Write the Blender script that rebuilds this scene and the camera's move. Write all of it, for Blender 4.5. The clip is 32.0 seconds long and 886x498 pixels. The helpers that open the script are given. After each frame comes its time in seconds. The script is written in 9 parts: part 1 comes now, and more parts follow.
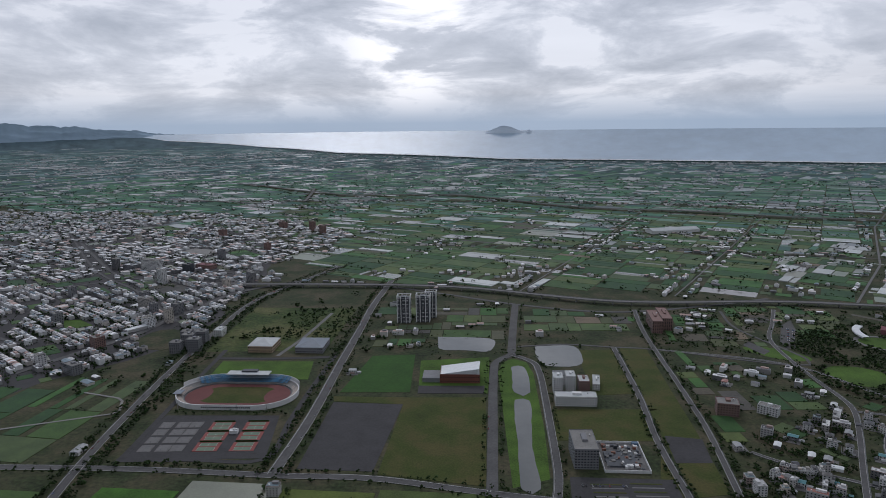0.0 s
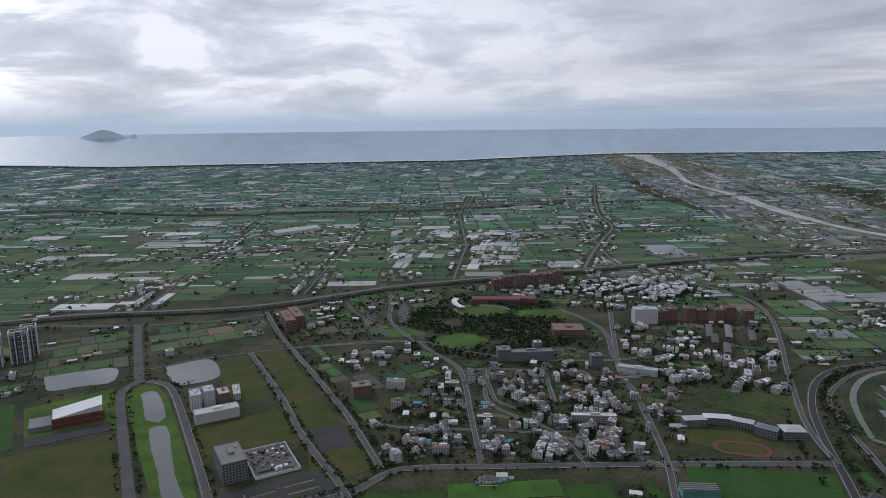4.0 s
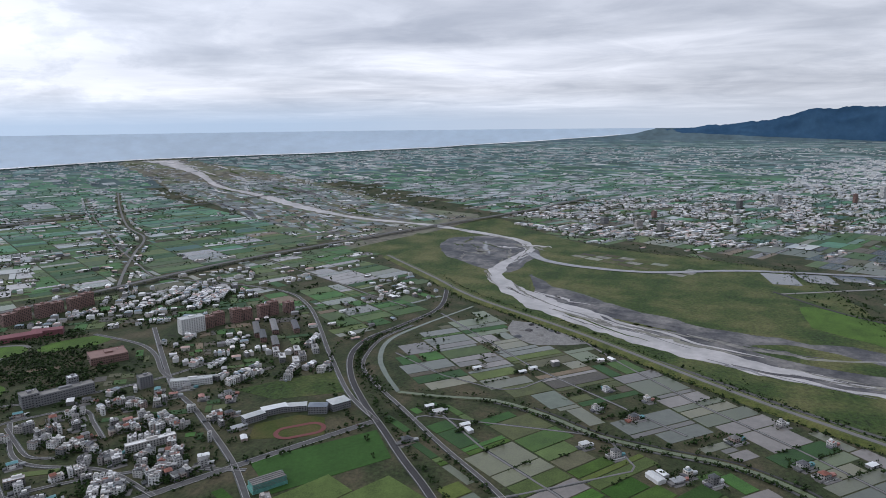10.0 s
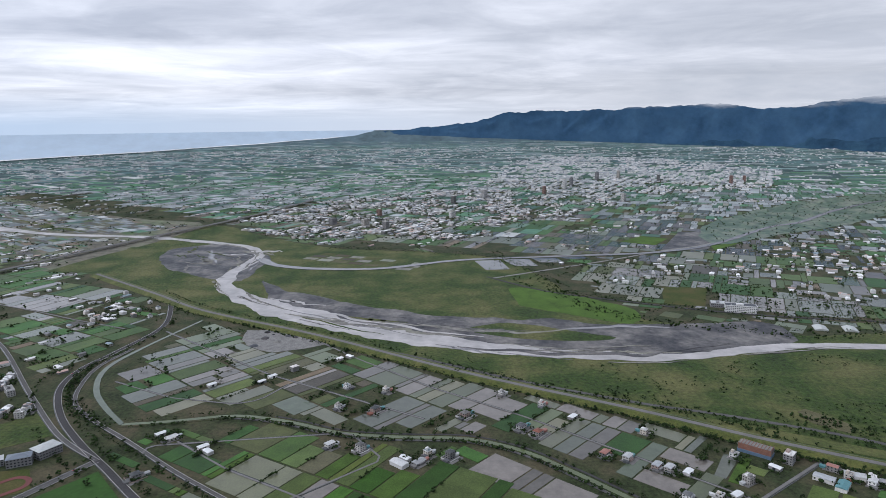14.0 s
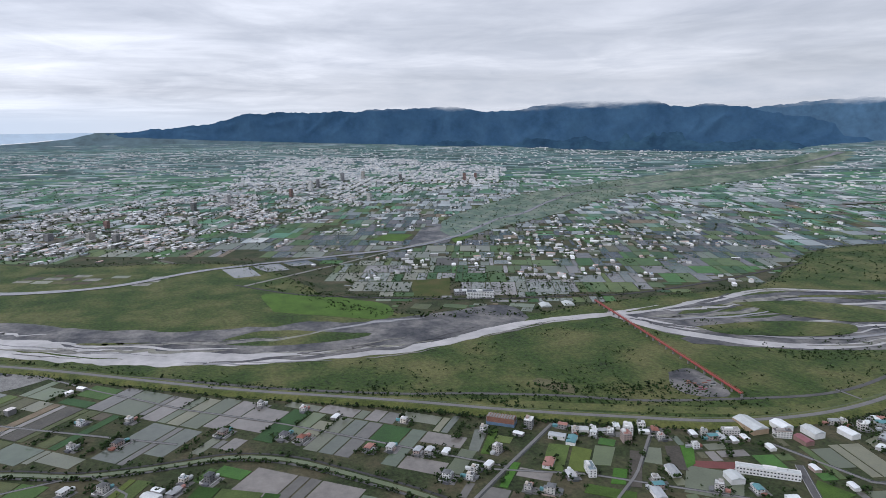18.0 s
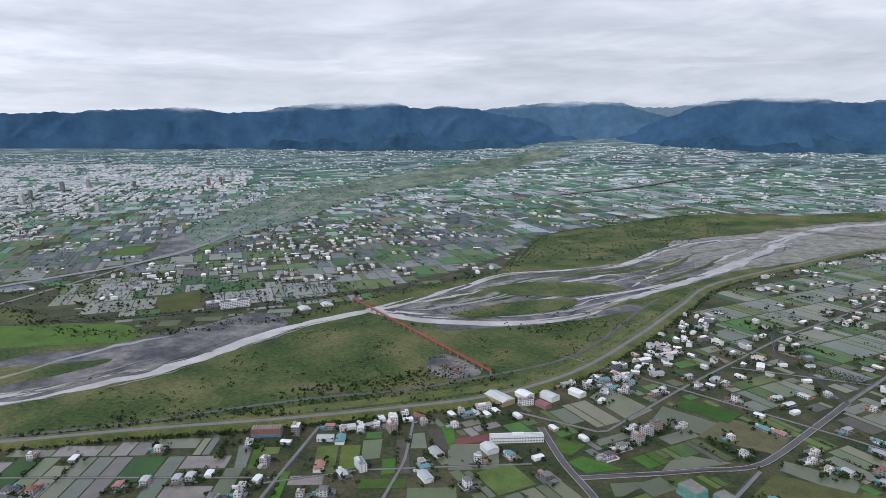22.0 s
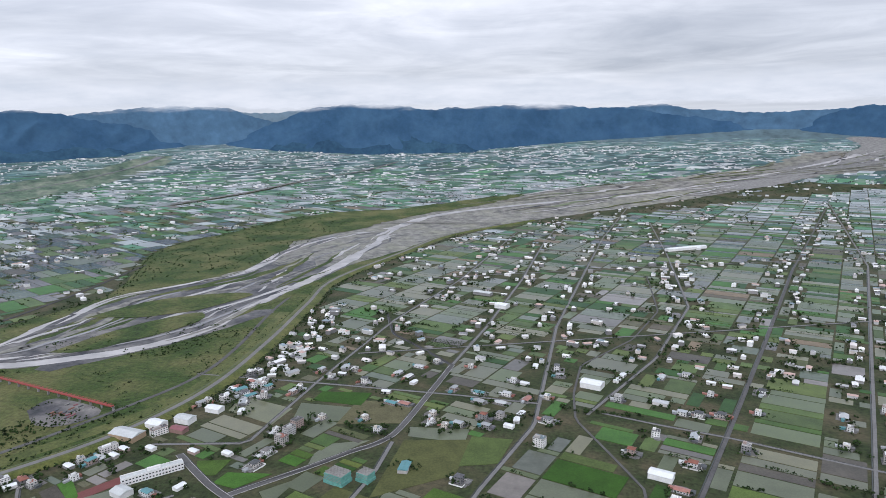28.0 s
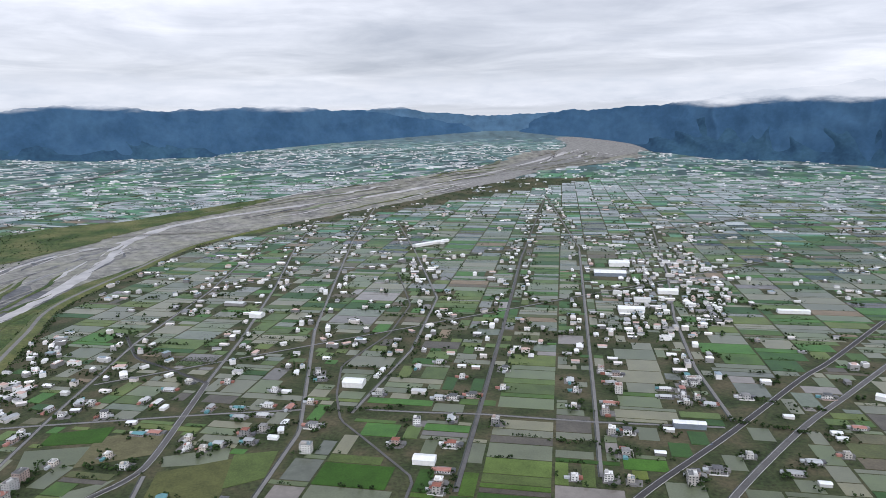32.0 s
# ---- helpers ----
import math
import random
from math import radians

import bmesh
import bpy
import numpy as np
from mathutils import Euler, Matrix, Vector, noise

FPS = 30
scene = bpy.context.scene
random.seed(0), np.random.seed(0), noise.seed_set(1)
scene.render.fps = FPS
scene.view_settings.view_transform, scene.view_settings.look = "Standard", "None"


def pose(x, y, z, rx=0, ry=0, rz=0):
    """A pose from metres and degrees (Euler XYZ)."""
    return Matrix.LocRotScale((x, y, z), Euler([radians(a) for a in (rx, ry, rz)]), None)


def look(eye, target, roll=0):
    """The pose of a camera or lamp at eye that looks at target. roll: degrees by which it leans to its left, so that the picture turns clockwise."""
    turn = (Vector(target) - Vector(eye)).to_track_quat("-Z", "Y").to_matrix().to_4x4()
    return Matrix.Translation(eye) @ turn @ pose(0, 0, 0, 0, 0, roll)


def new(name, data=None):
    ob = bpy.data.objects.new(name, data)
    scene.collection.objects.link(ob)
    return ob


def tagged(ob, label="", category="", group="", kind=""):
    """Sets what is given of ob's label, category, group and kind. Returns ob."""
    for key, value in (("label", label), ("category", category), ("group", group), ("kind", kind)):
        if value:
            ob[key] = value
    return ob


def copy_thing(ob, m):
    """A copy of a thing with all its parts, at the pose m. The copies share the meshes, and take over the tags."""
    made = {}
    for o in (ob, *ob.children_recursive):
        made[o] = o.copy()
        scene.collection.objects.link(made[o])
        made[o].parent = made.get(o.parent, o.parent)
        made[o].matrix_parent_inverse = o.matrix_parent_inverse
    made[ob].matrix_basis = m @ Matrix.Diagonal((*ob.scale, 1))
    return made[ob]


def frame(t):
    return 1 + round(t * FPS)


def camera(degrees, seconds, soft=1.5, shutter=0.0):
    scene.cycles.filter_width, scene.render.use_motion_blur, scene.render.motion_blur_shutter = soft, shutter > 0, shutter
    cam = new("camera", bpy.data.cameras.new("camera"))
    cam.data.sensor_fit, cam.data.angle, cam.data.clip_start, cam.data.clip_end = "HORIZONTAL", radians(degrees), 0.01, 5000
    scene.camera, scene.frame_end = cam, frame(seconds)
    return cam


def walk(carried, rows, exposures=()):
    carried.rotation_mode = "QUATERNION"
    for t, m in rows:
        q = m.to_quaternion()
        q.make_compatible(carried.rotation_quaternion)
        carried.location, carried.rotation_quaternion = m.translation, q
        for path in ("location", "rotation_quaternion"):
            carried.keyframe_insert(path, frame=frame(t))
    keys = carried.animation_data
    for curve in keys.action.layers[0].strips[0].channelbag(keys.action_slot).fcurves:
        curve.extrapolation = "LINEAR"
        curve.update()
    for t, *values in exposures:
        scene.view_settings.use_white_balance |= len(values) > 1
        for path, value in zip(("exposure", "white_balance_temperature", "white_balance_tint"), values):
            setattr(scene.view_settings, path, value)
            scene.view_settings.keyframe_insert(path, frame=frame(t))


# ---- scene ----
# ------------------------------------------------------------------ camera
H = 450.0                       # flying height over the plain
cam = camera(67.1, 32.0, soft=0.6)
PATH = [
    (0, 79.30, 0.64, -0.12), (1, 79.28, 0.64, -8.10), (2, 79.26, 0.63, -16.14), (3, 79.26, 0.61, -24.13),
    (4, 79.27, 0.61, -31.88), (4.5, 79.27, 0.61, -35.58), (6.5, 79.26, 0.62, -48.90), (7, 79.26, 0.63, -52.03),
    (8, 79.24, 0.65, -58.27), (9, 79.22, 0.65, -64.52), (10, 79.22, 0.61, -70.65), (11, 79.22, 0.56, -76.70),
    (12, 79.20, 0.56, -82.62), (13, 79.18, 0.56, -88.34), (14, 79.18, 0.57, -93.81), (14.5, 79.18, 0.58, -96.52),
    (16.5, 79.16, 0.56, -107.27), (17, 79.14, 0.54, -109.94), (18, 79.13, 0.50, -115.28), (19, 79.13, 0.48, -120.58),
    (20, 79.12, 0.47, -125.85), (21, 79.09, 0.48, -131.14), (22, 79.06, 0.54, -136.43), (23, 79.05, 0.62, -141.73),
    (24, 79.09, 0.68, -147.06), (25, 79.12, 0.71, -152.41), (25.5, 79.13, 0.72, -155.09), (27.5, 79.14, 0.74, -165.90),
    (28, 79.14, 0.75, -168.58), (29, 79.11, 0.76, -173.93), (30, 79.09, 0.75, -179.27), (31, 79.08, 0.76, -184.62),
    (32, 79.07, 0.78, -189.94),
]

walk(cam, [(t, pose(0, 0, H, a, b, c)) for t, a, b, c in PATH],
     exposures=[(0, -0.69, 6000, 14), (2, -0.65, 6000, 14), (4.5, -0.50, 6000, 14), (7, -0.26, 6000, 14), (9, -0.12, 6000, 14), (13, 0.08, 6000, 14), (19, 0.20, 6000, 14), (25, 0.38, 6000, 14), (32, 0.52, 6100, 14)])

# ------------------------------------------------------------------ world and sun
SUN_AZ, SUN_EL = -8.0, 42.0     # clockwise from +y, degrees
world = bpy.data.worlds.new("sky")
scene.world = world
world.use_nodes = True
wt = world.node_tree
wt.nodes.clear()


def node(tree, kind, ins=None, **attrs):
    n = tree.nodes.new(kind)
    for k, v in attrs.items():
        setattr(n, k, v)
    for k, v in (ins or {}).items():
        if isinstance(v, bpy.types.NodeSocket):
            tree.links.new(v, n.inputs[k])
        else:
            n.inputs[k].default_value = v
    return n


def math_n(tree, op, a, b=0.0, clamp=False):
    n = node(tree, "ShaderNodeMath", operation=op, use_clamp=clamp)
    for i, v in enumerate((a, b)):
        if isinstance(v, bpy.types.NodeSocket):
            tree.links.new(v, n.inputs[i])
        else:
            n.inputs[i].default_value = v
    return n.outputs[0]


def ramp(tree, fac, stops):
    n = node(tree, "ShaderNodeValToRGB", {"Fac": fac})
    el = n.color_ramp.elements
    while len(el) < len(stops):
        el.new(0.5)
    for e, (p, c) in zip(el, stops):
        e.position, e.color = p, (*c, 1) if len(c) == 3 else c
    return n.outputs["Color"]


def mix(tree, fac, a, b, mode="MIX"):
    n = node(tree, "ShaderNodeMix", data_type="RGBA", blend_type=mode)
    for i, v in ((0, fac), (6, a), (7, b)):
        if isinstance(v, bpy.types.NodeSocket):
            tree.links.new(v, n.inputs[i])
        else:
            n.inputs[i].default_value = v if i == 0 else (*v, 1)
    return n.outputs[2]


def build_sky():
    t = wt
    co = node(t, "ShaderNodeTexCoord").outputs["Generated"]
    sep = node(t, "ShaderNodeSeparateXYZ", {0: co})
    z = math_n(t, "MAXIMUM", sep.outputs[2], 0.0)
    den = math_n(t, "ADD", z, 0.055)
    px = math_n(t, "DIVIDE", sep.outputs[0], den)
    py = math_n(t, "DIVIDE", sep.outputs[1], den)
    flat = node(t, "ShaderNodeCombineXYZ", {0: px, 1: py, 2: 3.7}).outputs[0]
    # billows of the cloud deck seen from below, two sizes
    big = node(t, "ShaderNodeTexNoise", {"Vector": flat, "Scale": 0.26, "Detail": 9.0, "Roughness": 0.55, "Distortion": 0.5}).outputs["Fac"]
    deck = ramp(t, big, [(0.30, (0.46, 0.48, 0.515)), (0.46, (0.63, 0.645, 0.665)), (0.58, (0.76, 0.77, 0.785)), (0.74, (0.95, 0.95, 0.95))])
    streak = node(t, "ShaderNodeMapping", {"Vector": co, "Scale": (1.8, 1.8, 17.0)}).outputs[0]
    band = node(t, "ShaderNodeTexNoise", {"Vector": streak, "Scale": 1.5, "Detail": 5.0, "Roughness": 0.55}).outputs["Fac"]
    bands = ramp(t, band, [(0.32, (0.86, 0.87, 0.89)), (0.52, (0.95, 0.955, 0.965)), (0.70, (1.12, 1.115, 1.11))])
    small = node(t, "ShaderNodeTexNoise", {"Vector": flat, "Scale": 0.85, "Detail": 7.0, "Roughness": 0.6, "Distortion": 0.8}).outputs["Fac"]
    puffs = ramp(t, small, [(0.36, (0.74, 0.76, 0.80)), (0.52, (0.98, 0.98, 0.99)), (0.66, (1.22, 1.21, 1.20))])
    heap = node(t, "ShaderNodeMapping", {"Vector": co, "Location": (0.35, 0.0, 0.1), "Scale": (2.1, 2.1, 6.5)}).outputs[0]
    heap = node(t, "ShaderNodeTexNoise", {"Vector": heap, "Scale": 2.6, "Detail": 11.0, "Roughness": 0.60, "Distortion": 0.35}).outputs["Fac"]
    heaps = ramp(t, heap, [(0.34, (0.46, 0.49, 0.53)), (0.44, (0.60, 0.625, 0.66)), (0.50, (0.74, 0.76, 0.785)), (0.55, (0.92, 0.925, 0.93))])
    ahead = node(t, "ShaderNodeMapRange", {"Value": sep.outputs[1], "From Min": 0.45, "From Max": 0.95, "To Min": 0.0, "To Max": 0.85}).outputs[0]
    deck = mix(t, 0.55, deck, bands, "MULTIPLY")
    deck = mix(t, 0.5, deck, puffs, "MULTIPLY")
    deck = mix(t, ahead, deck, heaps)
    # the sun behind thin cloud
    sd = (math.sin(radians(-2.5)) * math.cos(radians(7.5)), math.cos(radians(-2.5)) * math.cos(radians(7.5)), math.sin(radians(7.5)))
    dot = node(t, "ShaderNodeVectorMath", {0: co, 1: sd}, operation="DOT_PRODUCT").outputs["Value"]
    low = node(t, "ShaderNodeMapRange", {"Value": sep.outputs[2], "From Min": 0.0, "From Max": 0.042, "To Min": 0.95, "To Max": 0.0}).outputs[0]
    seaward = node(t, "ShaderNodeMapRange", {"Value": dot, "From Min": -0.3, "From Max": 0.5}).outputs[0]
    deck = mix(t, low, deck, mix(t, seaward, (0.66, 0.69, 0.72), (0.37, 0.47, 0.58)))
    glow = node(t, "ShaderNodeMapRange", {"Value": dot, "From Min": 0.992, "From Max": 1.0, "To Min": 0.0, "To Max": 0.9}, interpolation_type="SMOOTHSTEP").outputs[0]
    glow = math_n(t, "MULTIPLY", glow, node(t, "ShaderNodeMapRange", {"Value": heap, "From Min": 0.44, "From Max": 0.54, "To Min": 0.06, "To Max": 1.0}).outputs[0], True)
    deck = mix(t, glow, deck, (1.25, 1.22, 1.18))
    side = node(t, "ShaderNodeMapRange", {"Value": dot, "From Min": -1.0, "From Max": 1.0, "To Min": 0.62, "To Max": 1.26}).outputs[0]
    deck = mix(t, 1.0, deck, node(t, "ShaderNodeCombineColor", {0: side, 1: side, 2: side}).outputs[0], "MULTIPLY")
    sky = node(t, "ShaderNodeTexSky", sky_type="NISHITA", sun_disc=False, sun_elevation=radians(SUN_EL), sun_rotation=radians(SUN_AZ))
    blue = node(t, "ShaderNodeBackground", {"Color": sky.outputs[0], "Strength": 0.10})
    white = node(t, "ShaderNodeBackground", {"Color": deck, "Strength": 1.2})
    both = node(t, "ShaderNodeMixShader", {0: 0.92, 1: blue.outputs[0], 2: white.outputs[0]})
    node(t, "ShaderNodeOutputWorld", {0: both.outputs[0]})


build_sky()
sun = new("sun", bpy.data.lights.new("sun", "SUN"))
sun.data.energy, sun.data.angle, sun.data.color = 0.9, radians(14), (1.0, 0.96, 0.9)
sun.matrix_world = look((0, 0, 900), (-math.sin(radians(SUN_AZ)) * math.cos(radians(SUN_EL)) * 100, -math.cos(radians(SUN_AZ)) * math.cos(radians(SUN_EL)) * 100, 900 - math.sin(radians(SUN_EL)) * 100))

# ------------------------------------------------------------------ materials


def material(name, color, rough=0.9, metal=0.0, vary=0.25, grain=0.5, patch=0.02, bump=0.0, second=None, per="object", spec=0.3, hue=0.0, sheen=0.07):
    """A surface with two scales of colour variation (grain and patch: noise scales per metre) and a shift from piece to piece."""
    m = bpy.data.materials.new(name)
    m.use_nodes = True
    t = m.node_tree
    bsdf = t.nodes["Principled BSDF"]
    geo = node(t, "ShaderNodeNewGeometry")
    pos = geo.outputs["Position"]
    n1 = node(t, "ShaderNodeTexNoise", {"Vector": pos, "Scale": grain, "Detail": 5.0, "Roughness": 0.68}).outputs["Fac"]
    n2 = node(t, "ShaderNodeTexNoise", {"Vector": pos, "Scale": patch, "Detail": 4.0, "Roughness": 0.55}).outputs["Fac"]
    k = math_n(t, "ADD", math_n(t, "MULTIPLY", n1, vary * 2.8), math_n(t, "MULTIPLY", n2, vary * 2.4))
    k = math_n(t, "MAXIMUM", math_n(t, "ADD", k, 1.0 - vary * 2.6), 0.2)
    if per == "object":
        rnd = node(t, "ShaderNodeObjectInfo").outputs["Random"]
    else:
        rnd = geo.outputs["Random Per Island"]
    if hue:
        k = math_n(t, "MULTIPLY", k, math_n(t, "ADD", math_n(t, "MULTIPLY", rnd, hue), 1.0 - hue / 2))
    base = color
    if second is not None:
        if isinstance(second[0], tuple):
            stops = [(i / len(second), c) for i, c in enumerate(second)]
            n = node(t, "ShaderNodeValToRGB", {"Fac": rnd})
            n.color_ramp.interpolation = "CONSTANT"
            el = n.color_ramp.elements
            while len(el) < len(stops):
                el.new(0.5)
            for e, (p, c) in zip(el, stops):
                e.position, e.color = p, (*c, 1)
            base = n.outputs["Color"]
        else:
            f = node(t, "ShaderNodeMapRange", {"Value": n2, "From Min": 0.4, "From Max": 0.62}).outputs[0]
            base = mix(t, f, color, second)
    grey = node(t, "ShaderNodeCombineColor", {0: k, 1: k, 2: k}).outputs[0]
    col = mix(t, 1.0, base, grey, "MULTIPLY")
    t.links.new(col, bsdf.inputs["Base Color"])
    bsdf.inputs["Roughness"].default_value = rough
    bsdf.inputs["Metallic"].default_value = metal
    bsdf.inputs["Specular IOR Level"].default_value = spec
    # bluish sheen stands in for haze on surfaces seen at a flat angle
    if (rough > 0.85 or sheen > 0.05) and sheen:
        bsdf.inputs["Sheen Weight"].default_value = sheen
        bsdf.inputs["Sheen Roughness"].default_value = 0.45
        bsdf.inputs["Sheen Tint"].default_value = (0.60, 0.80, 1.0, 1)
    if bump:
        b = node(t, "ShaderNodeBump", {"Height": n1, "Strength": 0.8, "Distance": bump})
        t.links.new(b.outputs[0], bsdf.inputs["Normal"])
    return m


M = {}
RICE = ((0.042, 0.112, 0.012), (0.066, 0.122, 0.020), (0.030, 0.074, 0.012), (0.084, 0.124, 0.032), (0.062, 0.088, 0.026), (0.078, 0.102, 0.023), (0.038, 0.096, 0.013))
FLOODED = ((0.125, 0.118, 0.105), (0.095, 0.108, 0.085), (0.075, 0.098, 0.062), (0.145, 0.132, 0.120))
M["soil"] = material("damp_earth_and_weeds", (0.036, 0.052, 0.017), 0.95, vary=0.95, grain=0.16, patch=0.014, bump=0.5, second=(0.056, 0.050, 0.028), sheen=0.02)
M["lawn"] = material("mown_grass", (0.054, 0.074, 0.012), 0.95, vary=0.6, grain=0.35, patch=0.018, bump=0.1, second=(0.064, 0.060, 0.018), sheen=0.02)
M["meadow"] = material("flood_meadow_grass", (0.042, 0.076, 0.012), 0.95, vary=0.95, grain=0.12, patch=0.008, bump=1.6, second=(0.080, 0.082, 0.029), sheen=0.03)
M["dike_grass"] = material("mown_dike_grass", (0.076, 0.096, 0.020), 0.95, vary=0.7, grain=0.2, patch=0.02, bump=0.3, second=(0.092, 0.094, 0.028), sheen=0.08)
M["bright_grass"] = material("fresh_green_grass", (0.062, 0.118, 0.016), 0.95, vary=0.6, grain=0.35, patch=0.02, bump=0.1, sheen=0.02)
M["gravel"] = material("dark_river_gravel", (0.070, 0.065, 0.068), 0.9, vary=0.9, grain=0.06, patch=0.012, bump=0.3, second=(0.135, 0.126, 0.118), sheen=0.12)
M["sand"] = material("dry_river_sand", (0.235, 0.226, 0.206), 0.9, vary=1.0, grain=0.03, patch=0.008, bump=0.3, second=(0.155, 0.152, 0.122))
M["bed"] = material("lower_river_bed", (0.165, 0.150, 0.112), 0.92, vary=0.9, grain=0.03, patch=0.006, bump=0.3, second=(0.100, 0.122, 0.066))
M["silt"] = material("silty_river_water", (0.35, 0.335, 0.33), 0.35, vary=0.3, grain=0.05, patch=0.014, bump=0.02, second=(0.42, 0.40, 0.395), spec=0.5)
M["rubble"] = material("pale_rubble", (0.20, 0.195, 0.185), 0.9, vary=0.5, grain=0.4, patch=0.08, bump=0.4)
M["silt_wet"] = material("shallow_grey_water", (0.20, 0.195, 0.20), 0.25, vary=0.3, grain=0.05, patch=0.02, bump=0.02, spec=0.5)
M["pond"] = material("still_pond_water", (0.10, 0.105, 0.10), 0.06, vary=0.15, grain=0.02, patch=0.01, bump=0.004, spec=0.5)
M["asphalt"] = material("grey_asphalt", (0.094, 0.093, 0.094), 0.85, vary=0.35, grain=0.25, patch=0.03, bump=0.02, sheen=0.02)
M["dark_asphalt"] = material("fresh_dark_asphalt", (0.050, 0.049, 0.052), 0.85, vary=0.3, grain=0.25, patch=0.03, bump=0.02, sheen=0.02)
M["concrete"] = material("weathered_concrete", (0.23, 0.225, 0.215), 0.85, vary=0.3, grain=0.4, patch=0.05, bump=0.02, sheen=0.02)
M["lane"] = material("farm_lane_concrete", (0.165, 0.162, 0.16), 0.9, vary=0.25, grain=0.3, patch=0.04, sheen=0.02)
M["kerb"] = material("pale_kerb_concrete", (0.36, 0.355, 0.345), 0.9, vary=0.3, grain=0.4, patch=0.05)
M["paint"] = material("white_road_paint", (0.62, 0.62, 0.60), 0.7, vary=0.3, grain=0.8, patch=0.1)
M["rice"] = material("young_rice", (0.042, 0.110, 0.018), 0.95, vary=0.45, grain=0.5, patch=0.03, bump=0.15, per="island", hue=0.7, second=RICE, sheen=0.15)
M["paddy"] = material("flooded_paddy", (0.14, 0.135, 0.12), 0.14, vary=0.25, grain=0.06, patch=0.02, bump=0.004, per="island", hue=0.5, spec=0.5, second=FLOODED)
M["sprout"] = material("paddy_with_seedlings", (0.085, 0.115, 0.065), 0.3, vary=0.3, grain=0.4, patch=0.03, per="island", hue=0.5, spec=0.5, second=((0.102, 0.118, 0.060), (0.124, 0.130, 0.080), (0.084, 0.108, 0.040), (0.130, 0.126, 0.072)), sheen=0.15)
M["fallow"] = material("fallow_field", (0.12, 0.10, 0.06), 0.95, vary=0.4, grain=0.3, patch=0.04, bump=0.15, per="island", hue=0.5, second=((0.12, 0.10, 0.065), (0.085, 0.095, 0.03), (0.10, 0.095, 0.05), (0.16, 0.12, 0.075), (0.070, 0.062, 0.05)), sheen=0.15)
M["net"] = material("shade_house_film", (0.46, 0.48, 0.47), 0.5, vary=0.15, per="island", hue=0.5)
# far crops and soil with aerial haze put into their base colours
M["haze_tinted_rice"] = material("haze_tinted_rice", (0.07, 0.12, 0.08), 0.95, vary=0.4, grain=0.03, patch=0.01, per="island", hue=1.0, second=((0.044, 0.132, 0.044), (0.088, 0.178, 0.078), (0.032, 0.092, 0.050), (0.104, 0.168, 0.104), (0.056, 0.148, 0.054), (0.038, 0.112, 0.046)), sheen=0.28)
M["haze_tinted_paddy"] = material("haze_tinted_paddy", (0.28, 0.31, 0.32), 0.5, vary=0.2, grain=0.02, patch=0.01, per="island", hue=0.6, spec=0.5)
M["haze_tinted_fallow"] = material("haze_tinted_fallow", (0.15, 0.165, 0.155), 0.95, vary=0.2, grain=0.02, patch=0.01, per="island", hue=0.5, sheen=0.28)
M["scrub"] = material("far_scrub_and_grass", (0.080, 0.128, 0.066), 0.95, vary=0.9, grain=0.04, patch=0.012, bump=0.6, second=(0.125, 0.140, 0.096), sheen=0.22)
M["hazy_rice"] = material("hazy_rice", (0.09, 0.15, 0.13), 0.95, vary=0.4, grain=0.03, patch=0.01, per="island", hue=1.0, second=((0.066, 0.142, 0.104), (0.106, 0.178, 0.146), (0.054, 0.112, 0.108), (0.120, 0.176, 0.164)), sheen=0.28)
M["haze_tinted_soil"] = material("haze_tinted_plain", (0.026, 0.054, 0.042), 0.95, vary=0.8, grain=0.03, patch=0.008, second=(0.034, 0.060, 0.050), sheen=0.28)
# the same crops for single plots, varied from plot to plot
M["rice_one"] = material("young_rice_plot", (0.045, 0.095, 0.018), 0.95, vary=0.5, grain=0.5, patch=0.03, bump=0.15, hue=0.7, second=RICE, sheen=0.02)
M["paddy_one"] = material("flooded_plot", (0.14, 0.135, 0.12), 0.14, vary=0.3, grain=0.06, patch=0.02, bump=0.004, hue=0.5, spec=0.5, second=FLOODED, sheen=0.02)
M["sprout_one"] = material("seedling_plot", (0.085, 0.115, 0.065), 0.3, vary=0.35, grain=0.4, patch=0.03, hue=0.5, spec=0.5, second=((0.090, 0.112, 0.058), (0.108, 0.126, 0.078), (0.074, 0.100, 0.040), (0.112, 0.120, 0.070)), sheen=0.02)
M["fallow_one"] = material("fallow_plot", (0.12, 0.10, 0.06), 0.95, vary=0.45, grain=0.3, patch=0.04, bump=0.15, hue=0.5, second=((0.10, 0.085, 0.055), (0.080, 0.088, 0.03), (0.10, 0.095, 0.05), (0.15, 0.115, 0.075), (0.060, 0.054, 0.045)), sheen=0.02)
# outermost plain, pale blue haze put into its colour
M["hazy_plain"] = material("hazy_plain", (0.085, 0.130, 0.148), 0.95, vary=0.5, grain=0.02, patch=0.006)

# ------------------------------------------------------------------ the lie of the land
# The plain is true to scale out to R0; beyond it distances shrink towards R1, and sizes with them, so that coast, island
# and mountains keep their bearing and their height over the horizon.
R0, R1 = 2600.0, 4850.0


def shrink(d):
    d = np.asarray(d, float)
    u = np.maximum(d - R0, 0) / (R1 - R0)
    return np.where(d <= R0, 1.0, (R0 + (R1 - R0) * u / (1 + u)) / np.maximum(d, 1.0))


def lay(v):
    """True places (n x 3) to places in the scene."""
    v = np.asarray(v, float).reshape(-1, 3)
    s = shrink(np.hypot(v[:, 0], v[:, 1]))[:, None]
    out = v * s
    out[:, 2] = H + (v[:, 2] - H) * s[:, 0]
    return out


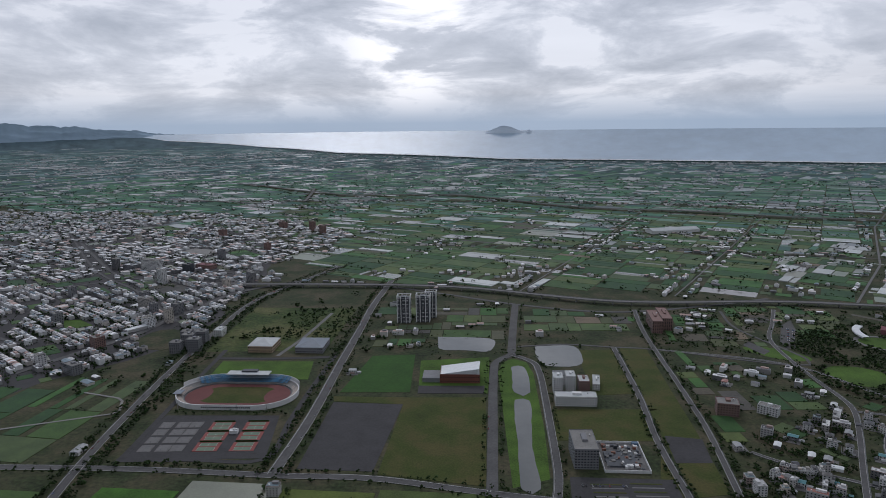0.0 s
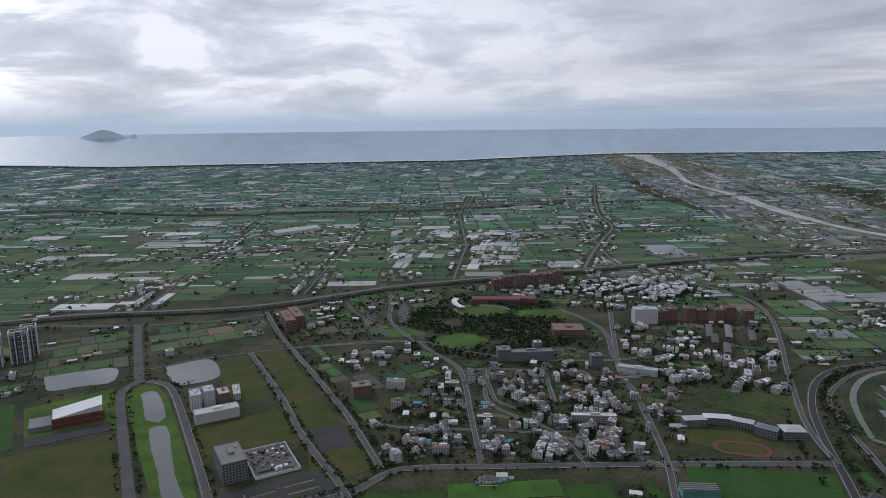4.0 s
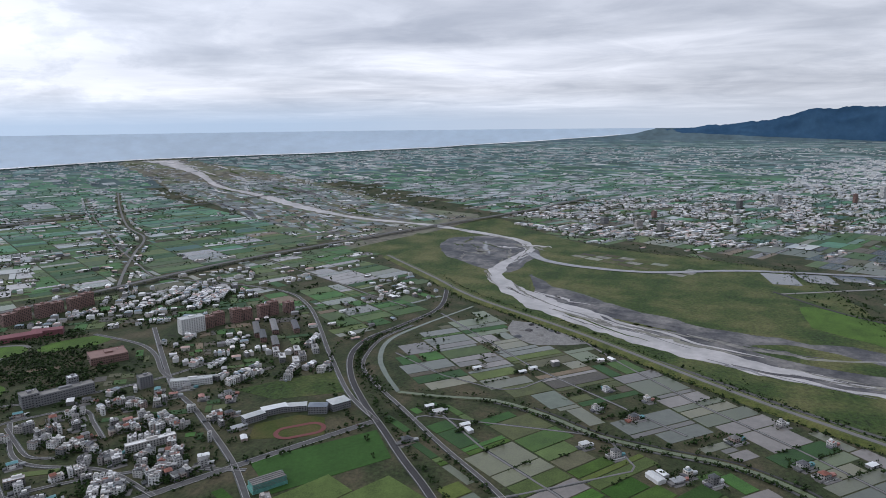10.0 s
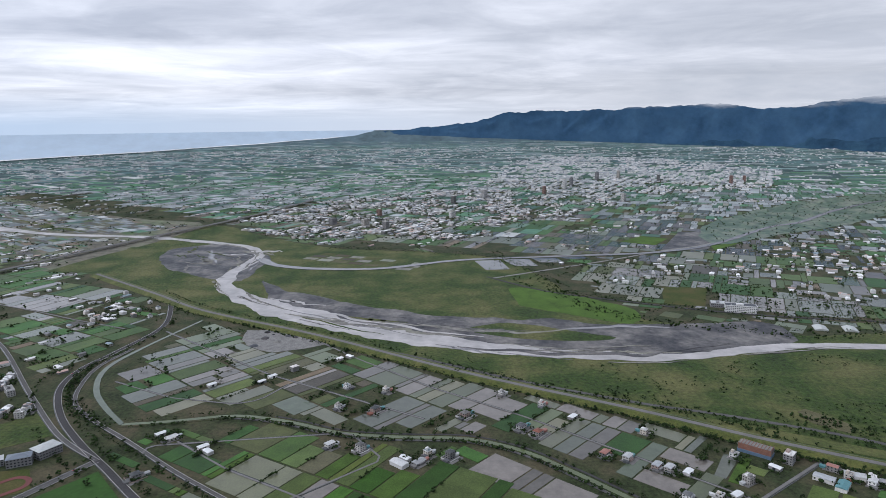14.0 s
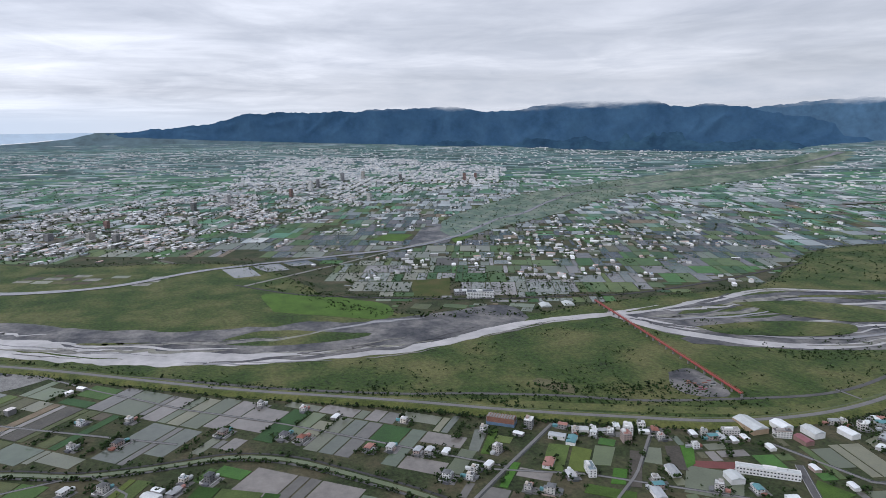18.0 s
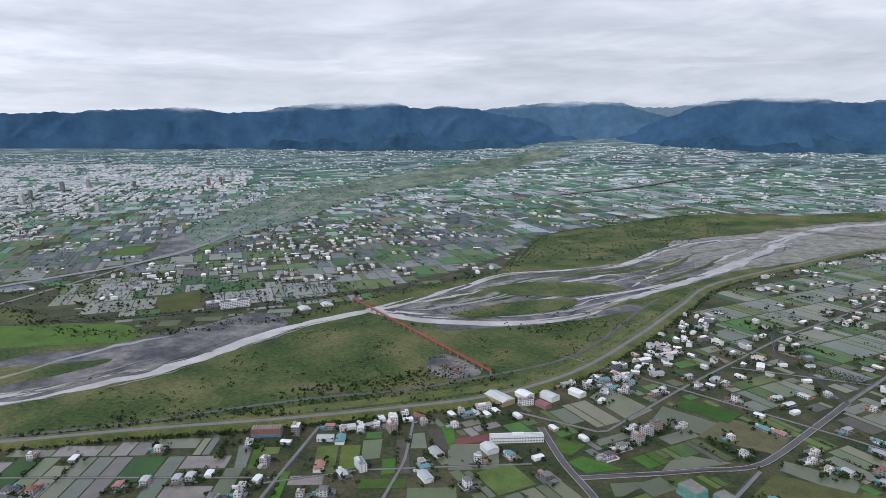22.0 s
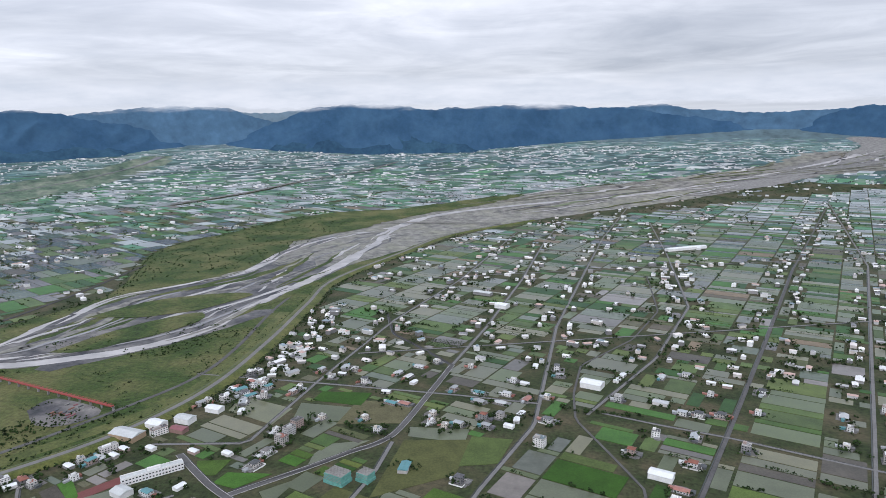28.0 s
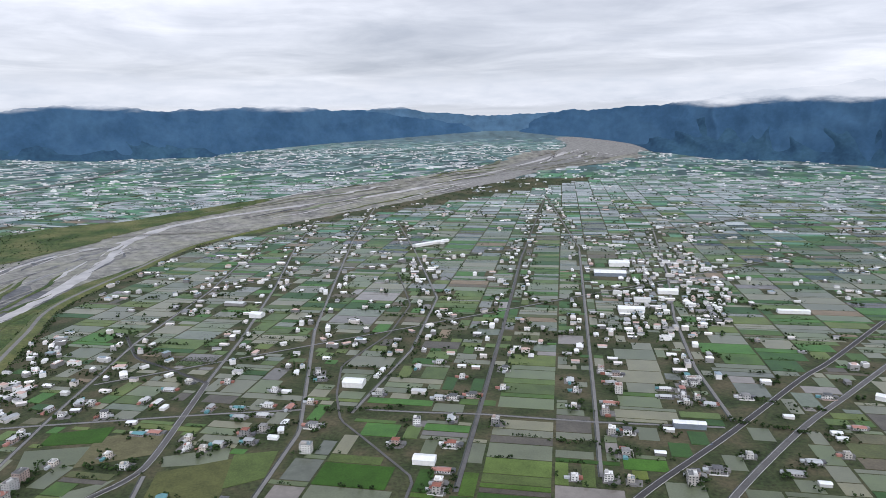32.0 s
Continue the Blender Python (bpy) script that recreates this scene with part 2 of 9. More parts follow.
def mesh_of(name, verts, faces, mats=(), index=None, smooth=False):
    me = bpy.data.meshes.new(name)
    me.from_pydata(np.asarray(verts, float).tolist(), [], [tuple(f) for f in faces])
    for m in mats:
        me.materials.append(M[m] if isinstance(m, str) else m)
    if index is not None:
        me.polygons.foreach_set("material_index", np.asarray(index, dtype=np.int32))
    if smooth:
        me.polygons.foreach_set("use_smooth", np.ones(len(me.polygons), dtype=bool))
    me.update()
    return me


def thing(name, verts, faces, mats=(), parent=None, index=None, smooth=False, label="", category="", group="", kind=""):
    ob = new(name, mesh_of(name, verts, faces, mats, index, smooth))
    if parent is not None:
        ob.parent = parent
    return tagged(ob, label, category, group, kind)


def smooth_line(pts, step=25.0):
    """Catmull-Rom through the points, in even short steps."""
    p = np.asarray(pts, float)
    p = np.vstack([2 * p[0] - p[1], p, 2 * p[-1] - p[-2]])
    out = []
    for i in range(1, len(p) - 2):
        n = max(2, int(np.hypot(*(p[i + 1] - p[i])[:2]) / step))
        for k in range(n):
            t = k / n
            out.append(0.5 * (2 * p[i] + (p[i + 1] - p[i - 1]) * t + (2 * p[i - 1] - 5 * p[i] + 4 * p[i + 1] - p[i + 2]) * t * t + (3 * p[i] - p[i - 1] - 3 * p[i + 1] + p[i + 2]) * t ** 3))
    out.append(p[-2])
    return np.array(out)


def straight_line(pts, step=25.0):
    """Straight stretches with slightly eased corners."""
    p = np.asarray(pts, float)
    out = []
    for a, b in zip(p[:-1], p[1:]):
        L = np.hypot(*(b - a)[:2])
        n = max(3, int(L / step))
        e = min(0.3, 10 / L)
        out += [a + (b - a) * t for t in np.linspace(e, 1 - e, n)]
    return np.vstack([p[:1], out, p[-1:]])


def sides(line, width):
    d = np.gradient(line[:, :2], axis=0)
    d /= np.maximum(np.hypot(d[:, 0], d[:, 1]), 1e-6)[:, None]
    nrm = np.stack([-d[:, 1], d[:, 0]], 1)
    w = np.broadcast_to(np.asarray(width, float), (len(line),))[:, None] / 2
    return line[:, :2] + nrm * w, line[:, :2] - nrm * w


# a map of what is taken, 10 m a cell
CELL, SPAN = 10.0, 6000.0
NC = int(2 * SPAN / CELL)
board = bytearray(NC * NC)
taken = np.frombuffer(board, dtype=np.uint8).reshape(NC, NC)


def cell(x, y):
    return np.clip(((np.asarray(x) + SPAN) / CELL).astype(int), 0, NC - 1), np.clip(((np.asarray(y) + SPAN) / CELL).astype(int), 0, NC - 1)


def inside(poly, x, y):
    poly = np.asarray(poly, float)
    r = np.zeros(np.shape(x), bool)
    j = len(poly) - 1
    for i in range(len(poly)):
        (xi, yi), (xj, yj) = poly[i], poly[j]
        c = ((yi > y) != (yj > y)) & (x < (xj - xi) * (y - yi) / ((yj - yi) or 1e-9) + xi)
        r ^= c
        j = i
    return r


def within(poly, x, y):
    r, j = False, len(poly) - 1
    for i in range(len(poly)):
        (xi, yi), (xj, yj) = poly[i], poly[j]
        if (yi > y) != (yj > y) and x < (xj - xi) * (y - yi) / ((yj - yi) or 1e-9) + xi:
            r = not r
        j = i
    return r


def claim_poly(poly, code=1):
    poly = np.asarray(poly, float)
    (i0, i1), (j0, j1) = (cell(poly[:, 0].min(), 0)[0], cell(poly[:, 0].max(), 0)[0]), (cell(0, poly[:, 1].min())[1], cell(0, poly[:, 1].max())[1])
    xs = -SPAN + (np.arange(i0, i1 + 1) + 0.5) * CELL
    ys = -SPAN + (np.arange(j0, j1 + 1) + 0.5) * CELL
    gx, gy = np.meshgrid(xs, ys, indexing="ij")
    m = inside(poly, gx, gy)
    taken[i0:i1 + 1, j0:j1 + 1][m] = code


def claim_line(line, width, code=1):
    fine = []
    for a, b in zip(line[:-1, :2], line[1:, :2]):
        n = max(1, int(np.hypot(*(b - a)) / 5))
        fine += [a + (b - a) * k / n for k in range(n)]
    if not fine:
        return
    fine = np.array(fine)
    r = width / 2
    for dx in np.arange(-r, r + 1, 5):
        for dy in np.arange(-r, r + 1, 5):
            if dx * dx + dy * dy <= r * r:
                i, j = cell(fine[:, 0] + dx, fine[:, 1] + dy)
                taken[i, j] = code


def at(v):
    return min(max(int((v + SPAN) / CELL), 0), NC - 1)


def free(x, y):
    return not board[at(x) * NC + at(y)]


def ribbon(name, pts, width, mat, z=0.5, deep=0.6, claim=None, step=25.0, bend=True, ragged=0.0, **tags):
    """A road, lane or stream of one width along a line, with its sides."""
    line = smooth_line(pts, step) if bend else straight_line(pts, step)
    n = len(line)
    if np.ndim(width):
        width = np.interp(np.linspace(0, 1, n), np.linspace(0, 1, len(width)), width)
    a, b = sides(line, width)
    if ragged:
        for k, (x, y) in enumerate(line[:, :2]):
            s = Vector((x * 0.012, y * 0.012, ragged * 11))
            u, w = noise.noise(s) + 0.6 * noise.noise(s * 3.1), noise.noise(s + Vector((0, 0, 9))) + 0.6 * noise.noise(s * 3.1 + Vector((0, 0, 4)))
            mid = (a[k] + b[k]) / 2
            a[k], b[k] = mid + (a[k] - mid) * max(0.25, 1 + ragged * u), mid + (b[k] - mid) * max(0.25, 1 + ragged * w)
    zz = np.full((n, 1), z) if line.shape[1] == 2 else line[:, 2:3] + z
    v = np.vstack([np.hstack([a, zz]), np.hstack([b, zz]), np.hstack([a, zz - deep]), np.hstack([b, zz - deep])])
    f = []
    for i in range(n - 1):
        f += [(i, n + i, n + i + 1, i + 1), (2 * n + i, i, i + 1, 2 * n + i + 1), (n + i, 3 * n + i, 3 * n + i + 1, n + i + 1)]
    if claim != 0:
        claim_line(line, float(np.max(width)) + 8 if claim is None else claim)
    return thing(name, lay(v), [g[::-1] for g in f], [mat], **tags)


def slab(name, poly, mat, z=0.3, deep=0.4, claim=True, **tags):
    """A flat piece of ground with an outline."""
    poly = [tuple(p) for p in poly]
    area = sum(a[0] * b[1] - b[0] * a[1] for a, b in zip(poly, poly[1:] + poly[:1]))
    if area < 0:
        poly = poly[::-1]
    n = len(poly)
    if claim:
        claim_poly(poly)
    reach = max(math.hypot(x, y) for x, y in poly)
    if reach > R0 * 0.9:            # cut into pieces, so that it follows the land beyond R0
        bm = bmesh.new()
        bm.faces.new([bm.verts.new((x, y, z)) for x, y in poly])
        lo, hi = np.min(poly, axis=0), np.max(poly, axis=0)
        for axis in (0, 1):
            k = math.ceil(lo[axis] / 200) * 200
            while k < hi[axis]:
                co, no = [0, 0, 0], [0, 0, 0]
                co[axis], no[axis] = k, 1
                bmesh.ops.bisect_plane(bm, geom=bm.verts[:] + bm.edges[:] + bm.faces[:], plane_co=co, plane_no=no)
                k += 150
        bm.verts.index_update()
        v, f = [tuple(w.co) for w in bm.verts], [tuple(w.index for w in g.verts) for g in bm.faces]
        bm.free()
        return thing(name, lay(v), f, [mat], **tags)
    v = [(x, y, z) for x, y in poly] + [(x, y, z - deep) for x, y in poly]
    f = [tuple(range(n))] + [(i, n + i, n + (i + 1) % n, (i + 1) % n) for i in range(n)]
    return thing(name, lay(v), f, [mat], **tags)


def rough_edge(poly, amount, step=30.0, seed=0):
    """An outline with an uneven, natural edge."""
    p = smooth_line(list(poly) + [poly[0]], step)[:-1]
    out = []
    for x, y in p[:, :2]:
        d = noise.noise_vector(Vector((x * 0.011, y * 0.011, seed * 7.3))) + 0.5 * noise.noise_vector(Vector((x * 0.04, y * 0.04, seed * 3.1)))
        out.append((x + d.x * amount, y + d.y * amount))
    return out


# ground: one sheet out to the horizon
def build_ground():
    rings = [0, 200, 400, 600, 800] + list(np.arange(1000, 2600, 200)) + list(np.arange(2600, 7000, 100)) + list(np.arange(7000, 14000, 250)) + [14000, 15000, 16000, 17000, 18500, 20000, 22000, 24500, 27000, 31000, 38000]
    seg = 240
    v = [(0.0, 0.0, 0.0)]
    for r in rings[1:]:
        for k in range(seg):
            a = 2 * math.pi * k / seg
            v.append((r * math.sin(a), r * math.cos(a), 0.0))
    f = [(0, 1 + (k + 1) % seg, 1 + k) for k in range(seg)]
    for i in range(len(rings) - 2):
        o = 1 + i * seg
        for k in range(seg):
            k2 = (k + 1) % seg
            f.append((o + k, o + k2, o + seg + k2, o + seg + k))
    # the outer rings take the soil colours that have haze mixed in
    return thing("ground", lay(v), f, ["soil", "haze_tinted_soil", "hazy_plain"], index=[int(np.searchsorted((5300, 12500), max(math.hypot(*v[i][:2]) for i in g))) for g in f], kind="structure", label="dark weedy earth of a wide coastal plain, haze-tinted far out", category="ground", smooth=True)


ground = build_ground()

# sea
COAST = [(-25, 36000), (-22.3, 22000), (-15, 14200), (-8.7, 10560), (-1.5, 9360), (5.6, 8206), (19, 7900), (33, 7950), (46.8, 9600), (60.5, 10250), (70.4, 11950), (78.7, 15100), (84, 19200), (86.5, 23000), (88.2, 36000)]


def coast(az):
    return np.interp(az, [c[0] for c in COAST], [c[1] for c in COAST])


def build_sea():
    az = np.linspace(-24.8, 88, 260)
    v, f = [], []
    rows = 12
    for i in range(rows):
        k = i / (rows - 1)
        for a in az:
            c = float(coast(a)) + 40 * noise.noise(Vector((a * 1.7, 0, 0)))
            d = 1 / ((1 - k) / c + k / 38000)
            v.append((d * math.sin(radians(a)), d * math.cos(radians(a)), 4.0))
    n = len(az)
    for i in range(rows - 1):
        for k in range(n - 1):
            f.append((i * n + k, i * n + k + 1, (i + 1) * n + k + 1, (i + 1) * n + k))
    thing("sea", lay(v), [g[::-1] for g in f], ["sea"], kind="structure", label="calm grey-blue sea out to the horizon", category="sea")
    v = []
    for side in (0, 1):
        for a in az[4:-6]:
            w = (170 + 120 * noise.noise(Vector((a * 2.3, 5, 0)))) * side * (float(coast(a)) / 8000) ** 1.6
            d = float(coast(a)) + 10 + w
            v.append((d * math.sin(radians(a)), d * math.cos(radians(a)), 7.0))
    n = len(az) - 10
    thing("surf", lay(v), [(k, n + k, n + k + 1, k + 1)[::-1] for k in range(n - 1)], ["foam"], kind="structure", label="thin white line of surf along the beach", category="surf")


M["sea"] = material("open_sea", (0.40, 0.51, 0.62), 0.38, vary=0.15, grain=0.01, patch=0.002, bump=0.12, spec=0.5)
M["foam"] = material("surf_foam", (0.75, 0.76, 0.76), 0.8, vary=0.3, grain=0.02, patch=0.004)
# slope colours hold the blue of distance haze, paler for farther ranges and the island
M["forest"] = material("haze_blue_forest_slope", (0.038, 0.086, 0.156), 0.95, vary=0.2, grain=0.03, patch=0.006, bump=1.5, second=(0.046, 0.098, 0.168), spec=0.0, sheen=0)
M["near_forest"] = material("dark_haze_blue_foothill", (0.030, 0.068, 0.118), 0.95, vary=0.3, grain=0.04, patch=0.008, bump=1.5, second=(0.036, 0.080, 0.126), spec=0.0, sheen=0)
M["far_forest"] = material("farther_haze_blue_slope", (0.072, 0.136, 0.215), 0.95, vary=0.25, grain=0.02, patch=0.005, bump=2.0, spec=0.0, sheen=0)
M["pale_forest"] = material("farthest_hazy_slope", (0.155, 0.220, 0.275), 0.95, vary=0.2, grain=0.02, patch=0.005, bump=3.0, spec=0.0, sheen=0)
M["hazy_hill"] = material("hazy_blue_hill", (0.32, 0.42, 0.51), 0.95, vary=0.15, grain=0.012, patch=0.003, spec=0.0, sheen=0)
M["far_isle"] = material("hazy_island_slope", (0.70, 0.79, 0.88), 0.95, vary=0.1, grain=0.01, patch=0.003, spec=0.0, sheen=0)
build_sea()

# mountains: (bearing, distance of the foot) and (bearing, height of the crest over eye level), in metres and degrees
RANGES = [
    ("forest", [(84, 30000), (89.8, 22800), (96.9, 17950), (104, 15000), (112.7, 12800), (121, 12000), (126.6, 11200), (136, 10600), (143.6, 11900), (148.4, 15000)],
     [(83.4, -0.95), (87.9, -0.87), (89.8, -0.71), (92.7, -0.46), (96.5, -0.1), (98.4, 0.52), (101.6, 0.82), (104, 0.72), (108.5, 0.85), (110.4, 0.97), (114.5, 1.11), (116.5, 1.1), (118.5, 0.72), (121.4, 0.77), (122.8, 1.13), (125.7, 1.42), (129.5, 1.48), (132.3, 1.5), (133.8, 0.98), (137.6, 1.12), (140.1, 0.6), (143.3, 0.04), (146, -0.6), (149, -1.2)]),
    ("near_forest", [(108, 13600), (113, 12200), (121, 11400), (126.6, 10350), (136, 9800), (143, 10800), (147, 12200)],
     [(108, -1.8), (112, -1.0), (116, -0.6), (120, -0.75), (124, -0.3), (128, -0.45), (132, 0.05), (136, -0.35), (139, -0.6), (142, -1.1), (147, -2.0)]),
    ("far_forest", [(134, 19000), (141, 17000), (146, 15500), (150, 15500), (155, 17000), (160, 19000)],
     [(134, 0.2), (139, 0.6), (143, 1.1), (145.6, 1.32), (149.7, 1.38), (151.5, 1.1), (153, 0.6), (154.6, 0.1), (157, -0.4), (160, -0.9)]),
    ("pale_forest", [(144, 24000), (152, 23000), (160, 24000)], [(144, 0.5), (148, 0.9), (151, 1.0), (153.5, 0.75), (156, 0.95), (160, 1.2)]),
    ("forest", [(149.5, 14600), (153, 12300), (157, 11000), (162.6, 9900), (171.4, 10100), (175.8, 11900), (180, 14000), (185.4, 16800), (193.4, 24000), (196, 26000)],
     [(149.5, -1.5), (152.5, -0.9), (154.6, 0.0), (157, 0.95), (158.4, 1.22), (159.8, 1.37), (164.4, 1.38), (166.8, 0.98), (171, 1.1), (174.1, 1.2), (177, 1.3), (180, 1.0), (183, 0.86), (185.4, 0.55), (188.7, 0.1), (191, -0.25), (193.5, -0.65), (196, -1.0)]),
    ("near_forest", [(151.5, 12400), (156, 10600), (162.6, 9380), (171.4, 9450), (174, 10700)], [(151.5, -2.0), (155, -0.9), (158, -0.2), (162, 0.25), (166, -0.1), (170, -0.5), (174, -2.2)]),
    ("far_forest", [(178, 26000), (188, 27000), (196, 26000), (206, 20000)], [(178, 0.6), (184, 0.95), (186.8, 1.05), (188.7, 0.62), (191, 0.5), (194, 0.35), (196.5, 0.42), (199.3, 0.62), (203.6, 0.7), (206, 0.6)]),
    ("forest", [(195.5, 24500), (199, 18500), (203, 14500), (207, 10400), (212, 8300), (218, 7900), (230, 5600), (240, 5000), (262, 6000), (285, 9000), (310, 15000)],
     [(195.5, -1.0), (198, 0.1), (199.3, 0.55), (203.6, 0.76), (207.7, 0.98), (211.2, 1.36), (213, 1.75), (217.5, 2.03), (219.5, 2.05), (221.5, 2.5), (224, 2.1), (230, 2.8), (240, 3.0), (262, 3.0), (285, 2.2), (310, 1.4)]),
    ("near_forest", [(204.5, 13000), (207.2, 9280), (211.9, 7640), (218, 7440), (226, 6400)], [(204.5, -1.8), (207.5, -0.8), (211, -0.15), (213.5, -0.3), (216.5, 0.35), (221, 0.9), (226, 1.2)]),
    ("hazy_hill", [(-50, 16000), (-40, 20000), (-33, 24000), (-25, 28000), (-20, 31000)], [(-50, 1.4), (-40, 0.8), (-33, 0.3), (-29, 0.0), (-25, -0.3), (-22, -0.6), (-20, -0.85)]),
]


def build_range(mat, feet, crests, seed):
    a0, a1 = crests[0][0], crests[-1][0]
    n = max(60, int((a1 - a0) * 9))
    az = np.linspace(a0, a1, n)
    foot = np.interp(az, [r[0] for r in feet], [r[1] for r in feet])
    crest = np.interp(az, [r[0] for r in crests], [r[1] for r in crests])
    lev = 26
    v, f = [], []
    for i in range(lev):
        k = i / (lev - 1)
        for j, a in enumerate(az):
            e0 = -math.degrees(math.atan(H / foot[j])) - 0.06 + 0.10 * noise.noise(Vector((a * 0.9, 8, seed)))
            top = crest[j] + 0.16 * noise.noise(Vector((a * 0.7, 3, seed))) + 0.09 * noise.noise(Vector((a * 2.3, 3, seed))) + 0.03 * noise.noise(Vector((a * 6.0, 3, seed)))
            up = max(top - e0, 0.0)
            lean = a + 1.5 * noise.noise(Vector((a * 0.25, k * 1.7, seed + 5)))
            spur = 1 - min(1.0, 1.6 * abs(noise.noise(Vector((lean * 0.42, k * 1.3, seed))))) - 0.25 * abs(noise.noise(Vector((lean * 1.3, k * 3.0, seed + 2))))
            p = k ** 0.95 * (0.80 + 0.20 * spur + 0.20 * (1 - spur) * k ** 3)
            d = foot[j] * (1 + 0.40 * k - 0.05 * spur * math.sin(math.pi * k))
            v.append((d * math.sin(radians(a)), d * math.cos(radians(a)), H + d * math.tan(radians(e0 + up * min(p, 1.0)))))
    for i in range(lev - 1):
        for j in range(n - 1):
            f.append((i * n + j, i * n + j + 1, (i + 1) * n + j + 1, (i + 1) * n + j))
    thing("mountain_range", lay(v), [g[::-1] for g in f], [mat], smooth=True, kind="structure", label="forested mountain range tinted haze-blue under low cloud", category="mountain")


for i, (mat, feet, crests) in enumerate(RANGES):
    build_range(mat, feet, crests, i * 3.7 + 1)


def build_island():
    v, f = [], []
    n, lev = 60, 8
    for i in range(lev):
        for j in range(n):
            t = j / (n - 1)
            a = 3.3 + 4.5 * t
            crest = 0.66 * math.exp(-((t - 0.44) / 0.29) ** 2) * (1 + 0.06 * noise.noise(Vector((t * 9, 0, 0)))) + 0.28 * math.exp(-((t - 0.90) / 0.055) ** 2)
            crest *= min(1, t * 12, (1 - t) * 25)
            k = i / (lev - 1)
            d = 27000 + 2500 * k
            e = -0.96 + crest * k ** 0.8 * (0.85 + 0.15 * (k == 1)) + 0.02 * noise.noise(Vector((t * 14, k * 3, 2))) * (k > 0) * (k < 1)
            v.append((d * math.sin(radians(a)), d * math.cos(radians(a)), H + d * math.tan(radians(e))))
    for i in range(lev - 1):
        for j in range(n - 1):
            f.append((i * n + j, i * n + j + 1, (i + 1) * n + j + 1, (i + 1) * n + j))
    thing("island", lay(v), [g[::-1] for g in f], ["far_isle"], smooth=True, kind="structure", label="hazy blue volcanic island with two peaks in the sea", category="island")


build_island()


# low cloud that lies along the crests, a see-through strip with its own glow
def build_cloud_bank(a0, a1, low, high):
    m = bpy.data.materials.new("low_cloud_glow")
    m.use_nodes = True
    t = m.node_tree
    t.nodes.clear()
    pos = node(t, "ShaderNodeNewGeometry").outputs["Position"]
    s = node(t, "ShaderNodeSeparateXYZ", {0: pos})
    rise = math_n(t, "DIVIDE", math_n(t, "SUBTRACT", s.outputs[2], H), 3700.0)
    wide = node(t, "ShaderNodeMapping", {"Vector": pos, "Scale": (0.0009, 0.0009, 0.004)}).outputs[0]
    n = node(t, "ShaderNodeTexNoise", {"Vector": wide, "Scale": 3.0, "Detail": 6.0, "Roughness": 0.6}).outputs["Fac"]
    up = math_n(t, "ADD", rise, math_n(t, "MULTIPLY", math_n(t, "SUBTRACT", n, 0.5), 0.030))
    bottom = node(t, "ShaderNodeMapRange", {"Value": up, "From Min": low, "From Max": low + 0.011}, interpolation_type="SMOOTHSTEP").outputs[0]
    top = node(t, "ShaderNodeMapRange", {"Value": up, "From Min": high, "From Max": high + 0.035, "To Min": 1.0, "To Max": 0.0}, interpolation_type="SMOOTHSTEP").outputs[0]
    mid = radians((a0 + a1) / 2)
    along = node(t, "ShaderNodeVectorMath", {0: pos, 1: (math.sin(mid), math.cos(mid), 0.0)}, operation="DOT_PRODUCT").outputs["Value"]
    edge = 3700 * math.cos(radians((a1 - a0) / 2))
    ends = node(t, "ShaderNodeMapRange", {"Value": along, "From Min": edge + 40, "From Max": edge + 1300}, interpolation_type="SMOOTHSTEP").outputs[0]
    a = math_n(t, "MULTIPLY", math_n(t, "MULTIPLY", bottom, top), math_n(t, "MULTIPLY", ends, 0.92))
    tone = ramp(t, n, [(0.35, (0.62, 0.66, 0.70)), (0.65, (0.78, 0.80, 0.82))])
    # emission stands in for the daylight that the cloud would scatter
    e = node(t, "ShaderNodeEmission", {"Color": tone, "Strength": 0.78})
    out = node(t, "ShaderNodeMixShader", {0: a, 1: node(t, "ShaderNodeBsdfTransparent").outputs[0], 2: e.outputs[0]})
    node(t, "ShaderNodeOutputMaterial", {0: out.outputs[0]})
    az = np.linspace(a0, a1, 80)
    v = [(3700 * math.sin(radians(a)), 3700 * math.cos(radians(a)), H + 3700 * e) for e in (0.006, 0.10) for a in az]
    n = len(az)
    thing("cloud_bank", v, [(k, k + 1, n + k + 1, n + k) for k in range(n - 1)], [m], kind="structure", label="low grey cloud along the mountain crests, a glowing strip", category="cloud")


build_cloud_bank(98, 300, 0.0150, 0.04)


# ------------------------------------------------------------------ river, flood plain and dikes
DIKE = [(2118, 1117), (2051, 926), (1783, 657), (1600, 478), (1387, 187), (1140, -109), (960, -359), (848, -504), (753, -641), (661, -793),
        (615, -979), (626, -1229), (660, -1519), (686, -1784), (598, -2191), (492, -2602), (204, -3029), (-676, -4016), (-1877, -5603), (-3658, -7317), (-4600, -9600)]
SOUTH_BANK = [(-2900, -9400), (-1691, -6738), (-419, -5004), (354, -4123), (950, -3300), (1309, -3035), (1432, -2536), (1490, -2127), (1250, -1600), (1259, -1341), (1293, -1022),
              (1301, -807), (1506, -488), (1850, -420), (2150, -330), (2300, -95), (2420, 250), (2739, 573), (3011, 867)]
LOWER_BED = [(2118, 1117), (2330, 1270), (2420, 1560), (3250, 2620), (3700, 3250), (5100, 4900), (6500, 6500), (7500, 6500), (5600, 3900), (4300, 2350), (3550, 1600), (3250, 1180), (3011, 867)]
slab("flood_plain", rough_edge(DIKE[:17] + SOUTH_BANK[4:], 14, 60, 1), "meadow", z=0.35, kind="structure", label="yellow-green grassy flood plain beside the river", category="meadow")
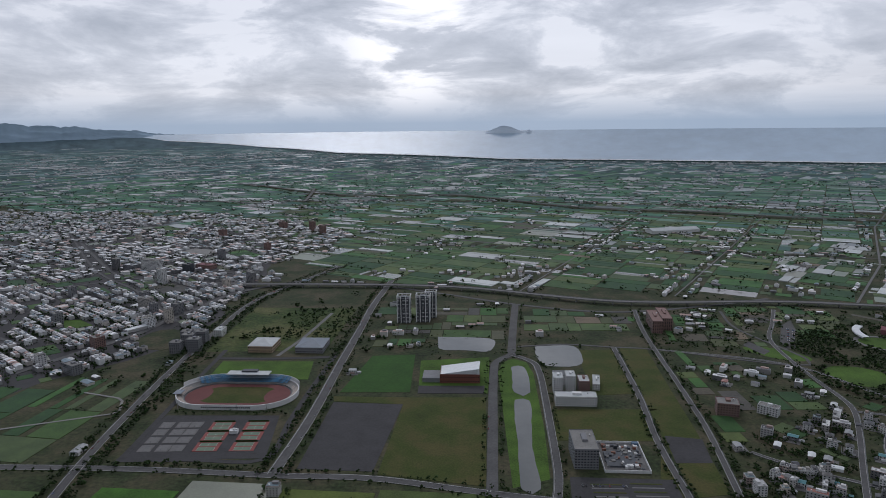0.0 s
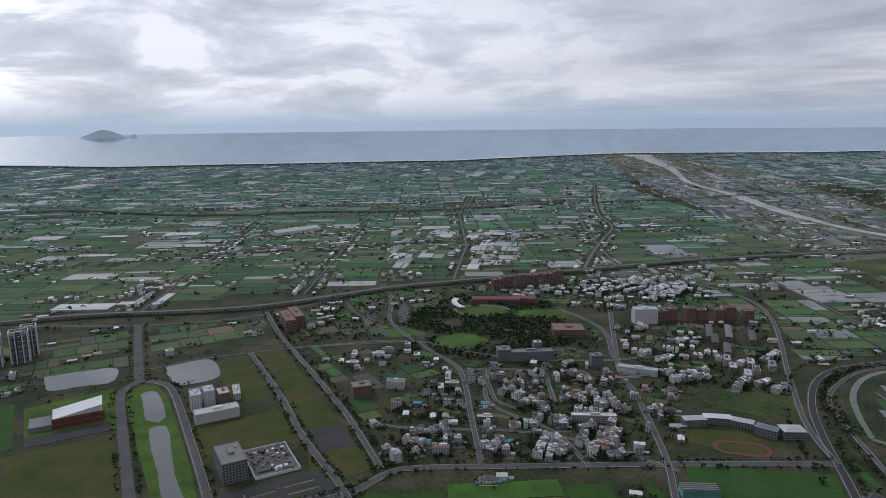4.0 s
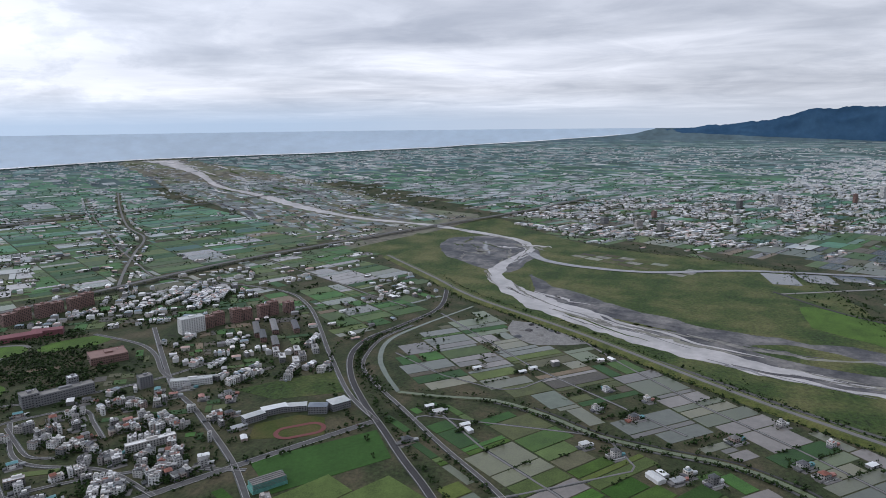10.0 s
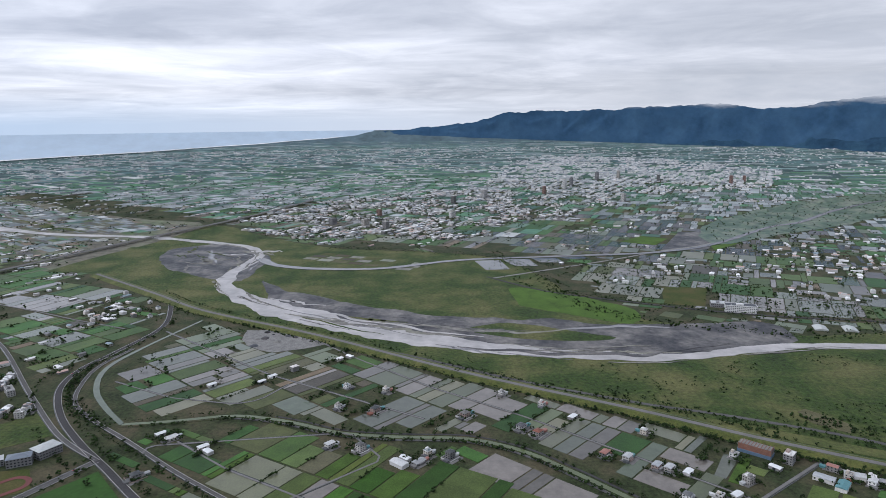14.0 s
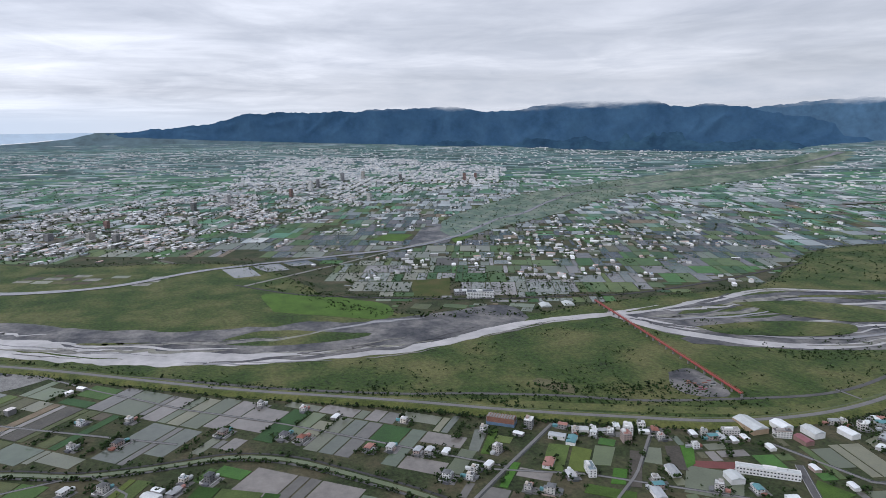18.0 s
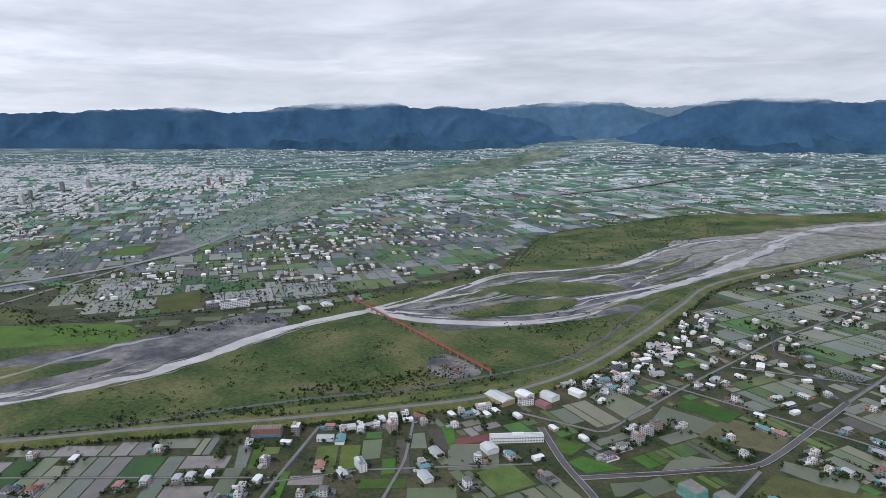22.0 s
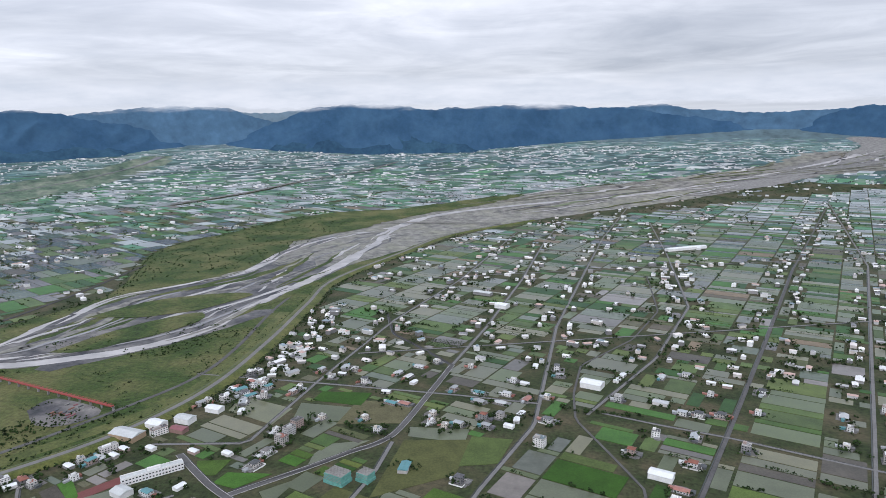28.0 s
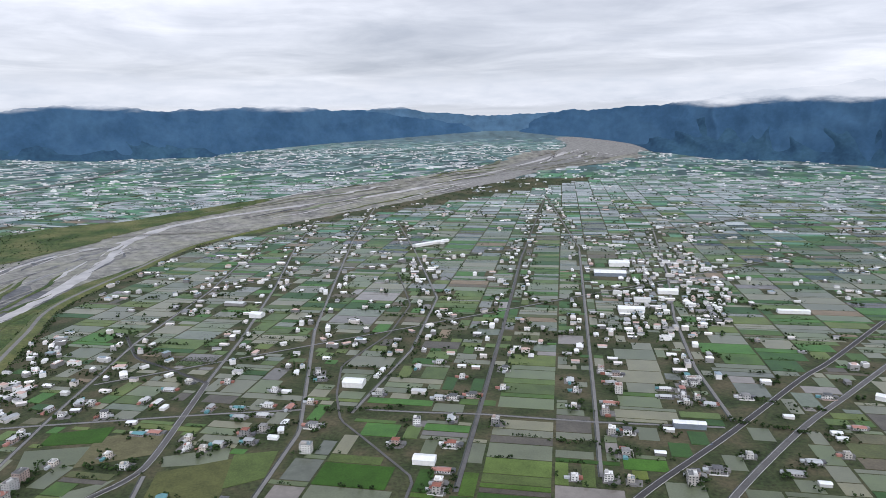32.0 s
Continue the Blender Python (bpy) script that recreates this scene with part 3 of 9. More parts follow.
slab("upper_bed", rough_edge(DIKE[15:] + SOUTH_BANK[:6] + [(1060, -2300), (960, -1950), (860, -2050), (740, -1950)], 20, 60, 2), "sand", z=0.75, kind="structure", label="grey-brown gravel bed of the braided river", category="riverbed")
slab("lower_bed", rough_edge(LOWER_BED, 25, 120, 3), "bed", z=0.5, claim=False, kind="structure", label="grey-brown bed and garden plots of the lower river", category="riverbed")
BARS = [[(1720, 350), (1560, 120), (1440, -100), (1430, -190), (1475, -330), (1400, -470), (1390, -800), (1240, -780), (1205, -480), (1250, -200), (1375, 50), (1540, 270)],
        [(2560, 690), (2440, 560), (2280, 450), (2110, 450), (1930, 470), (1990, 590), (2180, 780), (2440, 830)],
        [(1200, -1020), (1190, -1250), (1160, -1500), (1080, -1750), (980, -2130), (760, -2650), (700, -2600), (700, -2100), (750, -1700), (800, -1380), (900, -1110), (1050, -1010)],
        [(880, -1130), (1000, -1050), (960, -1010), (830, -1190), (760, -1330), (720, -1440), (770, -1460), (820, -1300)]]
BARS.append([(1936, 397), (1814, 327), (1719, 223), (1618, 100), (1556, -12), (1498, -116), (1481, -247), (1404, -361), (1352, -471), (1308, -577), (1262, -558), (1227, -429), (1218, -314), (1281, -214), (1342, -104), (1392, 15), (1453, 91), (1527, 174), (1593, 249), (1640, 312), (1757, 365)])
for i, b in enumerate(BARS):
    slab("gravel_bar", rough_edge(b, 14, 25, 4 + i), "gravel", z=0.6 + 0.03 * i, kind="structure", label="bar of dark grey river gravel", category="gravel bar")
slab("grass_island", rough_edge([(1399, -121), (1441, -240), (1376, -354), (1316, -447), (1305, -336), (1338, -223)], 8, 25, 12), "meadow", z=0.9, kind="structure", label="grassy island on the gravel bar", category="island")
slab("grass_island", rough_edge([(1037, -1102), (1004, -1244), (948, -1355), (884, -1415), (855, -1342), (911, -1210), (970, -1120)], 7, 20, 13), "meadow", z=1.9, kind="structure", label="grassy island between river arms", category="island")
slab("grass_island", rough_edge([(1143, -1326), (1079, -1491), (951, -1586), (848, -1597), (886, -1477), (990, -1366)], 7, 20, 14), "meadow", z=1.95, kind="structure", label="grassy island between river arms", category="island")
slab("grass_island", rough_edge([(1130, -1120), (1050, -1220), (1010, -1380), (1040, -1480), (1110, -1430), (1150, -1250)], 12, 20, 9), "meadow", z=0.85, kind="structure", label="grassy island between river arms", category="island")
slab("grass_island", rough_edge([(1120, -1640), (1010, -1800), (1000, -2000), (1080, -2200), (1260, -2150), (1260, -1850), (1200, -1640)], 12, 30, 10), "meadow", z=0.85, kind="structure", label="grassy island between river arms", category="island")
RIVER = [(6822, 6165), (5169, 4267), (4126, 3229), (3621, 2519), (3170, 1939), (2871, 1462), (2760, 1079), (2645, 833), (2483, 577), (2319, 493), (2163, 493), (2020, 516), (1863, 494), (1711, 399),
         (1590, 285), (1450, 120), (1345, -40), (1265, -205), (1214, -374), (1190, -536), (1218, -690), (1225, -856), (1200, -1000)]


def lifted(pts):
    """Raised a little with distance, to lie clear over the land beyond R0."""
    return [(x, y, max(0.0, (math.hypot(x, y) - 2400) * 0.0008)) for x, y in pts]


ribbon("river", lifted(RIVER), [420, 280, 230, 170, 150, 110, 95, 60, 48, 52, 46, 62, 85, 80, 46, 42, 38, 36, 46, 92, 66, 38, 34], "silt", z=0.95, claim=60, step=14, ragged=0.45, kind="structure", label="shallow river with pale grey silty water", category="river")
ribbon("river_arm", [(1200, -1000), (1190, -1160), (1185, -1307), (1194, -1511), (1104, -1660), (1000, -1853), (1015, -2184), (963, -2450), (764, -2760)], [40, 30, 26, 22, 30, 34, 30, 26, 40], "silt", z=1.0, claim=30, step=16, ragged=0.5, kind="structure", label="shallow arm of the braided river", category="river")
ribbon("river_arm", lifted([(1195, -1004), (1041, -1035), (893, -1134), (806, -1275), (795, -1451), (766, -1737), (740, -2005), (752, -2278), (764, -2760), (654, -3167), (307, -3565), (-271, -4058), (-795, -4730), (-1844, -6298), (-3264, -8704)]),
       [30, 26, 40, 50, 44, 55, 50, 40, 60, 40, 50, 60, 80, 100, 160], "silt", z=1.06, claim=40, step=16, ragged=0.5, kind="structure", label="shallow arm of the braided river", category="river")
ribbon("river_arm", [(1150, -1035), (1020, -1100), (930, -1230), (890, -1400), (830, -1560), (790, -1700)], [12, 14, 10, 16, 12, 16], "silt", z=1.12, claim=10, step=12, ragged=0.5, kind="structure", label="narrow arm of the braided river", category="river")
# braids: thin threads of water and bars between the two arms
ARM_N = smooth_line([(1195, -1004), (1041, -1035), (893, -1134), (806, -1275), (795, -1451), (766, -1737), (740, -2005), (752, -2278), (764, -2700)], 40)
ARM_S = smooth_line([(1200, -1000), (1190, -1160), (1185, -1307), (1194, -1511), (1104, -1660), (1000, -1853), (1015, -2184), (963, -2450), (800, -2700)], 40)
rb = random.Random(4)


def thread(A, B, k0, k1, t0, t1, width, mat, z, name, label, wob=16, seed=0):
    pts = []
    for i in range(9):
        u = t0 + (t1 - t0) * i / 8
        p, q = A[int(u * (len(A) - 1))], B[int(u * (len(B) - 1))]
        k = k0 + (k1 - k0) * i / 8
        m = p * (1 - k) + q * k
        pts.append((m[0] + wob * noise.noise(Vector((i * 0.9, seed, 0))), m[1] + wob * noise.noise(Vector((i * 0.9, seed, 5)))))
    ribbon(name, lifted(pts), [width * 0.2, width, width * 1.3, width * 0.8, width * 0.2], mat, z=z, deep=0.3, claim=0, ragged=0.6, step=16, kind="structure", label=label, category="riverbed")


for i in range(50):
    t0 = rb.uniform(0.02, 0.85)
    t1 = min(0.98, t0 + rb.uniform(0.08, 0.3))
    k = rb.uniform(-0.02, 1.02)
    mat = ("silt", "gravel", "meadow", "sand", "silt_wet", "gravel", "sand")[i % 7]
    thread(ARM_N, ARM_S, k, k + rb.uniform(-0.2, 0.2), t0, t1, rb.uniform(5, 15) * (1.8 if mat in ("meadow", "sand") else 1), mat, 1.18 + 0.011 * i, "river_thread", "thin braid of the river bed", 14, i)
VALLEY_BED = [(-868, -4847), (-1838, -6497), (-3168, -8990), (-4233, -11452), (-5500, -15500), (-6555, -14900), (-4741, -9499), (-3632, -7755), (-2413, -6505), (-1032, -4465)]
BED_A, BED_B = sides(smooth_line(RIVER[6:], 20), np.interp(np.linspace(0, 1, len(smooth_line(RIVER[6:], 20))), np.linspace(0, 1, 17), [95, 60, 48, 52, 46, 62, 85, 80, 46, 42, 38, 36, 46, 92, 66, 38, 34]))
for i in range(38):
    t0 = rb.uniform(0.0, 0.93)
    t1 = min(0.99, t0 + rb.uniform(0.02, 0.07))
    k = rb.uniform(-0.12, 1.12)
    thread(BED_A, BED_B, k, k + rb.uniform(-0.35, 0.35), t0, t1, rb.uniform(2, 7), rb.choice(("gravel", "sand", "sand", "sand", "silt_wet")), 1.22 + 0.012 * i, "river_thread", "thin bar or runnel in the river", 6, 200 + i)
for i in range(46):                       # runnels and grass over the gravel bars beside the main river
    b = BARS[i % 3]
    n = len(b) // 2
    A, B = smooth_line(b[:n], 30), smooth_line(b[n:][::-1], 30)
    t0 = rb.uniform(0.0, 0.8)
    k = rb.uniform(0.0, 1.0)
    thread(A, B, k, k + rb.uniform(-0.3, 0.3), t0, min(0.99, t0 + rb.uniform(0.1, 0.4)), rb.uniform(4, 16), rb.choice(("silt", "sand", "meadow", "silt_wet", "gravel", "sand")), 0.95 + 0.012 * i, "river_thread", "thin bar or runnel on the gravel", 20, 300 + i)
UP_N = smooth_line(DIKE[16:], 80)
UP_S = smooth_line([(900, -3250), (354, -4123), (-419, -5004), (-1691, -6738), (-2900, -9400)], 80)
for i in range(64):
    t0 = rb.uniform(0.0, 0.85)
    t1 = min(0.99, t0 + rb.uniform(0.05, 0.25))
    k = rb.uniform(0.03, 0.97)
    mat = ("bed", "meadow", "silt", "bed", "silt", "gravel", "sand")[i % 7]
    thread(UP_N, UP_S, k, k + rb.uniform(-0.25, 0.25), t0, t1, rb.uniform(10, 34), mat, 1.95 + 0.012 * i, "river_thread", "thin braid of the river bed", 60, 40 + i)
LOW_N = smooth_line([(2330, 1270), (2420, 1560), (3250, 2620), (3700, 3250), (5100, 4900), (6500, 6500)], 80)
LOW_S = smooth_line([(3011, 867), (3250, 1180), (3550, 1600), (4300, 2350), (5600, 3900), (7400, 6400)], 80)
for i in range(38):
    t0 = rb.uniform(0.0, 0.85)
    t1 = min(0.99, t0 + rb.uniform(0.05, 0.2))
    k = rb.uniform(0.05, 0.95)
    mat = ("fallow", "gravel", "meadow", "sand", "meadow", "silt", "rubble")[i % 7]
    thread(LOW_N, LOW_S, k, k + rb.uniform(-0.1, 0.1), t0, t1, rb.uniform(14, 46), mat, 0.64 + 0.004 * i, "bed_strip", "strip of garden or gravel in the river bed", 30, 80 + i)
slab("upper_bed", rough_edge(VALLEY_BED, 40, 150, 23), "rubble", z=3.0, kind="structure", label="wide gravel bed of the upper river", category="riverbed")
slab("grass_bank", rough_edge([(1090, -2330), (1320, -3000), (950, -3300), (354, -4123), (430, -3720), (760, -3120), (930, -2640)], 30, 50, 22), "meadow", z=2.4, kind="structure", label="grassy bank along the river bed", category="meadow")
SIDE_VALLEY = [(6255, -8888), (5021, -6314), (4471, -4510), (4040, -3507), (3705, -2635), (3432, -2096), (2968, -1519), (2640, -1230), (2330, -1160), (2480, -1480), (2705, -1914), (2978, -2333), (3192, -2766), (3339, -3307), (3546, -4304), (4225, -6113), (5585, -8528)]
slab("side_valley", rough_edge(SIDE_VALLEY, 22, 60, 33), "scrub", z=1.2, kind="structure", label="wide green corridor of a shallow tributary", category="meadow")
ribbon("side_channel", lifted([(2240, 470), (2130, 400), (2062, 269), (2045, 60), (2141, -195), (2163, -465), (2176, -684), (2196, -872), (2318, -1136), (2661, -1534), (2783, -1750), (3128, -2146), (3436, -2609), (3614, -3135), (3841, -3808), (4049, -4752), (4717, -6471), (5742, -8457)]), [34, 24, 22, 22, 24, 24, 20, 14, 12, 16, 20, 22, 26, 34, 44, 60, 90, 120], "silt_wet", z=2.0, claim=40, step=16, ragged=0.3, kind="structure", label="narrow side channel of the river", category="river")
ribbon("canal", [(1529, 464), (1350, 528), (1231, 556), (1128, 531), (1050, 484), (982, 430)], [6, 7, 9, 10, 10, 8], "paddy", z=0.6, claim=60, kind="structure", label="bending canal with grey water", category="canal")
CANAL_2 = [(982, 430), (987, 355), (998, 263), (969, 176), (925, 96), (904, 7), (890, -90), (850, -160), (804, -203), (748, -248), (680, -298), (560, -370)]
ribbon("canal", CANAL_2, 8, "sprout", z=0.6, claim=40, kind="structure", label="straight farm canal between low walls", category="canal")
ribbon("canal_bank", CANAL_2, 20, "soil", z=0.4, claim=0, kind="structure", label="dark grassy canal bank", category="canal bank")
a, b = sides(smooth_line(CANAL_2), 19)
ribbon("canal_road", b[6:], 4.5, "asphalt", z=0.75, claim=10, kind="structure", label="narrow road beside the canal", category="road")
ribbon("canal_road", a[8:], 4, "dark_asphalt", z=0.7, claim=10, kind="structure", label="narrow road beside the canal", category="road")

claim_line(smooth_line(RIVER), 80, 3)
# garden plots on the flood plain
gp = random.Random(8)
for i in range(7):
    for j in range(3):
        if gp.random() < 0.75:
            x, y = 2300 - 33 * i - 34 * j, 250 - 52 * i + 26 * j
            w, l = gp.uniform(14, 17), gp.uniform(22, 27)
            slab("garden_plot", [(x + l * 0.44 * e - w * 0.9 * g, y + l * 0.9 * e + w * 0.44 * g) for e, g in ((-1, -1), (1, -1), (1, 1), (-1, 1))], gp.choice(("fallow_one", "fallow_one", "sprout_one", "sand")), z=0.5 + 0.01 * j, deep=0.2, kind="structure", label="brown garden plot on the flood plain", category="field")

# dike with a road on its crown
dike_line = smooth_line(DIKE[1:17], 30)


def build_dike(line):
    v, f = [], []
    prof = [(-22, 0.3), (-9, 4.5), (9, 4.5), (20, 0.3)]
    d = np.gradient(line, axis=0)
    d /= np.hypot(d[:, 0], d[:, 1])[:, None]
    for p, q in zip(line, d):
        for o, z in prof:
            v.append((p[0] - q[1] * o, p[1] + q[0] * o, z))
    for i in range(len(line) - 1):
        for k in range(3):
            f.append((4 * i + k, 4 * i + 4 + k, 4 * i + 5 + k, 4 * i + 1 + k))
    claim_line(line, 44)
    return thing("dike", lay(v), f, ["dike_grass"], kind="structure", label="low grassy river dike", category="dike")


build_dike(dike_line)
ribbon("dike_road", DIKE[1:17], 9, "lane", z=4.75, deep=0.5, claim=0, kind="structure", label="pale grey paved road on the river dike", category="road")
ribbon("riverside_road", [(1418, 241), (1242, -18), (1110, -190), (993, -372), (935, -490), (860, -620), (785, -727), (721, -872), (672, -1019), (675, -1174), (721, -1434), (740, -1600)], 8, "asphalt", z=0.8, claim=12, kind="structure", label="pale concrete road across the flood plain", category="road")
ribbon("berm", [(1100, -150), (900, -480), (770, -690), (665, -880), (640, -1000), (650, -1200), (690, -1450)], 26, "dike_grass", z=0.6, claim=0, kind="structure", label="strip of fresh grass at the foot of the dike", category="grass")

# ------------------------------------------------------------------ roads
ROADS = [
    ("avenue", [(-226, 805), (-209, 975), (-197, 1226), (-185, 1442), (-176, 1631), (-150, 1900)], 24, "asphalt"),
    ("avenue", [(-470, 640), (-493, 823), (-503, 973), (-510, 1176), (-506, 1433), (-496, 1645), (-455, 1790), (-330, 2100)], 20, "asphalt"),
    ("main_road", [(-900, 835), (-600, 831), (-405, 821), (-220, 801), (-94, 791), (43, 756), (180, 725), (307, 705), (373, 724), (509, 646), (689, 536), (869, 419)], 15, "asphalt"),
    ("boulevard", [(57, 748), (71, 929), (90, 1157), (101, 1216), (132, 1253)], 20, "asphalt"),
    ("street", [(130, 720), (145, 783), (158, 927), (174, 1155), (166, 1214), (132, 1253)], 13, "asphalt"),
    ("boulevard", [(132, 1253), (154, 1429), (179, 1616)], 22, "asphalt"),
    ("street", [(342, 1289), (323, 1048), (302, 879), (295, 738), (290, 690)], 11, "asphalt"),
    ("street", [(460, 1560), (431, 1378), (405, 1094), (387, 921), (357, 739)], 10, "asphalt"),
    ("main_road", [(-700, 1900), (-223, 1839), (-9, 1738), (193, 1614), (407, 1543), (632, 1583), (827, 1647)], 16, "asphalt"),
    ("street", [(150, 1300), (250, 1310), (342, 1289), (431, 1270), (640, 1180), (690, 1210), (640, 1400), (660, 1540)], 9, "asphalt"),
    ("street", [(431, 1270), (640, 1180), (742, 1000), (880, 880), (1000, 830)], 8, "asphalt"),
    ("main_road", [(560, 160), (695, 264), (773, 335), (848, 399), (921, 464), (1024, 541), (1135, 595), (1229, 603), (1330, 574), (1500, 540), (1740, 600)], 13, "dark_asphalt"),
    ("street", [(640, 110), (729, 189), (825, 297), (925, 400), (1000, 480), (1070, 540), (1150, 566), (1240, 575), (1340, 548)], 8, "asphalt"),
    ("street", [(470, 310), (596, 451), (663, 519), (715, 579), (825, 726), (870, 800), (960, 900), (1150, 1100)], 10, "asphalt"),
    ("street", [(869, 419), (951, 508), (1112, 632), (1427, 870), (1540, 1060), (1560, 1480)], 9, "asphalt"),
    ("street", [(590, 590), (620, 700), (600, 830), (690, 960)], 7, "asphalt"),
    ("street", [(680, 520), (640, 640), (560, 740), (470, 800), (420, 850)], 7, "asphalt"),
    ("country_road", [(-328, -735), (-410, -954), (-605, -1484), (-866, -2195), (-1283, -3806)], 8, "lane"),
    ("country_road", [(-139, -737), (-220, -957), (-368, -1366), (-633, -2114), (-1204, -3600)], 9, "asphalt"),
    ("country_road", [(130, -640), (114, -739), (56, -941), (47, -1206), (40, -1431), (-8, -1848), (-94, -2587), (-260, -3600)], 8, "lane"),
    ("main_road", [(414, -683), (350, -755), (298, -819), (258, -869), (237, -1033), (224, -1166)], 12, "asphalt"),
    ("country_road", [(270, -640), (252, -767), (252, -853)], 8, "lane"),
    ("country_road", [(224, -1166), (192, -1409), (152, -1870), (120, -2500), (60, -3100)], 8, "lane"),
    ("country_road", [(223, -1166), (300, -1250), (382, -1330), (440, -1480)], 8, "dark_asphalt"),
    ("stream", [(-64, -700), (-92, -778), (-44, -885), (-4, -970), (0, -1069), (-12, -1205), (-117, -1373), (-191, -1593), (-200, -1969)], 6, "asphalt"),
    ("country_road", [(590, -785), (456, -812), (443, -1053), (418, -1327), (408, -1430), (326, -1847), (238, -2726)], 7, "lane"),
    ("country_road", [(-585, -846), (-646, -1058), (-768, -1356), (-955, -1734), (-1300, -2500)], 8, "lane"),
    ("main_road", [(534, -766), (450, -700), (362, -645), (200, -520)], 12, "asphalt"),
    ("stream", [(414, -694), (340, -764), (260, -861)], 7, "dark_asphalt"),
    ("country_road", [(678, -1046), (457, -1042), (190, -1031), (50, -1019)], 6, "lane"),
    ("country_road", [(-22, -990), (-153, -1265), (-268, -1643), (-296, -2326), (-308, -3000)], 7, "lane"),
    ("country_road", [(-44, -1000), (-127, -972), (-218, -947), (-380, -885), (-560, -830)], 6, "lane"),
    ("main_road", [(-250, -600), (-363, -689), (-553, -809), (-800, -975), (-906, -1037), (-1200, -1230)], 11, "dark_asphalt"),
    ("main_road", [(-380, -580), (-464, -660), (-667, -804), (-821, -896), (-982, -992), (-1300, -1180)], 11, "asphalt"),
    ("country_road", [(-1500, -1900), (-900, -1680), (-300, -1460), (60, -1330), (420, -1200)], 6, "lane"),
    ("country_road", [(-1900, -2700), (-900, -2330), (-100, -2050), (420, -1850)], 6, "lane"),
    ("country_road", [(885, 365), (907, 363), (923, 80), (840, 30), (730, 170), (640, 320)], 5, "lane"),
    ("country_road", [(1451, 520), (1289, 362), (1167, 241), (1062, 104), (960, -30)], 5, "lane"),
    ("country_road", [(1160, 512), (1078, 389), (1042, 274), (1056, 237), (1120, 200)], 4, "lane"),
    ("country_road", [(917, 327), (829, 234), (746, 118), (660, 20)], 5, "lane"),
    ("country_road", [(711, -386), (638, -503), (544, -603), (480, -670)], 5, "lane"),
    ("street", [(790, 1545), (734, 1436), (675, 1325), (656, 1203), (650, 1100), (648, 1019), (638, 974), (597, 894), (544, 801), (474, 673)], 9, "asphalt"),
    ("street", [(638, 974), (691, 955), (759, 890), (731, 839), (690, 775)], 7, "asphalt"),
    ("street", [(670, 943), (633, 873), (613, 827), (624, 789)], 6, "asphalt"),
    ("street", [(1070, 1189), (1048, 1048), (1004, 965), (930, 880), (891, 797)], 9, "asphalt"),
    ("main_road", [(1396, 1455), (1629, 1652), (1848, 1824), (2124, 2041), (2357, 2355), (2880, 2917), (3546, 3595)], 12, "lane"),
    ("street", [(-2190, 3330), (-1890, 2200), (-1100, 1500), (-900, 1350)], 13, "asphalt"),
    ("street", [(-1800, 3150), (-1150, 2140), (-850, 1800), (-620, 1500)], 11, "asphalt"),
    ("street", [(-1700, 1650), (-1150, 1830), (-760, 2020), (-480, 1950)], 12, "asphalt"),
    ("main_road", [(-800, 1180), (-733, 1302), (-678, 1402), (-646, 1522), (-614, 1614), (-583, 1737), (-516, 1822), (-420, 1900)], 22, "asphalt"),
    ("street", [(-1150, 1270), (-820, 1400), (-690, 1420)], 11, "asphalt"),
    ("street", [(-1000, 2000), (-1116, 2152), (-1427, 2595)], 14, "asphalt"),
    ("stream", [(-620, 1085), (-540, 1056), (-520, 1000), (-720, 930), (-900, 905)], 7, "concrete"),
    ("country_road", [(1370, 190), (1240, 90), (1080, -50), (960, -180), (830, -300), (700, -420)], 5, "lane"),
    ("country_road", [(790, -560), (700, -420), (620, -300), (520, -180)], 7, "lane"),
    ("country_road", [(720, -690), (610, -560), (540, -440)], 6, "lane"),
    ("country_road", [(1010, 1579), (1357, 2026), (1800, 2750), (2300, 3400)], 10, "lane"),
    ("country_road", [(600, 1680), (1000, 2300), (1500, 3100)], 7, "lane"),
    ("country_road", [(200, 1740), (520, 2350), (900, 3100)], 7, "lane"),
    ("country_road", [(1560, 1480), (1900, 1950), (2500, 2700), (3200, 3500)], 9, "lane"),
    ("country_road", [(1900, 1330), (1650, 900), (1560, 760), (1480, 620)], 7, "lane"),
    ("main_road", [(-2200, 2600), (-1200, 2500), (-300, 2500), (700, 2330), (1900, 1950), (2300, 1800)], 9, "asphalt"),
    ("main_road", [(-2600, 3900), (-1000, 4000), (900, 3700), (2400, 3000), (3000, 2560)], 16, "asphalt"),
]
road_z = 0.5
for name, pts, w, mat in ROADS:
    lab = {"avenue": "broad grey four-lane avenue with a planted median", "boulevard": "wide empty grey boulevard", "main_road": "two-lane grey asphalt road", "street": "narrow grey street",
           "country_road": "narrow pale concrete country road", "stream": "dark walled irrigation stream"}[name]
    road_z = road_z + 0.012
    country = name in ("country_road", "stream")
    ribbon(name, pts, w * (0.62 if country else 0.6 if name == "avenue" else 0.75), mat, z=road_z, bend=not country, claim=w if country else w + 4, kind="structure", label=lab, category="road" if name != "stream" else "stream")

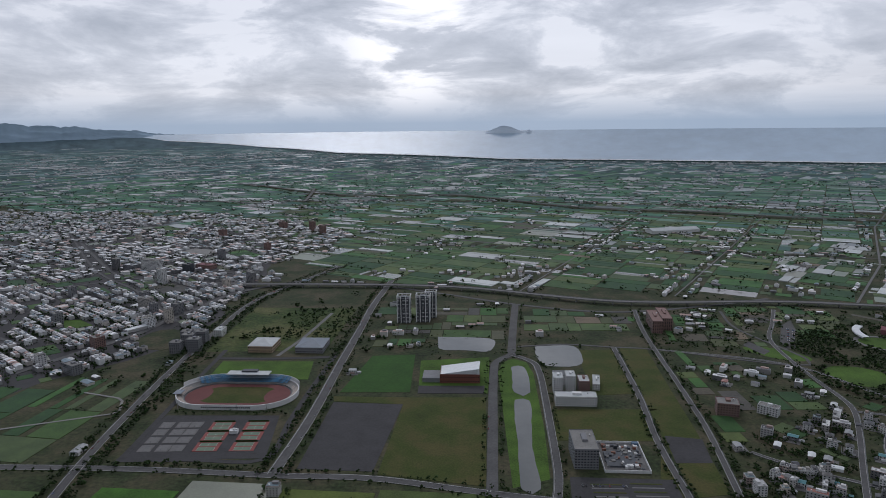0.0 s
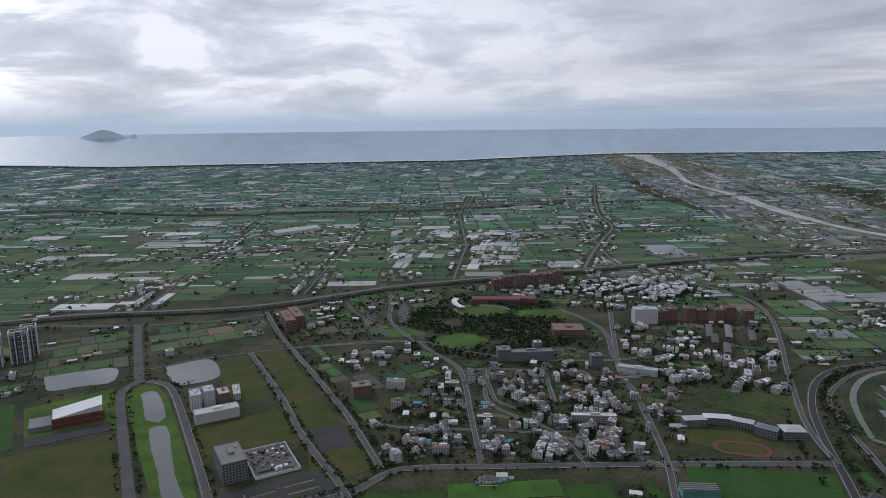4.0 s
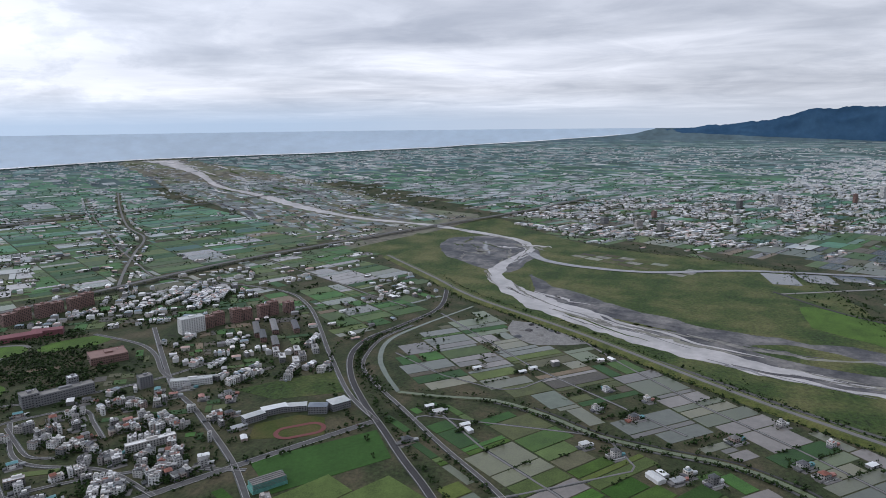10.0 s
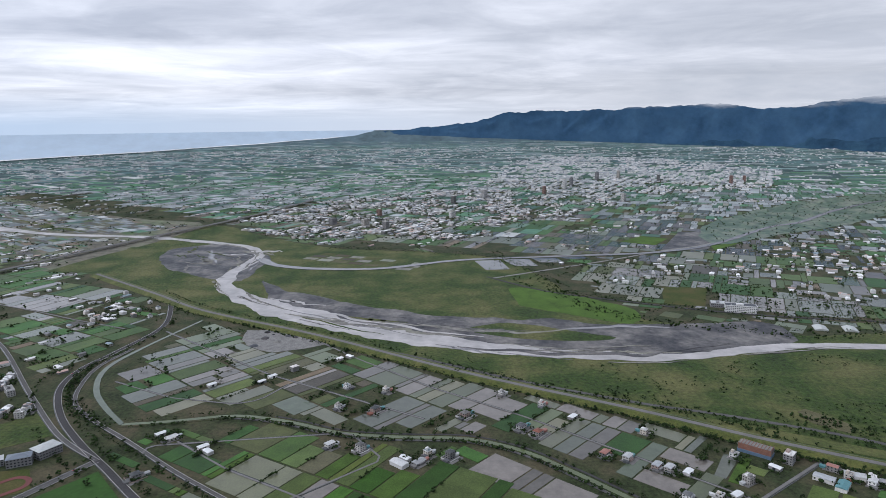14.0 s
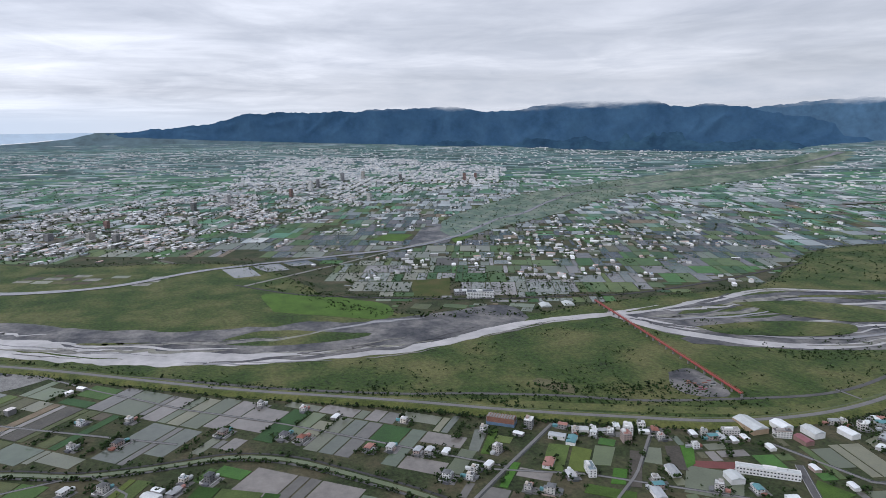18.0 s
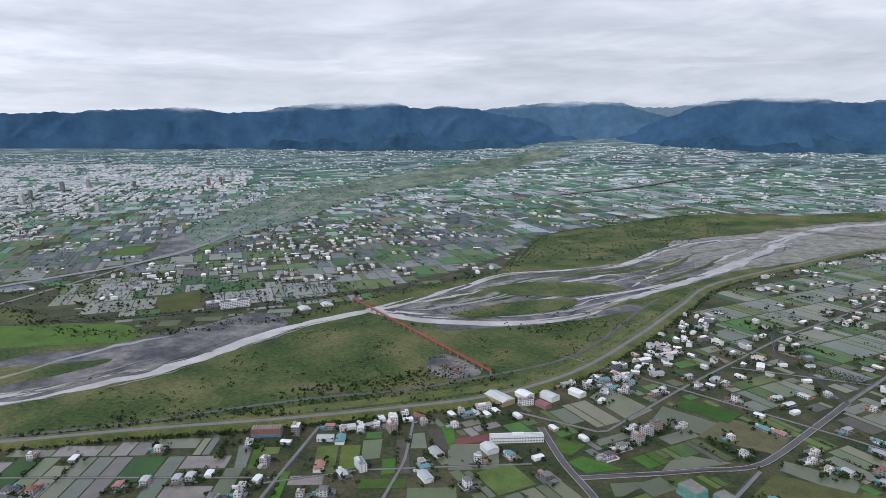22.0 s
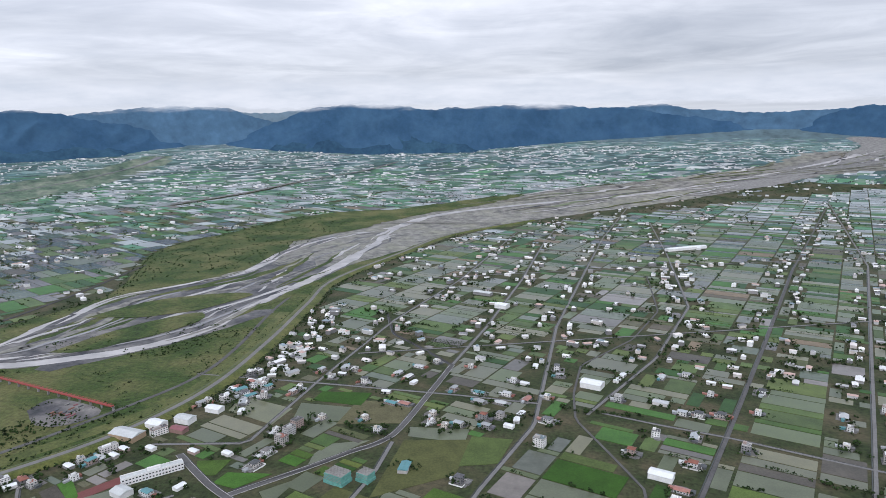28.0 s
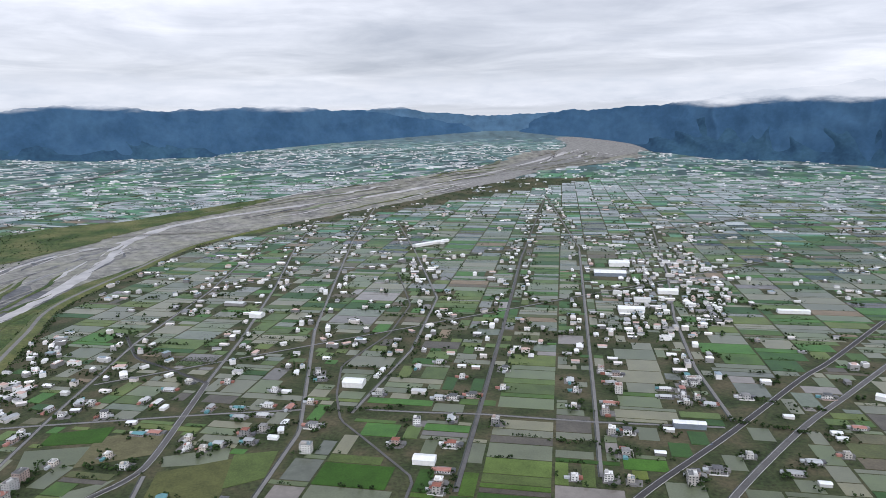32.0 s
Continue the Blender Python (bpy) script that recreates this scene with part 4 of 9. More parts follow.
M["ditch"] = material("dark_ditch_water", (0.030, 0.034, 0.028), 0.25, vary=0.4, grain=0.3, patch=0.05, spec=0.5)
for name, pts, w, mat in ROADS:
    near = min(math.hypot(x, y) for x, y in pts)
    if near > 1300 or name in ("stream", "boulevard"):
        continue
    country = name == "country_road"
    half = w * (0.62 if country else 0.6 if name == "avenue" else 0.75) / 2
    line = straight_line(pts, 25) if country else smooth_line(pts, 25)
    keep = np.hypot(line[:, 0], line[:, 1]) < 2300
    line = line[keep]
    if len(line) < 4:
        continue
    a, b = sides(line, 2 * half + 2.6)
    ribbon("roadside_ditch", a, 1.8, "ditch", z=0.58, deep=0.3, claim=0, bend=False, kind="structure", label="narrow dark ditch beside the road", category="ditch")
    if not country:
        a, b = sides(line, 2 * half + 0.5)
        for e in (a, b):
            ribbon("road_kerb", e, 0.55, "kerb", z=0.95, deep=0.5, claim=0, bend=False, kind="structure", label="pale concrete kerb wall of the road", category="kerb")

# ------------------------------------------------------------------ houses: a few kinds, each with its parts
def box(x0, y0, z0, x1, y1, z1, taper=0.0):
    v = [(x0, y0, z0), (x1, y0, z0), (x1, y1, z0), (x0, y1, z0), (x0 + taper, y0 + taper, z1), (x1 - taper, y0 + taper, z1), (x1 - taper, y1 - taper, z1), (x0 + taper, y1 - taper, z1)]
    f = [(0, 1, 5, 4), (1, 2, 6, 5), (2, 3, 7, 6), (3, 0, 4, 7), (4, 5, 6, 7)]
    return v, f


def gable(x0, y0, x1, y1, z, rise, over=0.5):
    x0, y0, x1, y1 = x0 - over, y0 - over, x1 + over, y1 + over
    ym = (y0 + y1) / 2
    v = [(x0, y0, z), (x1, y0, z), (x1, y1, z), (x0, y1, z), (x0, ym, z + rise), (x1, ym, z + rise)]
    f = [(0, 1, 5, 4), (2, 3, 4, 5), (0, 4, 3), (1, 2, 5), (3, 2, 1, 0)]
    return v, f


def hip(x0, y0, x1, y1, z, rise, over=0.5):
    x0, y0, x1, y1 = x0 - over, y0 - over, x1 + over, y1 + over
    k, ym = min((y1 - y0) / 2, (x1 - x0) / 2 - 0.2), (y0 + y1) / 2
    v = [(x0, y0, z), (x1, y0, z), (x1, y1, z), (x0, y1, z), (x0 + k, ym, z + rise), (x1 - k, ym, z + rise)]
    f = [(0, 1, 5, 4), (2, 3, 4, 5), (0, 4, 3), (1, 2, 5), (3, 2, 1, 0)]
    return v, f


def join(*parts):
    v, f = [], []
    for pv, pf in parts:
        o = len(v)
        v += list(pv)
        f += [tuple(i + o for i in g) for g in pf]
    return v, f


def window_rows(x0, y0, x1, y1, floors, h, step=3.6, size=(1.7, 1.5), base=0.9, sides_on="xy"):
    """Shallow window boxes set proud of the walls, one by one."""
    out = []
    for k in range(floors):
        z = k * h + base
        n = max(1, int((x1 - x0) / step))
        for i in range(n):
            c = x0 + (i + 0.5) * (x1 - x0) / n
            if "x" in sides_on:
                out.append(((c - size[0] / 2, y0 - 0.08, z), (c + size[0] / 2, y0 + 0.05, z + size[1])))
                out.append(((c - size[0] / 2, y1 - 0.05, z), (c + size[0] / 2, y1 + 0.08, z + size[1])))
        n = max(1, int((y1 - y0) / step))
        for i in range(n):
            c = y0 + (i + 0.5) * (y1 - y0) / n
            if "y" in sides_on:
                out.append(((x0 - 0.08, c - size[0] / 2, z), (x0 + 0.05, c + size[0] / 2, z + size[1])))
                out.append(((x1 - 0.05, c - size[0] / 2, z), (x1 + 0.08, c + size[0] / 2, z + size[1])))
    return out


def boxes(spans):
    return join(*[box(*a, *b) for a, b in spans])


WALLS = ((0.44, 0.435, 0.43), (0.60, 0.595, 0.59), (0.24, 0.235, 0.235), (0.74, 0.74, 0.73), (0.38, 0.36, 0.34), (0.16, 0.158, 0.158), (0.66, 0.65, 0.63), (0.36, 0.28, 0.25), (0.52, 0.50, 0.48))
ROOFS = ((0.42, 0.42, 0.42), (0.66, 0.66, 0.67), (0.15, 0.155, 0.16), (0.80, 0.80, 0.80), (0.30, 0.295, 0.29), (0.17, 0.22, 0.24), (0.60, 0.60, 0.60), (0.28, 0.13, 0.10), (0.10, 0.10, 0.105), (0.72, 0.72, 0.71))
M["wall"] = material("rendered_wall", (0.5, 0.5, 0.5), 0.85, vary=0.22, grain=1.2, patch=0.15, second=WALLS)
M["wall_far"] = material("rendered_wall_far", (0.5, 0.5, 0.5), 0.85, vary=0.22, grain=0.6, patch=0.02, per="island", second=((0.48, 0.475, 0.47), (0.64, 0.64, 0.63), (0.28, 0.275, 0.27), (0.72, 0.72, 0.71), (0.56, 0.52, 0.49), (0.18, 0.178, 0.178)))
# walls and roofs of the farthest houses, slight blue haze put into the colours
M["wall_haze"] = material("haze_tinted_wall", (0.5, 0.5, 0.5), 0.9, vary=0.1, grain=0.3, patch=0.02, per="island", second=((0.60, 0.61, 0.62), (0.46, 0.48, 0.50), (0.74, 0.74, 0.74), (0.26, 0.29, 0.32), (0.68, 0.66, 0.64)))
M["roof_haze"] = material("haze_tinted_roof", (0.5, 0.5, 0.5), 0.9, vary=0.1, grain=0.3, patch=0.02, per="island", second=((0.48, 0.50, 0.52), (0.74, 0.74, 0.75), (0.20, 0.24, 0.27), (0.84, 0.84, 0.84), (0.62, 0.60, 0.58), (0.34, 0.36, 0.38)))
M["roof"] = material("flat_roof", (0.4, 0.4, 0.4), 0.8, vary=0.3, grain=0.8, patch=0.2, second=ROOFS)
M["roof_far"] = material("flat_roof_far", (0.4, 0.4, 0.4), 0.8, vary=0.3, grain=0.5, patch=0.02, per="island", second=((0.60, 0.60, 0.60), (0.80, 0.80, 0.80), (0.36, 0.36, 0.37), (0.84, 0.84, 0.84), (0.20, 0.20, 0.21), (0.72, 0.72, 0.73), (0.68, 0.64, 0.62), (0.50, 0.36, 0.32), (0.24, 0.30, 0.34)))
M["pale_wall"] = material("pale_render", (0.6, 0.6, 0.6), 0.85, vary=0.25, grain=1.0, patch=0.15, second=((0.62, 0.62, 0.61), (0.48, 0.47, 0.45), (0.70, 0.70, 0.70), (0.40, 0.38, 0.35), (0.55, 0.50, 0.44)))
M["white_wall"] = material("white_render", (0.70, 0.70, 0.69), 0.8, vary=0.15, grain=1.0, patch=0.2)
M["white_roof"] = material("white_metal_sheet", (0.70, 0.72, 0.73), 0.5, vary=0.15, grain=0.6, patch=0.1)
M["tile_roof"] = material("roof_tiles", (0.2, 0.2, 0.2), 0.7, vary=0.3, grain=1.5, patch=0.3, bump=0.05, second=((0.10, 0.10, 0.11), (0.14, 0.145, 0.15), (0.08, 0.085, 0.09), (0.22, 0.09, 0.065), (0.16, 0.155, 0.15), (0.12, 0.12, 0.12), (0.20, 0.20, 0.20)))
M["steel_shed"] = material("painted_steel_sheet", (0.3, 0.3, 0.3), 0.5, vary=0.2, grain=0.8, patch=0.2, second=((0.45, 0.46, 0.47), (0.30, 0.31, 0.32), (0.55, 0.56, 0.56), (0.10, 0.24, 0.26), (0.33, 0.16, 0.13), (0.38, 0.40, 0.42)))
M["glass"] = material("dark_window_glass", (0.03, 0.035, 0.04), 0.12, vary=0.1, spec=0.6)
M["metal"] = material("stainless_tank", (0.6, 0.6, 0.6), 0.35, metal=0.9, vary=0.1)
M["pavement"] = material("yard_concrete", (0.15, 0.146, 0.142), 0.9, vary=0.4, grain=0.5, patch=0.1, sheen=0.02)


def part(name, geo, mat, parent, label=""):
    ob = thing(name, geo[0], geo[1], [mat], parent=parent)
    if label:
        ob["label"] = label
    return ob


def glazing(geo, parent):
    return tagged(part("glazing", geo, "glass", parent), kind="stuff")


def tank(x, y, z, r=0.9, h=1.8, n=8):
    v = [(x + r * math.cos(2 * math.pi * k / n), y + r * math.sin(2 * math.pi * k / n), z + q) for q in (0, h) for k in range(n)]
    f = [(k, (k + 1) % n, n + (k + 1) % n, n + k) for k in range(n)] + [tuple(range(n, 2 * n))]
    return v, f


def townhouse(w, d, floors, label, wall="wall", name="house"):
    """Flat-roofed concrete house: walls, window rows, parapet, stair head, water tank."""
    h = floors * 3.3
    ob = thing(name, *box(-w / 2, -d / 2, -0.5, w / 2, d / 2, h), [wall], label=label, category="house", group="houses of the plain")
    glazing(boxes(window_rows(-w / 2, -d / 2, w / 2, d / 2, floors, 3.3)), ob)
    roof = part("roof", box(-w / 2 + 0.25, -d / 2 + 0.25, h - 0.1, w / 2 - 0.25, d / 2 - 0.25, h + 0.25), "roof", ob)
    e = 0.25
    par = join(box(-w / 2, -d / 2, h, w / 2, -d / 2 + e, h + 1.0), box(-w / 2, d / 2 - e, h, w / 2, d / 2, h + 1.0), box(-w / 2, -d / 2 + e, h, -w / 2 + e, d / 2 - e, h + 1.0), box(w / 2 - e, -d / 2 + e, h, w / 2, d / 2 - e, h + 1.0))
    part("parapet", par, wall, ob)
    part("stair_head", box(-w * 0.1, d * 0.05, h + 0.2, w * 0.38, d * 0.42, h + 3.0), wall, roof)
    part("water_tank", tank(-w * 0.28, -d * 0.2, h + 0.25), "metal", roof, "shiny steel water tank")
    return ob


def shed_house(w, d, floors, label, mat="steel_shed"):
    """House with a low metal gable roof over its upper floor."""
    h = floors * 3.2
    ob = thing("farmhouse", *box(-w / 2, -d / 2, -0.5, w / 2, d / 2, h), ["wall"], label=label, category="house", group="houses of the plain")
    glazing(boxes(window_rows(-w / 2, -d / 2, w / 2, d / 2, floors, 3.2)), ob)
    part("roof", gable(-w / 2, -d / 2, w / 2, d / 2, h, d * 0.16, 0.7), mat, ob)
    part("porch", box(-w * 0.3, -d / 2 - 2.4, -0.5, w * 0.3, -d / 2, 3.0), "wall", ob)
    return ob


def villa(w, d, floors, label):
    h = floors * 3.3
    ob = thing("villa", *box(-w / 2, -d / 2, -0.5, w / 2, d / 2, h), ["wall"], label=label, category="house", group="houses of the plain")
    glazing(boxes(window_rows(-w / 2, -d / 2, w / 2, d / 2, floors, 3.3)), ob)
    part("roof", hip(-w / 2, -d / 2, w / 2, d / 2, h, d * 0.28, 0.8), "tile_roof", ob)
    part("wing", box(w / 2, -d * 0.35, -0.5, w / 2 + w * 0.4, d * 0.3, h * 0.55), "wall", ob)
    part("wing_roof", hip(w / 2, -d * 0.35, w / 2 + w * 0.4, d * 0.3, h * 0.55, d * 0.16, 0.4), "tile_roof", ob)
    part("garden_wall", join(box(-w * 0.9, -d, -0.5, w * 1.0, -d + 0.3, 1.6), box(-w * 0.9, d, -0.5, w, d + 0.3, 1.6), box(-w * 0.9 - 0.3, -d, -0.5, -w * 0.9, d, 1.6)), "wall", ob)
    return ob


def warehouse(w, d, h, label, mat="steel_shed"):
    ob = thing("warehouse", *box(-w / 2, -d / 2, -0.5, w / 2, d / 2, h), ["wall"], label=label, category="warehouse", group="sheds of the plain")
    part("roof", gable(-w / 2, -d / 2, w / 2, d / 2, h, d * 0.14, 0.4), mat, ob)
    part("door", box(-2, -d / 2 - 0.1, -0.3, 2, -d / 2 + 0.05, min(4, h - 0.5)), "glass", ob)
    return ob


def outbuildings(ob, w, d, seed, yard=True):
    """Low sheds, a lean-to and a concrete yard that belong to a house."""
    r = random.Random(seed)
    if yard:
        part("yard", box(-w / 2 - r.uniform(3, 6), -d / 2 - r.uniform(6, 10), -0.4, w / 2 + r.uniform(3, 7), d / 2 + 2, 0.25), "pavement", ob)
    a, b = r.uniform(5, 8), r.uniform(4, 7)
    x = w / 2 + 1.5
    part("shed", join(box(x, -d * 0.4, -0.4, x + a, -d * 0.4 + b, 2.8), gable(x, -d * 0.4, x + a, -d * 0.4 + b, 2.8, 0.9, 0.4)), "steel_shed", ob, "low sheet-metal shed")
    x = -w / 2 - 1 - r.uniform(4, 7)
    part("lean_to", join(box(x, -d / 2 - 2, -0.4, -w / 2 - 1, d * 0.1, 2.5), gable(x, -d / 2 - 2, -w / 2 - 1, d * 0.1, 2.5, 0.5, 0.3)), "tile_roof", ob)


def narrow_house():
    """Slim terrace house whose top storey steps back under a pitched grey roof."""
    ob = thing("terrace_house", *box(-3.5, -6, -0.5, 3.5, 6, 6.6), ["wall"], label="slim terrace house with stepped top storey and grey pitched roof", category="house", group="houses of the plain")
    glazing(boxes(window_rows(-3.5, -6, 3.5, 6, 2, 3.3, 3.4, (1.8, 1.6), 0.9, "x")), ob)
    part("top_storey", box(-3.4, -3.5, 6.6, 3.4, 6, 9.6), "wall", ob)
    part("roof", gable(-3.4, -3.5, 3.4, 6, 9.6, 1.9, 0.5), "tile_roof", ob)
    part("terrace_rail", box(-3.5, -6, 6.6, 3.5, -5.8, 7.6), "pale_wall", ob)
    part("water_tank", tank(2.0, -4.6, 6.6, 0.7, 1.5), "metal", ob, "shiny steel water tank")
    return ob


KINDS = [townhouse(6, 13, 3, "narrow grey three-storey concrete house with flat roof", name="townhouse"), townhouse(11, 11, 3, "pale flat-roofed concrete house with rooftop tank"), townhouse(16, 12, 4, "four-storey flat-roofed house in weathered render", name="apartment_house"),
         shed_house(13, 9, 2, "two-storey farmhouse with low sheet-metal roof"), shed_house(18, 10, 1, "long low farmhouse with sheet-metal roof"), villa(12, 10, 2, "rendered villa with tiled hip roof and garden wall"),
         villa(10, 9, 3, "tall country villa with tiled hip roof"), warehouse(24, 13, 5, "plain shed with ridged sheet-metal roof"), townhouse(9, 9, 2, "small white flat-roofed farmhouse", "pale_wall", name="cottage"),
         warehouse(15, 9, 4, "small white sheet-metal shed", "white_roof"), townhouse(24, 10, 3, "row of joined flat-roofed town houses", name="row_house"), narrow_house()]
KIND_SIZE = [(6, 13, 10), (11, 11, 10), (16, 12, 13.5), (13, 9, 7), (18, 10, 4), (17, 11, 8), (14, 10, 11), (24, 13, 6), (9, 9, 7), (15, 9, 5), (24, 10, 10), (7, 12, 10)]
for i, k in enumerate(KINDS):
    if i in (1, 3, 4, 5, 6, 8):
        outbuildings(k, KIND_SIZE[i][0], KIND_SIZE[i][1], i)
    k.location = (0, 0, -400)          # the patterns lie under the ground, out of sight; moved to a first place below
used = set()
houses = []                            # (x, y, turn, kind) taken up as things or as far stuff


def put_house(kind, x, y, turn):
    s = float(shrink(math.hypot(x, y)))
    p = lay([(x, y, 0.3)])[0]
    m = pose(*p, 0, 0, turn) @ Matrix.Scale(s, 4)
    if kind not in used:
        used.add(kind)
        KINDS[kind].matrix_world = m
        return KINDS[kind]
    c = copy_thing(KINDS[kind], Matrix())
    c.matrix_basis = m
    return c


rng = random.Random(7)


def try_house(x, y, turn, kind, pad=0.5, code=2):
    w, d, h = KIND_SIZE[kind]
    a = radians(turn)
    pts = [(x + math.cos(a) * i * w * pad - math.sin(a) * j * d * pad, y + math.sin(a) * i * w * pad + math.cos(a) * j * d * pad) for i in (-1, 0, 1) for j in (-1, 0, 1)]
    if max(abs(x), abs(y)) < SPAN - 50:
        if not all(free(px, py) for px, py in pts):
            return False
        for px, py in pts:
            board[at(px) * NC + at(py)] = code
    houses.append((x, y, turn, kind))
    return True


def town(poly, turn, dx, dy, kinds, fill, seed):
    """Houses in rows along streets inside an outline."""
    r = random.Random(seed)
    outline, poly = poly, np.asarray(poly, float)
    c = poly.mean(axis=0)
    R = np.hypot(*(poly - c).T).max()
    a = radians(turn)
    n = int(R / dx) + 1
    m = int(R / dy) + 1
    for i in range(-n, n):
        for j in range(-m, m):
            if i % 8 == 0 or r.random() > fill:
                continue
            u, v = i * dx + r.uniform(-0.15, 0.15) * dx, j * dy + r.uniform(-0.12, 0.12) * dy
            x, y = c[0] + u * math.cos(a) - v * math.sin(a), c[1] + u * math.sin(a) + v * math.cos(a)
            if within(outline, x, y) and noise.noise(Vector((x * 0.0055, y * 0.0055, seed))) < 0.24:
                k = r.choice(kinds)
                w, d, h = KIND_SIZE[k]
                if all(not free(x + e * w * 0.4, y + g * d * 0.4) and board[at(x + e * w * 0.4) * NC + at(y + g * d * 0.4)] == 1 for e in (-1, 1) for g in (-1, 1)) or board[at(x) * NC + at(y)] == 1:
                    continue
                for e in (-1, 0, 1):
                    for g in (-1, 0, 1):
                        q = at(x + e * w * 0.45) * NC + at(y + g * d * 0.45)
                        board[q] = board[q] or 2
                houses.append((x, y, turn + (90 if w > dx * 1.3 else r.choice((0, 0, 90))) + r.uniform(-4, 4), k))


def town_blocks(poly, turn, seed, open_land=0.24, wide=66, deep=36):
    """Blocks of houses wall to wall, back to back between streets; some blocks hold sheds or lie open."""
    r = random.Random(seed)
    P = np.asarray(poly, float)
    c = P.mean(axis=0)
    R = np.hypot(*(P - c).T).max()
    a = radians(turn)
    ca, sa = math.cos(a), math.sin(a)

    def place(u, v, t, k):
        x, y = c[0] + u * ca - v * sa, c[1] + u * sa + v * ca
        if not within(poly, x, y) or noise.noise(Vector((x * 0.0045, y * 0.0045, seed))) > open_land or board[at(x) * NC + at(y)] == 1:
            return
        w, d, h = KIND_SIZE[k]
        for e in (-0.45, 0, 0.45):
            for g in (-0.45, 0, 0.45):
                q = at(x + e * w) * NC + at(y + g * d)
                board[q] = board[q] or 2
        if math.hypot(x, y) > 3000:
            x, y, t = x + r.uniform(-14, 14), y + r.uniform(-14, 14), t + r.choice((0, 0, 90)) + r.uniform(-9, 9)
        houses.append((x, y, turn + t + r.uniform(-1.5, 1.5), k))

    v, row = -R, 0
    while v < R:
        u = -R + r.uniform(0, wide)
        while u < R:
            L = wide * r.uniform(0.6, 1.5)
            x, y = c[0] + u * ca - v * sa, c[1] + u * sa + v * ca
            far, pick = math.hypot(x, y) > 1900, r.random()
            if pick < 0.10:
                for _ in range(3):
                    place(u + r.uniform(0.2, 0.8) * L, v + r.uniform(6, 20), r.choice((0, 90)), r.choice((7, 9, 7, 4)))
            elif pick < 0.16:
                place(u + L * 0.3, v + 8, 0, 2)
                place(u + L * 0.7, v + 10, 0, 2)
            elif pick < 0.90:
                for side in (0, 1):
                    k = r.choice((10, 10, 1, 2)) if far else r.choice((0, 0, 0, 11, 10, 1))
                    w = KIND_SIZE[k][0]
                    s = r.uniform(0, 6)
                    while s < L - w:
                        if r.random() < 0.88:
                            place(u + s + w / 2, v + 3 + side * 15, 180 * side, k)
                        s += w * (1.02 if k in (0, 10, 11) else 1.25)
                        if r.random() < 0.14:
                            k = r.choice((10, 2, 1, 7)) if far else r.choice((0, 11, 10, 1, 8, 9, 2))
                            w = KIND_SIZE[k][0]
            u += L + r.choice((4, 7, 11))
        row += 1
        v += deep + r.choice((0, 0, 4, 9))


def cluster(x, y, n, turn, kinds, spread, seed):
    r = random.Random(seed)
    made, tries = 0, 0
    while made < n and tries < n * 6:
        tries += 1
        u, v = r.gauss(0, spread), r.gauss(0, spread * 0.55)
        a = radians(turn)
        made += try_house(x + u * math.cos(a) - v * math.sin(a), y + u * math.sin(a) + v * math.cos(a), turn + r.choice((0, 90, 180)) + r.uniform(-6, 6), r.choice(kinds))


def bearing_turn(x, y):
    """How the plots and so the houses lie in each part of the plain."""
    if -560 < x < 420 and y > 700:
        return -4
    if y < -480 and x < 700:
        return -20
    if x > 560 and -620 < y < 600:
        return -46
    if x < 950 and 500 < y < 1250:
        return -33
    return -40 if y > 0 else -30


def house_row(x0, y0, x1, y1, seed):
    """Narrow houses wall to wall between two ends."""
    r = random.Random(seed)
    L, a = math.hypot(x1 - x0, y1 - y0), math.degrees(math.atan2(y1 - y0, x1 - x0))
    n = max(2, int(L / 7.4))
    for k in range(n):
        t = (k + 0.5) / n
        x, y = x0 + (x1 - x0) * t + r.uniform(-1, 1), y0 + (y1 - y0) * t + r.uniform(-1, 1)
        if board[at(x) * NC + at(y)] == 1:
            continue
        for e in (-6, 0, 6):
            for g in (-6, 0, 6):
                q = at(x + e) * NC + at(y + g)
                board[q] = board[q] or 2
        houses.append((x, y, a + r.choice((0, 0, 180)) + r.uniform(-1, 1), 0 if r.random() < 0.72 else r.choice((11, 8, 11))))

# ------------------------------------------------------------------ landmarks
M["brick"] = material("red_brick", (0.20, 0.075, 0.055), 0.85, vary=0.25, grain=1.0, patch=0.1)
M["brick_pale"] = material("pinkish_brown_tile", (0.24, 0.15, 0.13), 0.8, vary=0.2, grain=1.0, patch=0.1)
M["tan"] = material("tan_render", (0.36, 0.27, 0.18), 0.85, vary=0.2, grain=1.0, patch=0.1)
M["grey_wall"] = material("grey_panels", (0.22, 0.22, 0.23), 0.8, vary=0.2, grain=1.0, patch=0.1)
M["slate"] = material("dark_grey_cladding", (0.07, 0.075, 0.085), 0.6, vary=0.2, grain=1.0, patch=0.1)
M["pale_roof"] = material("pale_roof_sheet", (0.48, 0.50, 0.50), 0.55, vary=0.2, grain=0.5, patch=0.08)
M["blue_roof"] = material("blue_grey_roof_sheet", (0.17, 0.20, 0.24), 0.5, vary=0.2, grain=0.5, patch=0.08)
M["blue_seat"] = material("blue_plastic_seats", (0.05, 0.20, 0.36), 0.6, vary=0.25, grain=1.0, patch=0.1)
M["seat"] = material("pale_concrete_terraces", (0.42, 0.36, 0.31), 0.8, vary=0.2, grain=1.0, patch=0.1)
M["track"] = material("red_running_track", (0.15, 0.050, 0.045), 0.85, vary=0.2, grain=0.5, patch=0.05)
